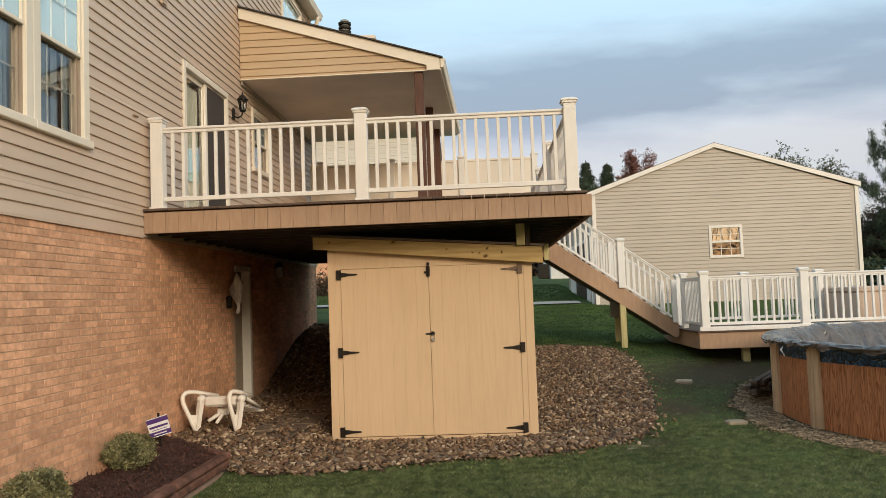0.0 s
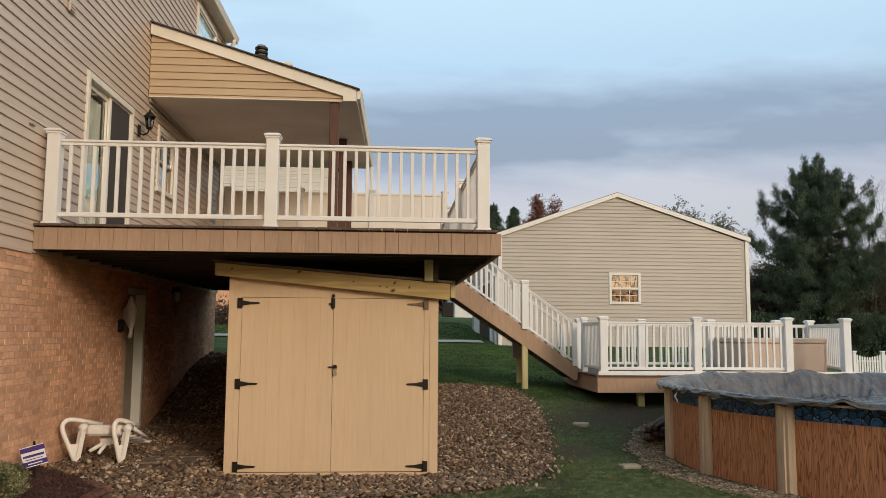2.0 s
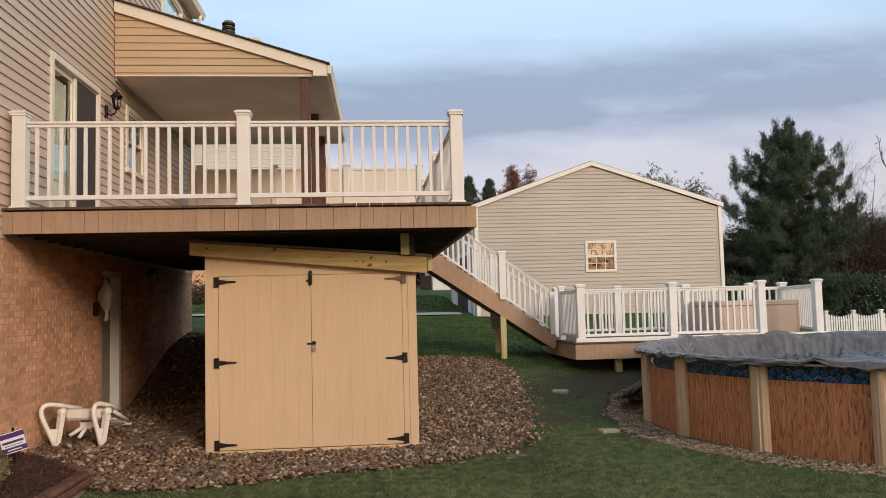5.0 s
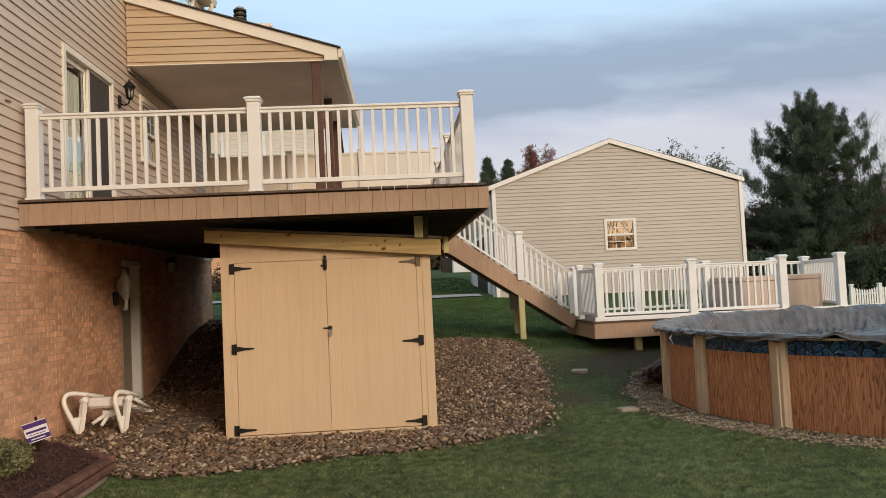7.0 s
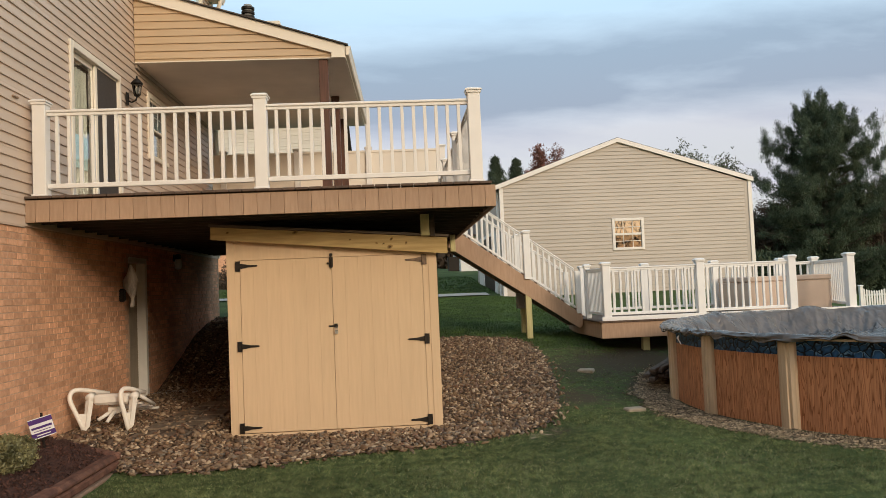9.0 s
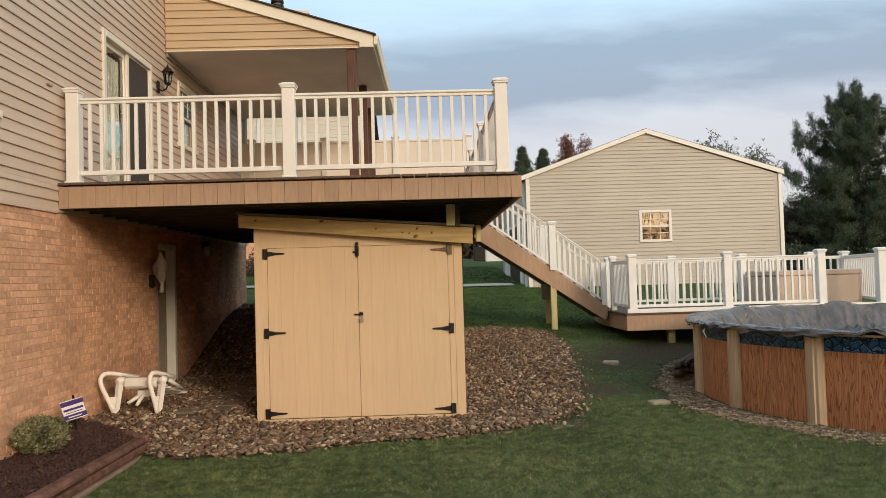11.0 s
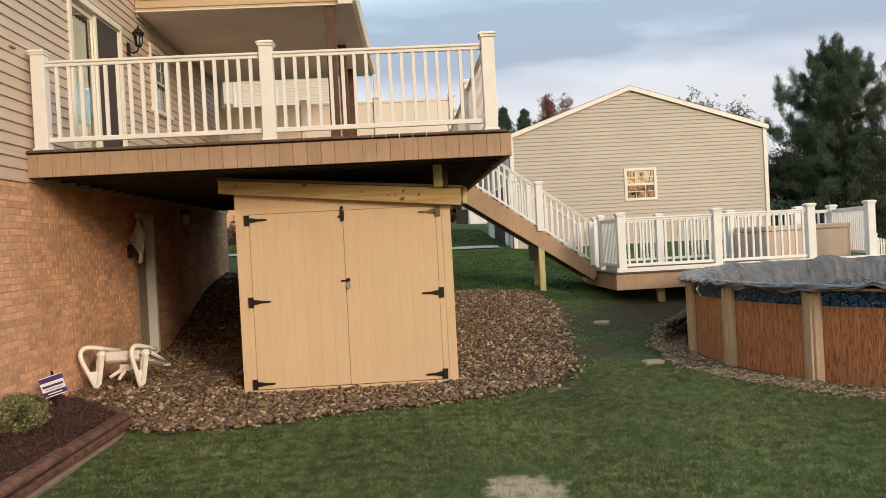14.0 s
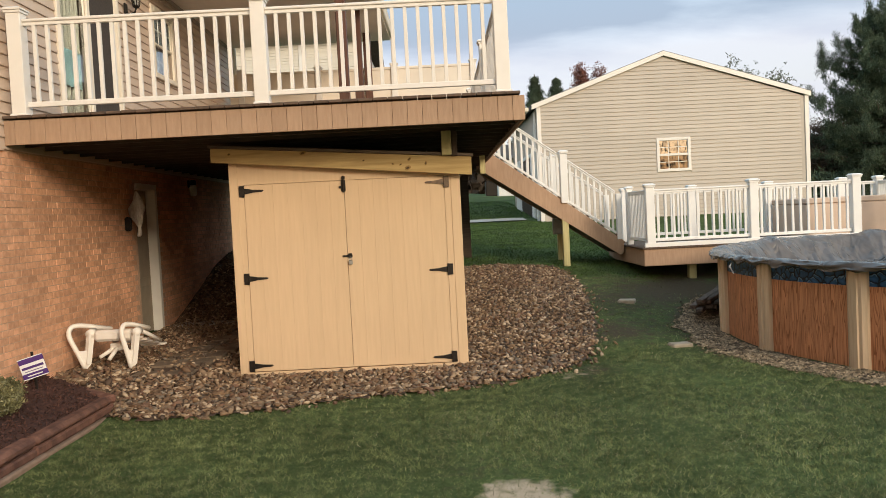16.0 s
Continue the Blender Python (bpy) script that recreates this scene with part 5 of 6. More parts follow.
gw = Geo()
for a, b in ((GX0, GW[0]), (GW[1], GX1)):
    gw.prism([(a, 0.9), (b, 0.9), (b, roof_z(b))] + ([(GC, GP)] if a < GC < b else []) + [(a, roof_z(a))], "y", GY, GY + 0.15)
gw.prism([(GW[0], GW[3]), (GW[1], GW[3]), (GW[1], roof_z(GW[1])), (GC, GP), (GW[0], roof_z(GW[0]))], "y", GY, GY + 0.15)
gw.box(GW[0], GW[1], GY, GY + 0.15, 0.9, GW[2])
gwall = part("front_wall", gw, M_GARAGE, garage)
z = 1.0
while z < GP - 0.05:
    half = (GX1 - GX0) / 2 if z < GE else (GX1 - GX0) / 2 * (GP - z) / (GP - GE)
    x0, x1 = max(GX0, GC - half), min(GX1, GC + half)
    spans = [(x0, GW[0] - 0.06), (GW[1] + 0.06, x1)] if GW[2] - 0.06 < z + GPITCH / 2 < GW[3] + 0.06 else [(x0, x1)]
    geo = Geo()
    prof = [(GY, z), (GY - 0.021, z), (GY - 0.022, z + 0.010), (GY - 0.003, z + GPITCH), (GY, z + GPITCH)]
    for a, b in spans:
        if b - a < 0.03:
            continue
        slant = z + GPITCH > GE
        ends = []
        for p, q in prof:
            h_ = (GX1 - GX0) / 2 * min(1.0, (GP - q) / (GP - GE))
            ends.append((max(a, GC - h_) if slant and a == x0 else a, min(b, GC + h_) if slant and b == x1 else b))
        geo.add([(e[0], p, q) for e, (p, q) in zip(ends, prof)] + [(e[1], p, q) for e, (p, q) in zip(ends, prof)], [(4, 3, 2, 1, 0), (5, 6, 7, 8, 9)] + [(k, (k + 1) % 5, 5 + (k + 1) % 5, 5 + k) for k in range(5)])
    if geo.v:
        part("siding_board", geo, M_GARAGE, gwall)
    z += GPITCH
part("side_wall", Geo().box(GX0, GX0 + 0.15, GY + 0.15, 31.5, 0.9, GE).box(GX1 - 0.15, GX1, GY + 0.15, 31.5, 0.9, GE).box(GX0, GX1, 31.5, 31.65, 0.9, GE + 0.5), M_GARAGE, garage)
part("roof", Geo().prism([(GX0 - 0.16, GE - 0.02), (GC, GP + 0.05), (GX1 + 0.07, GE - 0.02), (GX1 + 0.07, GE + 0.09), (GC, GP + 0.135), (GX0 - 0.16, GE + 0.09)], "y", GY - 0.075, 31.9), M_SHINGLE, garage)
part("rake_trim", Geo().prism([(GX0 - 0.16, GE - 0.06), (GC, GP - 0.01), (GX1 + 0.07, GE - 0.06), (GX1 + 0.07, GE + 0.075), (GC, GP + 0.12), (GX0 - 0.16, GE + 0.075)], "y", GY - 0.09, GY - 0.024), M_WHITE, garage, "cream rake boards")
part("corner_trim", Geo().box(GX0 - 0.02, GX0 + 0.09, GY - 0.035, GY + 0.08, 0.9, GE), M_WHITE, garage)
part("corner_trim", Geo().box(GX1 - 0.09, GX1 + 0.02, GY - 0.035, GY + 0.08, 0.9, GE), M_WHITE, garage)
gwin = part("window", Geo().box(GW[0] - 0.06, GW[0] + 0.02, GY - 0.04, GY + 0.05, GW[2] - 0.06, GW[3] + 0.06, 0.004).box(GW[1] - 0.02, GW[1] + 0.06, GY - 0.04, GY + 0.05, GW[2] - 0.06, GW[3] + 0.06, 0.004).box(GW[0] + 0.02, GW[1] - 0.02, GY - 0.04, GY + 0.05, GW[2] - 0.06, GW[2] + 0.02, 0.004).box(GW[0] + 0.02, GW[1] - 0.02, GY - 0.04, GY + 0.05, GW[3] - 0.02, GW[3] + 0.06, 0.004), M_WHITE, garage, "white double-hung window reflecting the sunset")
gm = (GW[2] + GW[3]) / 2
part("meeting_rail", Geo().box(GW[0], GW[1], GY - 0.02, GY + 0.03, gm - 0.035, gm + 0.03, 0.004), M_WHITE, gwin)
gb = Geo()
for za, zb in ((GW[2], gm), (gm, GW[3])):
    for k in (1, 2):
        xx = GW[0] + (GW[1] - GW[0]) * k / 3
        gb.box(xx - 0.008, xx + 0.008, GY + 0.008, GY + 0.018, za, zb)
    gb.box(GW[0], GW[1], GY + 0.008, GY + 0.018, (za + zb) / 2 - 0.008, (za + zb) / 2 + 0.008)
part("grille", gb, M_WHITE, gwin)
M_MIRRORPANE = mat("reflecting_pane", (0.52, 0.52, 0.52), (0.50, 0.50, 0.50), rough=0.0, bump=0.0, bscale=3, metal=1.0, big=0.0)
M_MESHPANE = mat("screened_pane", (0.30, 0.27, 0.24), (0.28, 0.25, 0.22), rough=0.02, bump=0.0, bscale=3, metal=1.0, big=0.0)
for za, zb, pm_ in ((GW[2], gm, M_MESHPANE), (gm, GW[3], M_MIRRORPANE)):
    part("pane", Geo().box(GW[0], GW[1], GY + 0.02, GY + 0.026, za, zb), pm_, gwin)
part("side_door", Geo().box(GX0 - 0.03, GX0 - 0.002, 25.86, 28.9, 1.25, 3.25, 0.004), M_IRON, garage, "dark side door")
part("door_trim", Geo().box(GX0 - 0.05, GX0 - 0.002, 25.25, 25.855, 1.25, 3.35, 0.004).box(GX0 - 0.05, GX0 - 0.002, 28.905, 30.6, 1.25, 3.35, 0.004).box(GX0 - 0.05, GX0 - 0.002, 25.855, 28.905, 3.252, 3.35, 0.004), M_WHITE2, garage)
part("downspout", Geo().box(GX0 - 0.09, GX0 - 0.02, 24.25, 24.33, 1.2, GE - 0.1, 0.01), M_WHITE2, garage)
part("gutter", Geo().box(GX0 - 0.36, GX0 - 0.25, GY - 0.1, 31.8, GE - 0.12, GE, 0.02), M_TRIM, garage)

solid("pavement", Geo().add([(x, y, height(x, y) + 0.04) for y in (24.2, 25.2) for x in np.arange(-9, 3.6, 0.6)], [(i, i + 1, 21 + i + 1, 21 + i) for i in range(20)]), M_CONCRETE, "pale concrete path across the lawn", "path", kind="structure")

# ---- neighbouring houses ----
nb = thing("neighbour_house", (-8, 36, 1.8), "pale sided neighbouring house seen past the porch", "house")
nw = part("wall", Geo().box(-16, -2.3, 34, 42, 1.2, 9.0), M_GARAGE, nb)
for i in range(50):
    zz = 4.2 + i * PITCH
    if zz < 8.9:
        part("siding_board", Geo().prism([(34, zz), (33.975, zz), (33.997, zz + PITCH), (34, zz + PITCH)], "x", -9, -2.45), M_PALESIDING, nw)
part("corner_trim", Geo().box(-2.42, -2.25, 33.93, 34.1, 1.2, 9.0).box(-4.88, -4.74, 33.93, 33.973, 4.2, 9.0).box(-6.59, -6.47, 33.93, 33.973, 4.2, 9.0), M_WHITE2, nb)
part("brick_base", Geo().box(-16, -2.28, 33.9, 34, 1.2, 4.2), M_BRICK, nb)
part("roof", Geo().prism([(33.4, 8.95), (38, 11.0), (42.6, 8.95), (42.6, 9.1), (38, 11.2), (33.4, 9.1)], "x", -16.4, -1.9), M_SHINGLE, nb)
nb2 = thing("neighbour_house", (7, 50, 2.6), "small white neighbouring house across the lawn", "house")
part("wall", Geo().box(4.05, 10.5, 48, 54, 2.4, 4.6), M_WHITE2, nb2)
part("roof", Geo().prism([(47.6, 4.58), (51, 5.6), (54.4, 4.58), (54.4, 4.7), (51, 5.75), (47.6, 4.7)], "x", 3.9, 10.8), M_SHINGLE, nb2)
solid("air_conditioner", Geo().box(3.25, 3.9, 47.0, 47.7, height(3.6, 47.3), height(3.6, 47.3) + 0.85, 0.03), M_IRON, "dark air-conditioning unit by a far house", "air conditioner")

# ---- small things on the house ----


def lantern(parent_name, at, label):
    """Carriage lantern on a curved arm; at is the wall plate's middle, the wall faces +x."""
    x, y, z = at
    t = thing(parent_name, at, label, "wall lamp")
    part("back_plate", Geo().box(x, x + 0.02, y - 0.05, y + 0.05, z - 0.09, z + 0.09, 0.008), M_IRON, t)
    part("arm", Geo().tube([(x + 0.015, y, z - 0.03), (x + 0.07, y, z - 0.06), (x + 0.13, y, z - 0.03), (x + 0.15, y, z + 0.03)], 0.012, 8), M_IRON, t, smooth=True)
    cx = x + 0.15
    part("base", Geo().lathe([(0.02, z + 0.02), (0.045, z + 0.035), (0.05, z + 0.05), (0.03, z + 0.055)], cx, y, 8), M_IRON, t)
    cage = Geo()
    for k in range(6):
        a = k * math.pi / 3
        cage.tube([(cx + 0.045 * math.cos(a), y + 0.045 * math.sin(a), z + 0.05), (cx + 0.068 * math.cos(a), y + 0.068 * math.sin(a), z + 0.21)], 0.006, 6)
    part("cage", cage, M_IRON, t)
    part("glass", Geo().lathe([(0.04, z + 0.052), (0.062, z + 0.208)], cx, y, 6), M_PANE, t)
    part("bulb", Geo().lathe([(0.012, z + 0.06), (0.014, z + 0.09), (0.022, z + 0.12), (0.02, z + 0.145), (0.006, z + 0.16)], cx, y, 10), M_WHITE, t, smooth=True)
    part("hood", Geo().lathe([(0.085, z + 0.205), (0.088, z + 0.215), (0.06, z + 0.245), (0.045, z + 0.27), (0.02, z + 0.285), (0.012, z + 0.30), (0.014, z + 0.312), (0.004, z + 0.33)], cx, y, 12), M_IRON, t, smooth=True)
    return t


lantern("wall_lantern", (WALL_X + 0.02, 11.75, 4.535), "black carriage lantern beside the patio door")
jar = thing("jar_light", (WALL_X, 14.05, 2.2), "small jar light on the shaded brick under the deck", "wall lamp")
part("back_plate", Geo().box(WALL_X + 0.003, WALL_X + 0.02, 14.0, 14.1, 2.26, 2.38, 0.006), M_IRON, jar)
part("holder", Geo().lathe([(0.02, 2.385), (0.05, 2.37), (0.052, 2.31), (0.045, 2.30)], WALL_X + 0.075, 14.05, 14), M_IRON, jar, smooth=True)
part("glass_jar", Geo().lathe([(0.042, 2.30), (0.056, 2.27), (0.058, 2.17), (0.045, 2.13), (0.012, 2.12)], WALL_X + 0.075, 14.05, 14), M_PLASTIC, jar, "frosted pale glass", smooth=True)
sock = thing("wall_light", (WALL_X, 11.32, 1.75), "dark bracket light on the brick by the basement door", "wall lamp")
part("box", Geo().box(WALL_X, WALL_X + 0.075, 11.28, 11.37, 1.61, 1.79, 0.02), M_IRON, sock)
bag = Geo()
bz, by_, bx_ = [1.53, 1.55, 1.60, 1.65, 1.72, 1.80, 1.90, 2.0, 2.07, 2.12], 11.43, WALL_X + 0.13
brad = [0.012, 0.026, 0.022, 0.018, 0.05, 0.08, 0.085, 0.06, 0.03, 0.01]
for z_, r_ in zip(bz, brad):
    for k in range(16):
        a = 2 * math.pi * k / 16
        rr = r_ * (1 + 0.8 * noise.noise((math.cos(a) * 3, math.sin(a) * 3, z_ * 5)))
        bag.v.append((bx_ + rr * math.cos(a) + 0.01 * math.sin(z_ * 20), by_ + rr * math.sin(a), z_))
bag.f = [(i * 16 + k, i * 16 + (k + 1) % 16, (i + 1) * 16 + (k + 1) % 16, (i + 1) * 16 + k) for i in range(len(bz) - 1) for k in range(16)] + [tuple(range(16))[::-1], tuple(range(16 * 9, 160))]
solid("plastic_bag", bag, M_BAG, "crumpled pale plastic bag hung on the wall light", "bag", smooth=True)
vt = thing("wall_vent", (WALL_X, 9.12, 5.30), "small tan louvred vent in the siding", "vent")
part("hood", Geo().box(WALL_X + 0.012, WALL_X + 0.045, 9.05, 9.19, 5.25, 5.37, 0.01), M_SIDING, vt)
for k in range(3):
    part("louvre", Geo().box(WALL_X + 0.05, WALL_X + 0.056, 9.06, 9.18, 5.262 + k * 0.035, 5.282 + k * 0.035), M_SIDING, vt)
solid("siding_clip", Geo().box(WALL_X + 0.012, WALL_X + 0.04, 8.27, 8.38, 3.725, 3.745, 0.006), M_FASCIA, "small brown clip on the siding", "clip")

# ---- lounger folded by the wall ----
lounger = thing("lounge_chair", (-3.0, 10.0, 0.17), "white plastic lounge chair lying folded on the rocks", "chair")


def arc_path(pts, n=5):
    """Rounded polyline: quadratic bends at each inner point."""
    pts = [Vector(p) for p in pts]
    out = [pts[0]]
    for a, b, c in zip(pts, pts[1:], pts[2:]):
        p, q = b.lerp(a, 0.4), b.lerp(c, 0.4)
        for k in range(n + 1):
            t = k / n
            out.append((1 - t) ** 2 * p + 2 * t * (1 - t) * b + t * t * q)
    return out + [pts[-1]]


for base, k in ((Vector((-3.34, 9.57, 0.17)), 0.9), (Vector((-2.83, 9.50, 0.17)), 0.45)):
    loop = [base + Vector(p) for p in ((0.0, 0.0, 0.0), (-0.07 * k, 0.0, 0.15), (-0.18 * k, -0.03, 0.39), (-0.13 * k, 0.03, 0.485), (0.17 * k + 0.02, 0.30, 0.385))]
    part("leg_frame", Geo().tube(arc_path(loop), 0.026, 10), M_PLASTIC, lounger, smooth=True)
    part("leg", Geo().tube([base, base + Vector((0.015, 0.02, 0.06)), base + Vector((0.045, 0.06, 0.375))], [0.03, 0.036, 0.042], 4), M_PLASTIC, lounger)
    part("web", Geo().add([tuple(base + Vector(p)) for p in ((-0.012, -0.006, 0.0), (0.02, -0.006, 0.0), (0.035, 0.01, 0.2), (-0.085 * k, -0.014, 0.2), (-0.012, 0.012, 0.0), (0.02, 0.012, 0.0), (0.035, 0.03, 0.2), (-0.085 * k, 0.012, 0.2))], [(0, 1, 2, 3), (7, 6, 5, 4), (0, 4, 5, 1), (1, 5, 6, 2), (2, 6, 7, 3), (3, 7, 4, 0)]), M_PLASTIC, lounger)
    part("pivot", Geo().tube([base + Vector((0.045, 0.03, 0.37)), base + Vector((0.05, 0.14, 0.385))], 0.045, 12), M_PLASTIC, lounger, smooth=True)
    part("side_rail", Geo().tube([base + Vector((0.04, 0.12, 0.40)), base + Vector((0.10, 0.30, 0.31)), base + Vector((0.15, 0.47, 0.22))], 0.022, 8), M_PLASTIC, lounger, smooth=True)
part("front_roll", Geo().box(-3.25, -2.84, 9.58, 9.71, 0.455, 0.575, 0.03), M_PLASTIC, lounger)
for k in range(5):
    s = k * 0.115
    part("slat", Geo().box(-3.22 + 0.5 * s, -2.80 + 0.2 * s, 9.73 + s, 9.81 + s, 0.45 - 0.32 * s, 0.475 - 0.32 * s, 0.008), M_PLASTIC, lounger)
for a, b in (((-3.08, 9.72, 0.37), (-3.20, 9.60, 0.29)), ((-3.05, 9.70, 0.37), (-3.09, 9.57, 0.265))):
    part("hinge_peg", Geo().tube([a, b], [0.026, 0.02], 8), M_PLASTIC, lounger, smooth=True)
part("hinge_block", Geo().box(-3.12, -3.0, 9.68, 9.78, 0.34, 0.42, 0.01), M_PLASTIC, lounger)
lounger.location.y -= 0.17

# ---- yard sign ----
SG = Matrix.Translation((-3.33, 8.30, 0.41)) @ Matrix.Rotation(radians(14), 4, "Z") @ Matrix.Rotation(radians(-15), 4, "Y")
sign = thing("yard_sign", (-3.33, 8.3, 0.14), "small purple and white yard sign on a black stake", "sign")
part("stake", Geo().box(-0.012, 0.012, 0.004, 0.016, -0.3, 0.14, 0.002, Matrix.Translation((-3.33, 8.30, 0.41)) @ Matrix.Rotation(radians(-4), 4, "Y")), M_IRON, sign)
part("plate", Geo().box(-0.11, 0.11, -0.004, 0.003, -0.10, 0.10, 0.002, SG), M_PURPLE, sign)
part("white_band", Geo().box(-0.108, 0.108, -0.0075, -0.005, -0.045, 0.045, 0, SG).box(-0.11, 0.11, -0.0075, -0.005, 0.092, 0.0995, 0, SG).box(-0.11, 0.11, -0.0075, -0.005, -0.0995, -0.092, 0, SG), M_SIGNWHITE, sign)
part("printed_bar", Geo().box(-0.095, 0.095, -0.011, -0.0085, -0.006, 0.016, 0, SG).box(-0.08, 0.08, -0.011, -0.0085, -0.03, -0.024, 0, SG), M_PURPLE, sign)
part("printed_bar", Geo().box(-0.065, 0.065, -0.011, -0.0085, -0.075, -0.065, 0, SG), M_SIGNWHITE, sign)

# ---- shrubs ----


def leaf_mesh(centres, size, per, rng, up=0.0, aspect=0.5, normals=None):
    """Small folded leaves scattered round the centres, as loose triangles."""
    c = np.repeat(np.asarray(centres, float), per, axis=0)
    n = len(c)
    sz = rng.uniform(0.6, 1.3, (n, 1)) * size
    d = rng.normal(size=(n, 3))
    d[:, 2] += up
    d /= np.linalg.norm(d, axis=1, keepdims=True)
    s = np.cross(d, rng.normal(size=(n, 3)))
    s /= np.linalg.norm(s, axis=1, keepdims=True) + 1e-9
    j = c + rng.normal(size=(n, 3)) * size * 0.6
    v = np.stack([j - s * sz * aspect * 0.5, j + s * sz * aspect * 0.5, j + d * sz], axis=1).reshape(-1, 3)
    return v


def tri_object(name, verts, material, parent=None, label=""):
    me = bpy.data.meshes.new(name)
    n = len(verts) // 3
    me.vertices.add(n * 3)
    me.vertices.foreach_set("co", np.asarray(verts, np.float32).ravel())
    me.loops.add(n * 3)
    me.loops.foreach_set("vertex_index", np.arange(n * 3, dtype=np.int32))
    me.polygons.add(n)
    me.polygons.foreach_set("loop_start", np.arange(0, n * 3, 3, dtype=np.int32))
    me.update(calc_edges=True)
    me.materials.append(material)
    ob = new(name, me)
    if parent is not None:
        place(ob, parent)
    return tagged(ob, label) if label else ob


def shrub(x, y, z, rx, ry, rz, label, seed):
    rng = np.random.default_rng(seed)
    t = thing("boxwood_shrub", (x, y, z), label, "shrub", "boxwoods in the mulch bed")
    twigs = Geo()
    for k in range(14):
        a, b = rng.uniform(0, 6.28), rng.uniform(0.3, 1.0)
        twigs.tube([(x, y, z - 0.03), (x + 0.5 * rx * b * math.cos(a), y + 0.5 * ry * b * math.sin(a), z + rz * 0.8), (x + 0.85 * rx * b * math.cos(a), y + 0.85 * ry * b * math.sin(a), z + rz * (1.5 - 0.4 * b))], [0.01, 0.006, 0.003], 5)
    part("stems", twigs, M_BARK, t)
    pts = []
    while len(pts) < 1500:
        d = rng.normal(size=3)
        d /= np.linalg.norm(d)
        r = rng.uniform(0.66, 1.05) * (1 + 0.26 * noise.noise((d[0] * 2.5 + seed, d[1] * 2.5, d[2] * 2.5)))
        p = np.array([x + d[0] * rx * r, y + d[1] * ry * r, z + rz + d[2] * rz * r])
        if p[2] > z:
            pts.append(p)
    tri_object("leaves", leaf_mesh(pts, 0.026, 9, rng, 0.4, 0.6), M_BOX, t)


# ---- rock bed, mulch bed, edging ----
rock_bed = sheet("rock_bed", ROCK_BED, 0.015, 0.08, M_SOIL, "bed of brown river rock under the deck", "rock bed", 0.01)
mulch = sheet("mulch_bed", MULCH_BED, 0.12, 0.05, M_MULCH, "dark red mulch bed along the brick wall", "mulch bed", 0.035)
edging = thing("bed_edging", (-2.5, 4, 0), "weathered red landscape edging round the mulch bed", "edging")
for lay, (h0, h1, out, ln) in enumerate(((-0.02, 0.03, 0.05, 1.2), (0.03, 0.095, 0.02, 1.6), (0.097, 0.172, 0.005, 1.5))):
    y = 8.02 if lay < 2 else 7.98
    k = 0
    while y > 0:
        l_ = ln * random.uniform(0.85, 1.15)
        d = random.uniform(-0.008, 0.008)
        part("edging_block", Geo().box(-2.62 + d, -2.5 + out + d, y - l_ + 0.006, y, h0, h1 + random.uniform(-0.006, 0.006), 0.028 if lay == 2 else 0.014), M_KERB if lay == 0 else M_TIMBER, edging)
        y -= l_
        k += 1
    a, b = Vector((-2.5, 7.98, 0)), Vector((-3.55, 8.93, 0))
    s, run = 0.02, (b - a).length
    ang = math.atan2(b.y - a.y, b.x - a.x)
    while s < run - 0.05:
        l_ = min(ln * 0.6, run - s)
        part("edging_block", Geo().box(s, s + l_ - 0.006, -0.06 - out * 0.5, 0.06, h0, h1, 0.02, Matrix.Translation(a) @ Matrix.Rotation(ang, 4, "Z")), M_TIMBER, edging)
        s += l_
rng = np.random.default_rng(5)
chips = []
while len(chips) < 9000:
    x, y = rng.uniform(-3.55, -2.6), rng.uniform(3.0, 8.7)
    if inside(MULCH_BED, x - 0.0, y + 0.06):
        chips.append((x, y, height(x, y) + 0.125 + 0.035 * noise.noise((x * 4, y * 4, 3))))
tagged(tri_object("mulch_chips", leaf_mesh(chips, 0.034, 1, rng, 0.15, 0.4), M_CHIP), "shredded dark red bark chips on the bed", "mulch", kind="stuff")
shrub(-3.33, 7.60, 0.12, 0.215, 0.24, 0.155, "rounded boxwood shrub beside the yard sign", 3)
shrub(-3.33, 5.98, 0.10, 0.21, 0.28, 0.165, "rounded boxwood shrub close to the lawn edge", 8)

# paver path to the basement door
path = thing("paver_path", (-2.4, 10.5, 0.15), "sunken stone pavers leading under the deck", "path", kind="structure")
for k in range(9):
    for j in range(2):
        x, y = -2.72 + j * 0.32 + k * 0.05, 8.95 + k * 0.40
        z = height(x, y) + 0.03
        part("paver", Geo().box(x, x + 0.30, y, y + 0.38, z - 0.04, z + random.uniform(0.0, 0.008), 0.008), M_PAVER, path)
part("threshold", Geo().box(WALL_X + 0.03, -2.2, 12.55, 13.1, 0.10, 0.20, 0.01), M_CONCRETE, path)

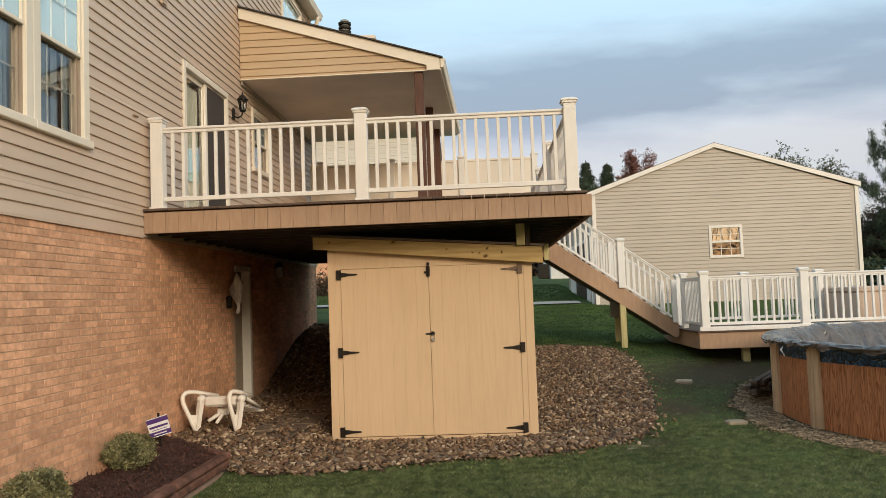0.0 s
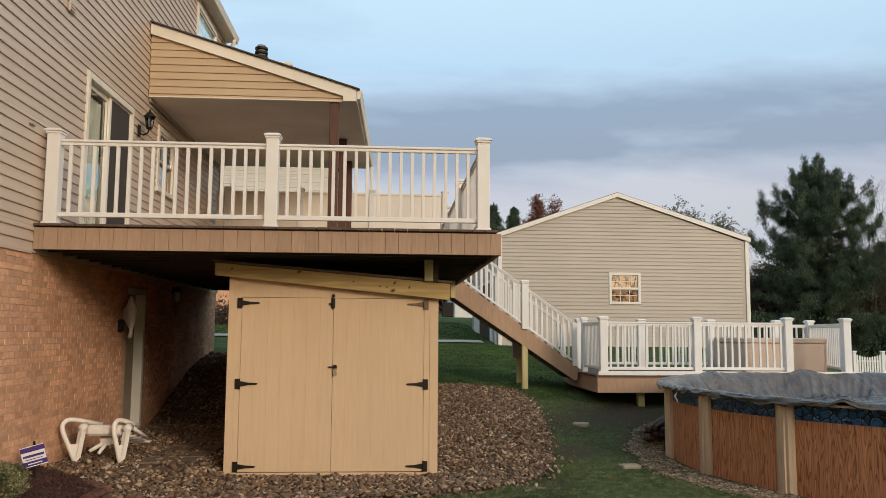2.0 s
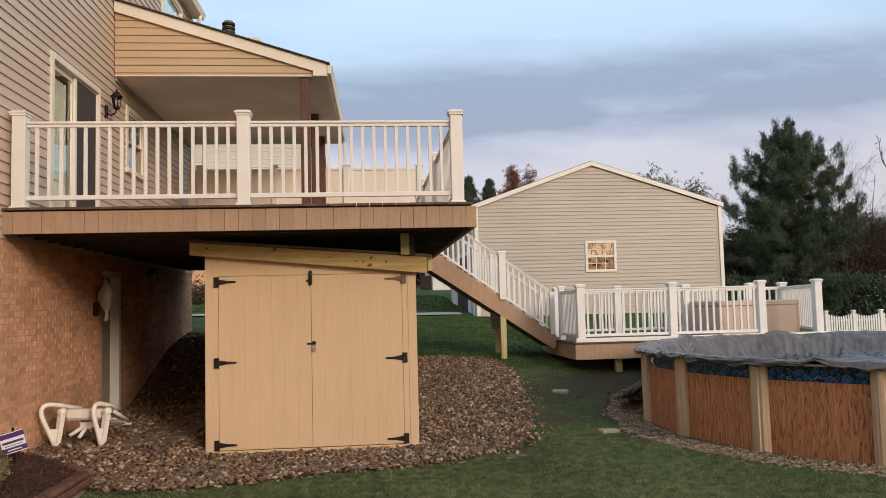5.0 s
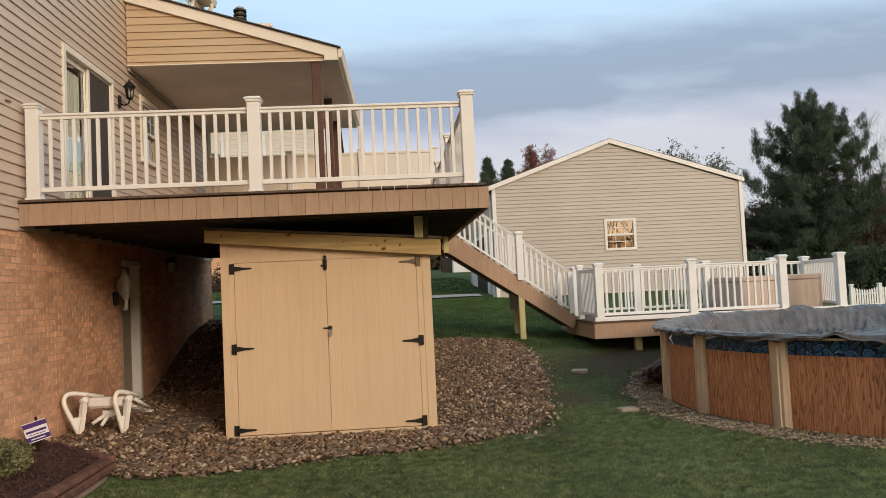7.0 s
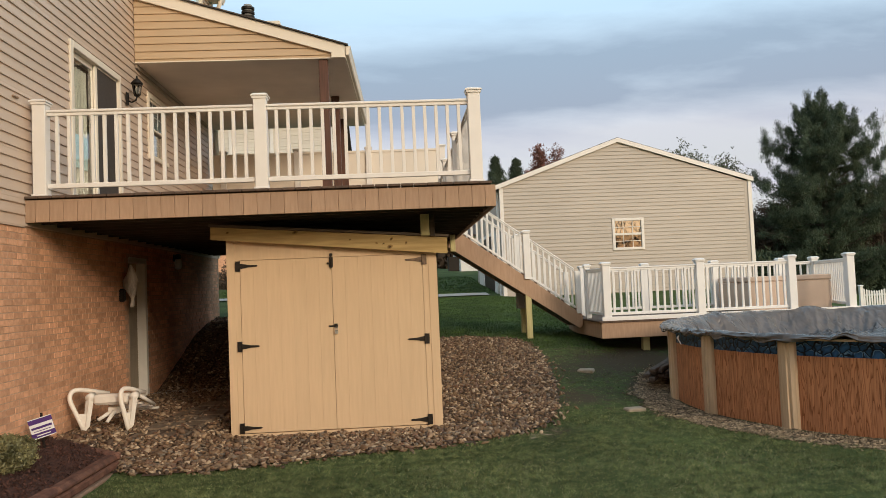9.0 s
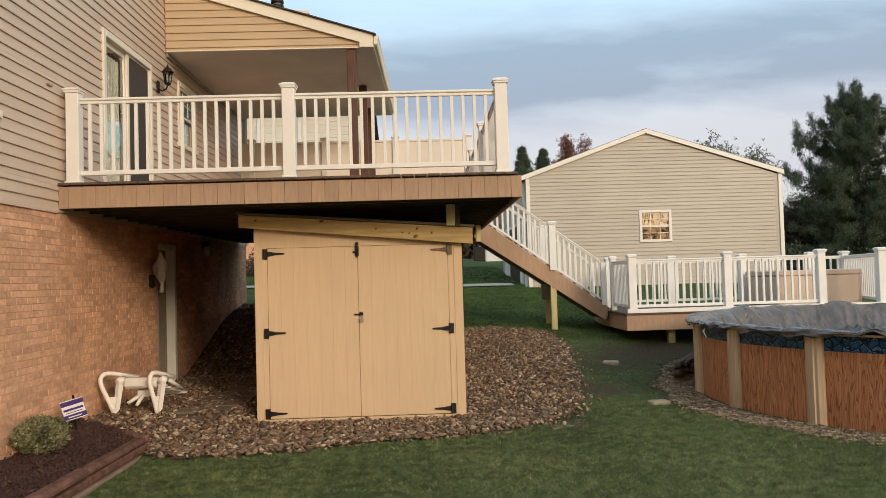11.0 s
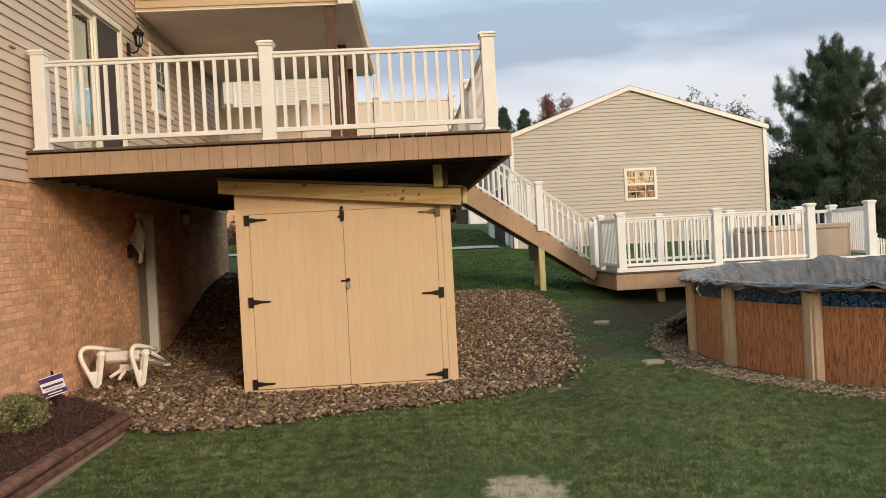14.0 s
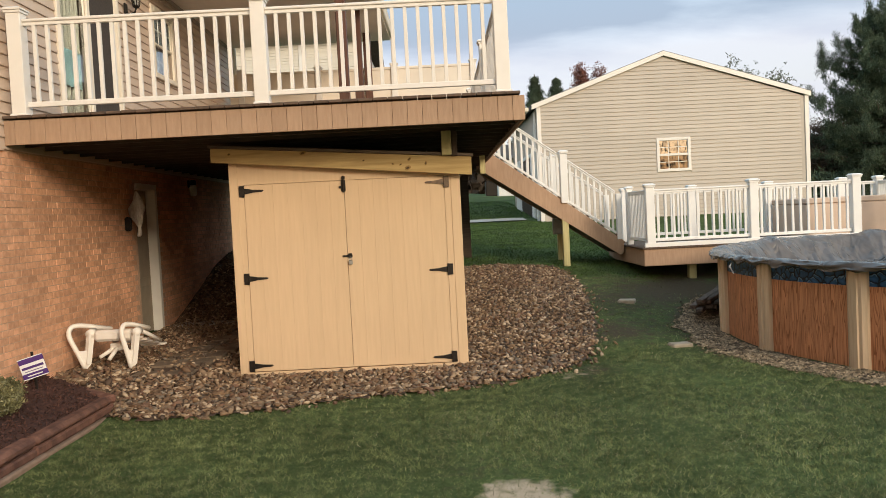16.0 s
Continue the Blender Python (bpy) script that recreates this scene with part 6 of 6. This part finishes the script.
# ---- timbers and flat stones ----
pile = thing("timber_pile", (3.8, 11.9, 0.1), "stack of dark weathered timbers under the pool deck", "timber")
for k in range(11):
    row, lay = k % 4, k // 4
    part("timber", Geo().box(-0.045, 0.045, -0.62, 0.62, 0, 0.055, 0.008, Matrix.Translation((4.08 + 0.11 * row + 0.03 * lay, 12.0 + 0.06 * row + random.uniform(-0.12, 0.12), height(3.7, 12.1) + 0.06 * lay + 0.03)) @ Matrix.Rotation(radians(-32 + random.uniform(-7, 7)), 4, "Z") @ Matrix.Rotation(radians(2 + random.uniform(-2, 3)), 4, "X")), M_OLDTIMBER, pile)
for x, y, w, d, r in ((3.08, 9.83, 0.24, 0.17, 10), (3.06, 12.25, 0.24, 0.22, -20)):
    solid("stepping_stone", Geo().box(-w / 2, w / 2, -d / 2, d / 2, -0.03, 0.035, 0.015, Matrix.Translation((x, y, height(x, y))) @ Matrix.Rotation(radians(r), 4, "Z")), M_STONE, "flat pale stone lying on the lawn", "stone", "flat stones on the lawn")

# ---- trees ----


def conifer(name, x, y, base, top, profile, label, seed, material, low=0.08, leaf=0.28, levels=17, clump=9, uneven=0.0, lift=1.0, fuzz=1.0, candle=0.0):
    """Whorls of limbs, each ending in clumps of upturned needle tufts; profile gives the reach by height."""
    rng = np.random.default_rng(seed)
    t = thing(name, (x, y, base), label, "tree")
    h = top - base
    part("trunk", Geo().tube([(x, y, base - 0.3), (x + 0.1, y, base + h * 0.5), (x, y, top - 0.2)], [h * 0.022, h * 0.014, 0.03], 8), M_BARK, t)
    limbs, pts = Geo(), []
    for i in range(levels):
        f = low + (1 - low) * (i + rng.uniform(-0.3, 0.3)) / levels
        reach = blend(profile, f)
        for k in range(8):
            a = 2 * math.pi * (k + rng.uniform(-0.4, 0.4)) / 8
            r = reach * rng.uniform(0.62 - uneven, 1.12 + uneven)
            rise = r * rng.uniform(0.05, 0.35) + lift * (0.2 * f + rng.uniform(0, 0.6) * f ** 5)
            root = np.array([x, y, base + f * h * 0.955])
            tip = root + np.array([r * math.cos(a), r * math.sin(a), rise])
            bend = (root + tip) / 2 - np.array([0, 0, rise * 0.3])
            limbs.tube([root, bend, tip], [0.05, 0.03, 0.012], 4)
            if candle and f > 0.35:
                up = rng.uniform(0, 1, (40, 1))
                pts.append(tip + up * np.array([0.15 * math.cos(a), 0.15 * math.sin(a), candle * rng.uniform(0.6, 1.3)]) + rng.normal(size=(40, 3)) * 0.075 * (1.1 - up))
            for c in range(4 + int(r * 2.4)):
                s = rng.uniform(0.12, 1.0) ** 0.75
                q = bend + (tip - bend) * (s - 0.5) * 2 if s > 0.5 else root + (bend - root) * s * 2
                q = q + rng.normal(size=3) * np.array([0.16, 0.16, 0.11]) * (0.5 + 0.3 * r) * fuzz
                pts.append(q + rng.normal(size=(clump, 3)) * np.array([0.13, 0.13, 0.13]) * fuzz)
    part("branchwork", limbs, M_BARK, t)["kind"] = "stuff"
    tri_object("crown", leaf_mesh(np.concatenate(pts), leaf, 7, rng, 1.7, 0.2), material, t)
    return t


def broadleaf(name, x, y, base, top, radius, label, seed, material, leaf=0.3, count=700):
    rng = np.random.default_rng(seed)
    t = thing(name, (x, y, base), label, "tree")
    h = top - base
    part("trunk", Geo().tube([(x, y, base - 0.3), (x + 0.1, y, base + h * 0.3), (x, y, base + h * 0.7)], [h * 0.025, h * 0.018, 0.04], 8), M_BARK, t)
    limbs, pts = Geo(), []
    for k in range(22):
        a = rng.uniform(0, 2 * math.pi)
        f = rng.uniform(0.3, 0.65)
        tip = np.array([x + radius * rng.uniform(0.3, 0.95) * math.cos(a), y + radius * rng.uniform(0.3, 0.95) * math.sin(a), base + h * rng.uniform(0.55, 0.98)])
        root = np.array([x, y, base + h * f])
        limbs.tube([root, (root + tip) / 2 + np.array([0, 0, 0.2]), tip], [0.09, 0.05, 0.015], 5)
        for s in rng.uniform(0.45, 1.05, count // 22):
            pts.append(root + (tip - root) * s + rng.normal(size=3) * radius * 0.14)
    part("branchwork", limbs, M_BARK, t)["kind"] = "stuff"
    tri_object("crown", leaf_mesh(pts, leaf, 8, rng, 0.2, 0.6), material, t)
    return t


def bare_tree(x, y, base, main, label, seed, thick=0.22, fork=0.16, dense=2, depth_=2):
    """A leafless tree: given main stems, each with finer twigs."""
    rng = np.random.default_rng(seed)
    t = thing("bare_tree", (x, y, base), label, "tree")
    for s, stem in enumerate(main):
        n = len(stem)
        w0, w1 = (thick * 1.35, thick * fork) if s == 0 else (thick * (0.8 if s == 1 else 0.5), thick * 0.16)
        part("limb", Geo().tube(stem, [w0 + (w1 - w0) * i / (n - 1) for i in range(n)], 7), M_BARK, t, smooth=True)
    tw = Geo()

    def grow(p, d, ln, r, depth):
        q = p + d * ln
        tw.tube([p, (p + q) / 2 + Vector(rng.normal(size=3)) * ln * 0.06, q], [r, r * 0.8, r * 0.6], 4)
        if depth:
            for _ in range(3):
                grow(p.lerp(q, rng.uniform(0.5, 1.0)), (d + Vector(rng.normal(size=3)) * 0.5 + Vector((0, 0, 0.15))).normalized(), ln * rng.uniform(0.55, 0.75), r * 0.6, depth - 1)

    for stem in main:
        for a, b in zip(stem[1:], stem[2:]):
            a, b = Vector(a), Vector(b)
            for _ in range(dense):
                grow(a.lerp(b, rng.uniform(0, 1)), ((b - a).normalized() + Vector(rng.normal(size=3)) * 0.7).normalized(), (b - a).length * 0.45, thick * 0.22, depth_)
    part("twigs", tw, M_BARK, t)["kind"] = "stuff"
    return t


conifer("pine_tree", 24.95, 45.0, 0.3, 11.65, [(0.04, 3.2), (0.5, 3.2), (0.62, 3.0), (0.74, 2.85), (0.81, 2.35), (0.876, 1.45), (0.94, 0.65), (1.0, 0.08)], "large dark green white pine at the wood's edge", 11, M_PINE, low=0.04, levels=24, clump=22, leaf=0.14, uneven=0.16, fuzz=0.85, candle=0.55)
CONE = [(0.08, 2.8), (1.0, 0.1)]
conifer("evergreen_tree", 7.95, 60, 3.0, 11.7, CONE, "narrow dark evergreen behind the houses", 12, M_PINE, leaf=0.13, levels=30, clump=8, lift=0.05, fuzz=0.35)
conifer("evergreen_tree", 9.5, 60, 3.0, 11.4, CONE, "narrow dark evergreen behind the houses", 13, M_PINE, leaf=0.13, levels=30, clump=8, lift=0.05, fuzz=0.35)
broadleaf("red_tree", 11.75, 60, 3.0, 12.0, 1.4, "red autumn tree beyond the garage roof", 14, M_RED, leaf=0.12, count=2200)
broadleaf("green_tree", 24.1, 60, 2.0, 11.4, 2.8, "thin grey-green tree beyond the garage roof", 15, M_OLIVE, leaf=0.14, count=3400)
broadleaf("green_tree", 21.9, 60, 2.0, 11.3, 0.8, "thin grey-green tree beyond the garage roof", 16, M_OLIVE, leaf=0.14, count=300)
OLD_STEMS = [[(30.8, 45, 0.2), (31.0, 45, 4.5), (31.5, 45, 7.4), (31.9, 45, 8.3)],
                            [(31.9, 45, 8.3), (32.15, 45, 9.6), (32.45, 45, 10.6), (32.8, 45, 11.1), (33.35, 45, 11.75), (33.8, 45, 12.3), (33.65, 45, 12.9), (33.85, 45, 13.5)],
                            [(32.75, 45, 11.05), (32.2, 45, 11.1), (31.95, 45, 11.6), (31.75, 45, 12.0), (31.55, 45, 12.25)],
                            [(31.9, 45, 8.4), (31.4, 45, 8.9), (31.0, 45, 9.6), (30.85, 45, 10.4), (31.0, 45, 11.0)]]
bare_tree(33.0, 48.0, 0.3, [[(x * 1.066, y + 3, (z - 1.6) * 1.066 + 1.6) for x, y, z in stem] for stem in OLD_STEMS], "tall leafless grey tree above the brush", 21, 0.085, fork=0.8)
for k, (x, y, tp, w) in enumerate(((29.4, 47, 9.4, 0.05), (31.0, 49, 9.8, 0.05), (32.2, 48, 9.2, 0.045), (36.0, 46, 12.6, 0.06), (37.8, 48, 13.4, 0.06), (35.2, 47, 11.6, 0.05))):
    bare_tree(x, y, 0.3, [[(x, y, 0.2), (x + 0.2, y, tp * 0.4), (x - 0.1, y, tp * 0.7), (x + 0.3, y, tp)], [(x + 0.2, y, tp * 0.4), (x + 0.9, y, tp * 0.65), (x + 1.3, y, tp * 0.88)], [(x + 0.1, y, tp * 0.45), (x - 0.8, y, tp * 0.7), (x - 1.2, y, tp * 0.9)]], "thin leafless tree in the brush", 30 + k, w, dense=4, depth_=3)
for k, (x, y, tp) in enumerate(((25.0, -46, 11.0), (27.5, -50, 12.5), (29.8, -48, 11.5), (32.4, -52, 12.0))):
    bare_tree(x, y, -0.5, [[(x, y, -0.8), (x + 0.3, y, 3.5), (x - 0.2, y, 6.5), (x + 0.4, y, 9), (x, y, tp)], [(x + 0.2, y, 3.2), (x + 1.4, y, 5.5), (x + 2.0, y, 7.6), (x + 2.2, y, 9.4)], [(x + 0.2, y, 4.0), (x - 1.0, y, 5.8), (x - 1.7, y, 7.8), (x - 1.9, y, 9.2)]], "leafless oak at the far side of the lawn", 60 + k, 0.07, dense=4, depth_=3)
rng = np.random.default_rng(77)
BRUSH_TOP = [(10, 3.0), (20, 5.0), (24, 6.0), (28.0, 6.0), (31.2, 6.4), (32.0, 7.4), (32.7, 8.9), (36, 9.5), (45, 10.2), (70, 11.5)]
pts = []
for k in range(44000):
    x, y = rng.uniform(12, 66), rng.uniform(46.5, 57)
    tp = (blend(BRUSH_TOP, x * 45 / y) - 1.6) * y / 45 + 1.6
    tp *= 0.95 + 0.2 * noise.noise((x * 0.5, y * 0.3, 1)) + 0.12 * noise.noise((x * 1.6, y * 1.1, 5))
    pts.append((x, y, -0.2 + (tp + 0.2) * rng.uniform(0, 1) ** 0.8))
tagged(tri_object("brush_wood", np.concatenate([leaf_mesh(pts, 0.6, 3, rng, 1.4, 0.04), leaf_mesh(pts, 0.11, 12, rng, 0.3, 0.7) + np.repeat(rng.normal(size=(44000 * 12, 3)) * 0.18, 3, axis=0)]), M_BRUSH), "tangled brown autumn brush and undergrowth", "woods", kind="stuff")
pts = [(rng.uniform(19, 30.5), rng.uniform(43.5, 46), -0.2 + 2.9 * rng.uniform() ** 1.3) for k in range(5000)]
tagged(tri_object("undergrowth", leaf_mesh(pts, 0.28, 5, rng, 0.5, 0.4), M_PINE), "low dark green undergrowth below the pine", "undergrowth", kind="stuff")
pts = [(rng.uniform(-60, 70), rng.uniform(95, 120), rng.uniform(1.5, 7.5)) for k in range(9000)]
back = [(rng.uniform(-70, 70), rng.uniform(-75, -60), rng.uniform(-0.5, 1) * 3 + rng.uniform(0, 1) ** 2 * 5) for k in range(5200)]
tagged(tri_object("woods_behind", leaf_mesh(back, 1.3, 2, rng, 0.7, 0.3), M_BRUSH), "bare brown tree line beyond the lawn", "woods", kind="stuff")
tagged(tri_object("far_woods", leaf_mesh(pts, 1.5, 3, rng, 0.5, 0.5), M_BRUSH), "far dull brown tree line", "woods", kind="stuff")
sh = thing("garden_shrub", (-6.4, 31.8, 1.7), "brown twiggy shrub against the neighbour's wall", "shrub")
tri_object("leaves", leaf_mesh([(-6.4 + rng.normal() * 0.5, 31.8 + rng.normal() * 0.4, 1.55 + abs(rng.normal()) * 0.55) for k in range(500)], 0.13, 8, rng, 0.3, 0.4), M_BRUSH, sh)

# ---- picket fence ----
fence = thing("picket_fence", (20, 30, -0.2), "white scalloped vinyl picket fence beyond the pool", "fence")
FX = [17.97 + 1.14 * i for i in range(10)]
for i, (a, b) in enumerate(zip(FX, FX[1:])):
    part("post", Geo().box(a - 0.06, a + 0.06, 29.94, 30.06, -0.5, 1.0, 0.006), M_WHITE2, fence)
    part("post_cap", cap_profile(a, 30.0, 1.03, 0.12), M_WHITE2, fence)
    for zz in (0.0, 0.62):
        part("rail", Geo().box(a + 0.06, b - 0.06, 30.0, 30.04, zz, zz + 0.07, 0.004), M_WHITE2, fence)
    for k in range(10):
        x = a + 0.12 + k * 0.1
        t = (x - a) / (b - a)
        top = round(0.96 - 0.14 * math.sin(math.pi * t), 2)
        part("picket", Geo().prism([(x - 0.031, -0.22), (x + 0.031, -0.22), (x + 0.031, top - 0.05), (x, top), (x - 0.031, top - 0.05)], "y", 29.97, 29.995), M_WHITE2, fence)

# ---- bricks ----
CH, BL = 0.0667, 0.204
bm_list = [Geo().box(-0.03, 0.006, -BL / 2 + 0.005, BL / 2 - 0.005, -CH / 2 + 0.005, CH / 2 - 0.005, 0.002).mesh("brick", M_BRICK_ONE)]
rest = Geo()
made = 0
for r in range(38):
    z = BRICK_TOP - 0.028 - CH * (r + 0.5)
    k0 = int(-4.0 / BL)
    for k in range(k0, int(HOUSE_END / BL)):
        y = k * BL + (BL / 2 if r % 2 else 0) + BL / 2
        if y + BL / 2 > HOUSE_END or (DOOR[0] - 0.06 - BL / 2 < y < DOOR[1] + 0.06 + BL / 2 and z < DOOR[3] + 0.05):
            continue
        if z < height(WALL_X, y) - 0.08:
            continue
        d = random.uniform(-0.002, 0.003)
        if 6.3 < y < 8.4 and made < 300:
            piece("brick", bm_list[0], brick_wall, (WALL_X - 0.004 + d, y, z))
            made += 1
        else:
            rest.box(WALL_X - 0.034, WALL_X + 0.002 + d, y - BL / 2 + 0.005, y + BL / 2 - 0.005, z - CH / 2 + 0.0045, z + CH / 2 - 0.0045)
part("brickwork", rest, M_BRICK, brick_wall)["kind"] = "stuff"

# ---- loose rock, gravel, grass ----


def stone_mesh(name, seed, material, sub=2):
    bm = bmesh.new()
    bmesh.ops.create_icosphere(bm, subdivisions=sub, radius=1.0)
    for v in bm.verts:
        d = v.co.normalized()
        v.co = d * (1 + 0.6 * noise.noise(d * 1.6 + Vector((seed * 7.1, 0, 0))) + 0.55 * noise.noise(d * 3.3 + Vector((0, seed * 3.7, 0))))
        v.co.z = max(-0.75, min(0.75, v.co.z))
    me = bpy.data.meshes.new(name)
    bm.to_mesh(me)
    bm.free()
    me.materials.append(material)
    return me


stones = [stone_mesh("rock", s, M_ROCK_ONE) for s in range(8)]


def mesh_arrays(me):
    v = np.empty(len(me.vertices) * 3)
    me.vertices.foreach_get("co", v)
    return v.reshape(-1, 3), np.array([p.vertices[:] for p in me.polygons])


def heap(name, bases, places, material, parent=None):
    """Many small stones in one mesh. places: x, y, z, three half-axes, turn, base number."""
    vs, fs, k = [], [], 0
    for x, y, z, a, b, c, t, s in places:
        v, f = bases[s]
        ct, st = math.cos(t), math.sin(t)
        w = v * (a, b, c)
        lean = 0.75 * math.sin(k * 0.37 + x * 57)
        w = np.stack([w[:, 0] * math.cos(lean) - w[:, 2] * math.sin(lean), w[:, 1], w[:, 0] * math.sin(lean) + w[:, 2] * math.cos(lean)], axis=1)
        vs.append(np.stack([w[:, 0] * ct - w[:, 1] * st + x, w[:, 0] * st + w[:, 1] * ct + y, w[:, 2] + z], axis=1))
        fs.append(f + k)
        k += len(v)
    vs, fs = np.concatenate(vs), np.concatenate(fs)
    me = bpy.data.meshes.new(name)
    me.vertices.add(len(vs))
    me.vertices.foreach_set("co", vs.astype(np.float32).ravel())
    me.loops.add(len(fs) * 3)
    me.loops.foreach_set("vertex_index", fs.astype(np.int32).ravel())
    me.polygons.add(len(fs))
    me.polygons.foreach_set("loop_start", np.arange(0, len(fs) * 3, 3, dtype=np.int32))
    me.update(calc_edges=True)
    me.materials.append(material)
    ob = new(name, me)
    if parent is not None:
        place(ob, parent)
    return ob


rng = np.random.default_rng(41)
bases = [mesh_arrays(stone_mesh("rock", q + 60, M_ROCK, 1)) for q in range(8)]
PATH_AREA = [(-2.75, 8.95), (-2.05, 8.95), (-1.75, 12.5), (-2.35, 12.5)]
loose, single = [], 0
GRID = 0.039
for j in range(int((17.2 - 7.6) / GRID)):
    for i in range(int((2.75 + 3.6) / GRID)):
        x, y = -3.6 + (i + rng.uniform(-0.1, 1.1)) * GRID, 7.6 + (j + rng.uniform(-0.1, 1.1)) * GRID
        stray = 0.20 * rng.uniform(-1, 1) ** 3
        if not inside(ROCK_BED, x - stray * (1 if x > 1.5 else 0.3), y + stray) or (SX0 - 0.02 < x < SX1 + 0.02 and SY - 0.02 < y < 14.65) or x < WALL_X + 0.03:
            continue
        if inside(PATH_AREA, x, y) and rng.uniform() < 0.78:
            continue
        a = rng.uniform(0.0135, 0.037) * (1.5 if rng.uniform() < 0.07 else 1.0)
        if y < 9.4:
            a *= 1.06
        else:
            a *= 0.9
        b, c = a * rng.uniform(0.5, 0.92), a * rng.uniform(0.34, 0.62)
        z = height(x, y) + (0.02 if inside(ROCK_BED, x, y) else 0.004) + c * rng.uniform(0.2, 0.9)
        t, s = rng.uniform(0, 6.28), int(rng.integers(0, 8))
        if y < 9.2 and -2.4 < x < 2.0 and single < 300 and a > 0.030 and rng.uniform() < 0.6:
            piece("rock", stones[s], rock_bed, (x, y, z), (rng.uniform(-0.2, 0.2), rng.uniform(-0.2, 0.2), t), (a, b, c))
            single += 1
        else:
            loose.append((x, y, z, a, b, c, t, s))
tagged(heap("river_rock", bases, loose, M_ROCK), "heaped brown and tan river rock", "rocks", kind="stuff")
pebble = [mesh_arrays(stone_mesh("pebble", s + 20, M_GRAVEL, 1)) for s in range(4)]
grav = []
for k in range(17000):
    a = radians(rng.uniform(140, 300))
    r = POOL_R + 0.0 + (0.50 + 0.16 * noise.noise((a * 9, 0, 2)) + 0.10 * noise.noise((a * 31, 0, 5))) * rng.uniform() ** 0.9 + (0.12 * rng.uniform() ** 2 if rng.uniform() < 0.15 else 0)
    x, y = POOL_C[0] + r * math.cos(a), POOL_C[1] + r * math.sin(a)
    s = rng.uniform(0.008, 0.019)
    grav.append((x, y, height(x, y) + 0.008, s, s * rng.uniform(0.7, 1), s * 0.6, rng.uniform(0, 6.28), int(rng.integers(0, 4))))
tagged(heap("pea_gravel", pebble, grav, M_GRAVEL), "strip of small brown gravel round the pool", "gravel", kind="stuff")

blades = []
rng = np.random.default_rng(9)


def blade_patch(x0, x1, y0, y1, per, tall, wide):
    n = int((x1 - x0) * (y1 - y0) * per)
    xs, ys = rng.uniform(x0, x1, n), rng.uniform(y0, y1, n)
    keep = np.array([not inside(ROCK_BED, x, y) and not 24.1 < y < 25.3 and not (x < -2.42 and y < 8.2) and math.hypot(x - POOL_C[0], y - POOL_C[1]) > POOL_R + 0.42 and rng.uniform() > 1.1 * max(bare_soil(x, y), 1.05 * straw(x, y)) for x, y in zip(xs, ys)])
    xs, ys = xs[keep], ys[keep]
    zs = np.array([height(x, y) for x, y in zip(xs, ys)])
    n = len(xs)
    p = np.stack([xs, ys, zs], axis=1)
    a = rng.uniform(0, 6.28, n)
    w = np.stack([np.cos(a), np.sin(a), np.zeros(n)], axis=1) * wide
    lean = rng.normal(size=(n, 3)) * tall * 0.8
    lean[:, 2] = tall * rng.uniform(0.35, 1.05, n)
    blades.append(np.stack([p - w, p + w, p + lean], axis=1).reshape(-1, 3))


blade_patch(-2.45, 5.2, 4.2, 7.0, 7500, 0.030, 0.0020)
blade_patch(-2.45, 4.6, 7.0, 10.0, 5200, 0.028, 0.0024)
blade_patch(1.8, 4.6, 10.0, 14.0, 2000, 0.028, 0.0035)
tagged(tri_object("grass", np.concatenate(blades), M_WORN), "short worn lawn grass", "grass", kind="stuff")
blades.clear()
blade_patch(-2.0, 4.5, 14.0, 24.1, 1500, 0.035, 0.0055)
blade_patch(-6.0, 3.5, 25.2, 36.0, 260, 0.05, 0.011)
tagged(tri_object("grass", np.concatenate(blades), M_GRASS), "lush green lawn grass on the rise behind", "grass", kind="stuff")
blades.clear()
blade_patch(-2.45, 5.2, 4.2, 6.0, 900, 0.024, 0.0016)
blade_patch(0.3, 5.2, 6.0, 7.4, 1100, 0.024, 0.0017)
blade_patch(-2.45, 4.6, 6.0, 10.5, 420, 0.022, 0.0022)
tagged(tri_object("dry_grass", np.concatenate(blades), M_DRYGRASS), "scattered dry pale blades in the lawn", "grass", kind="stuff")
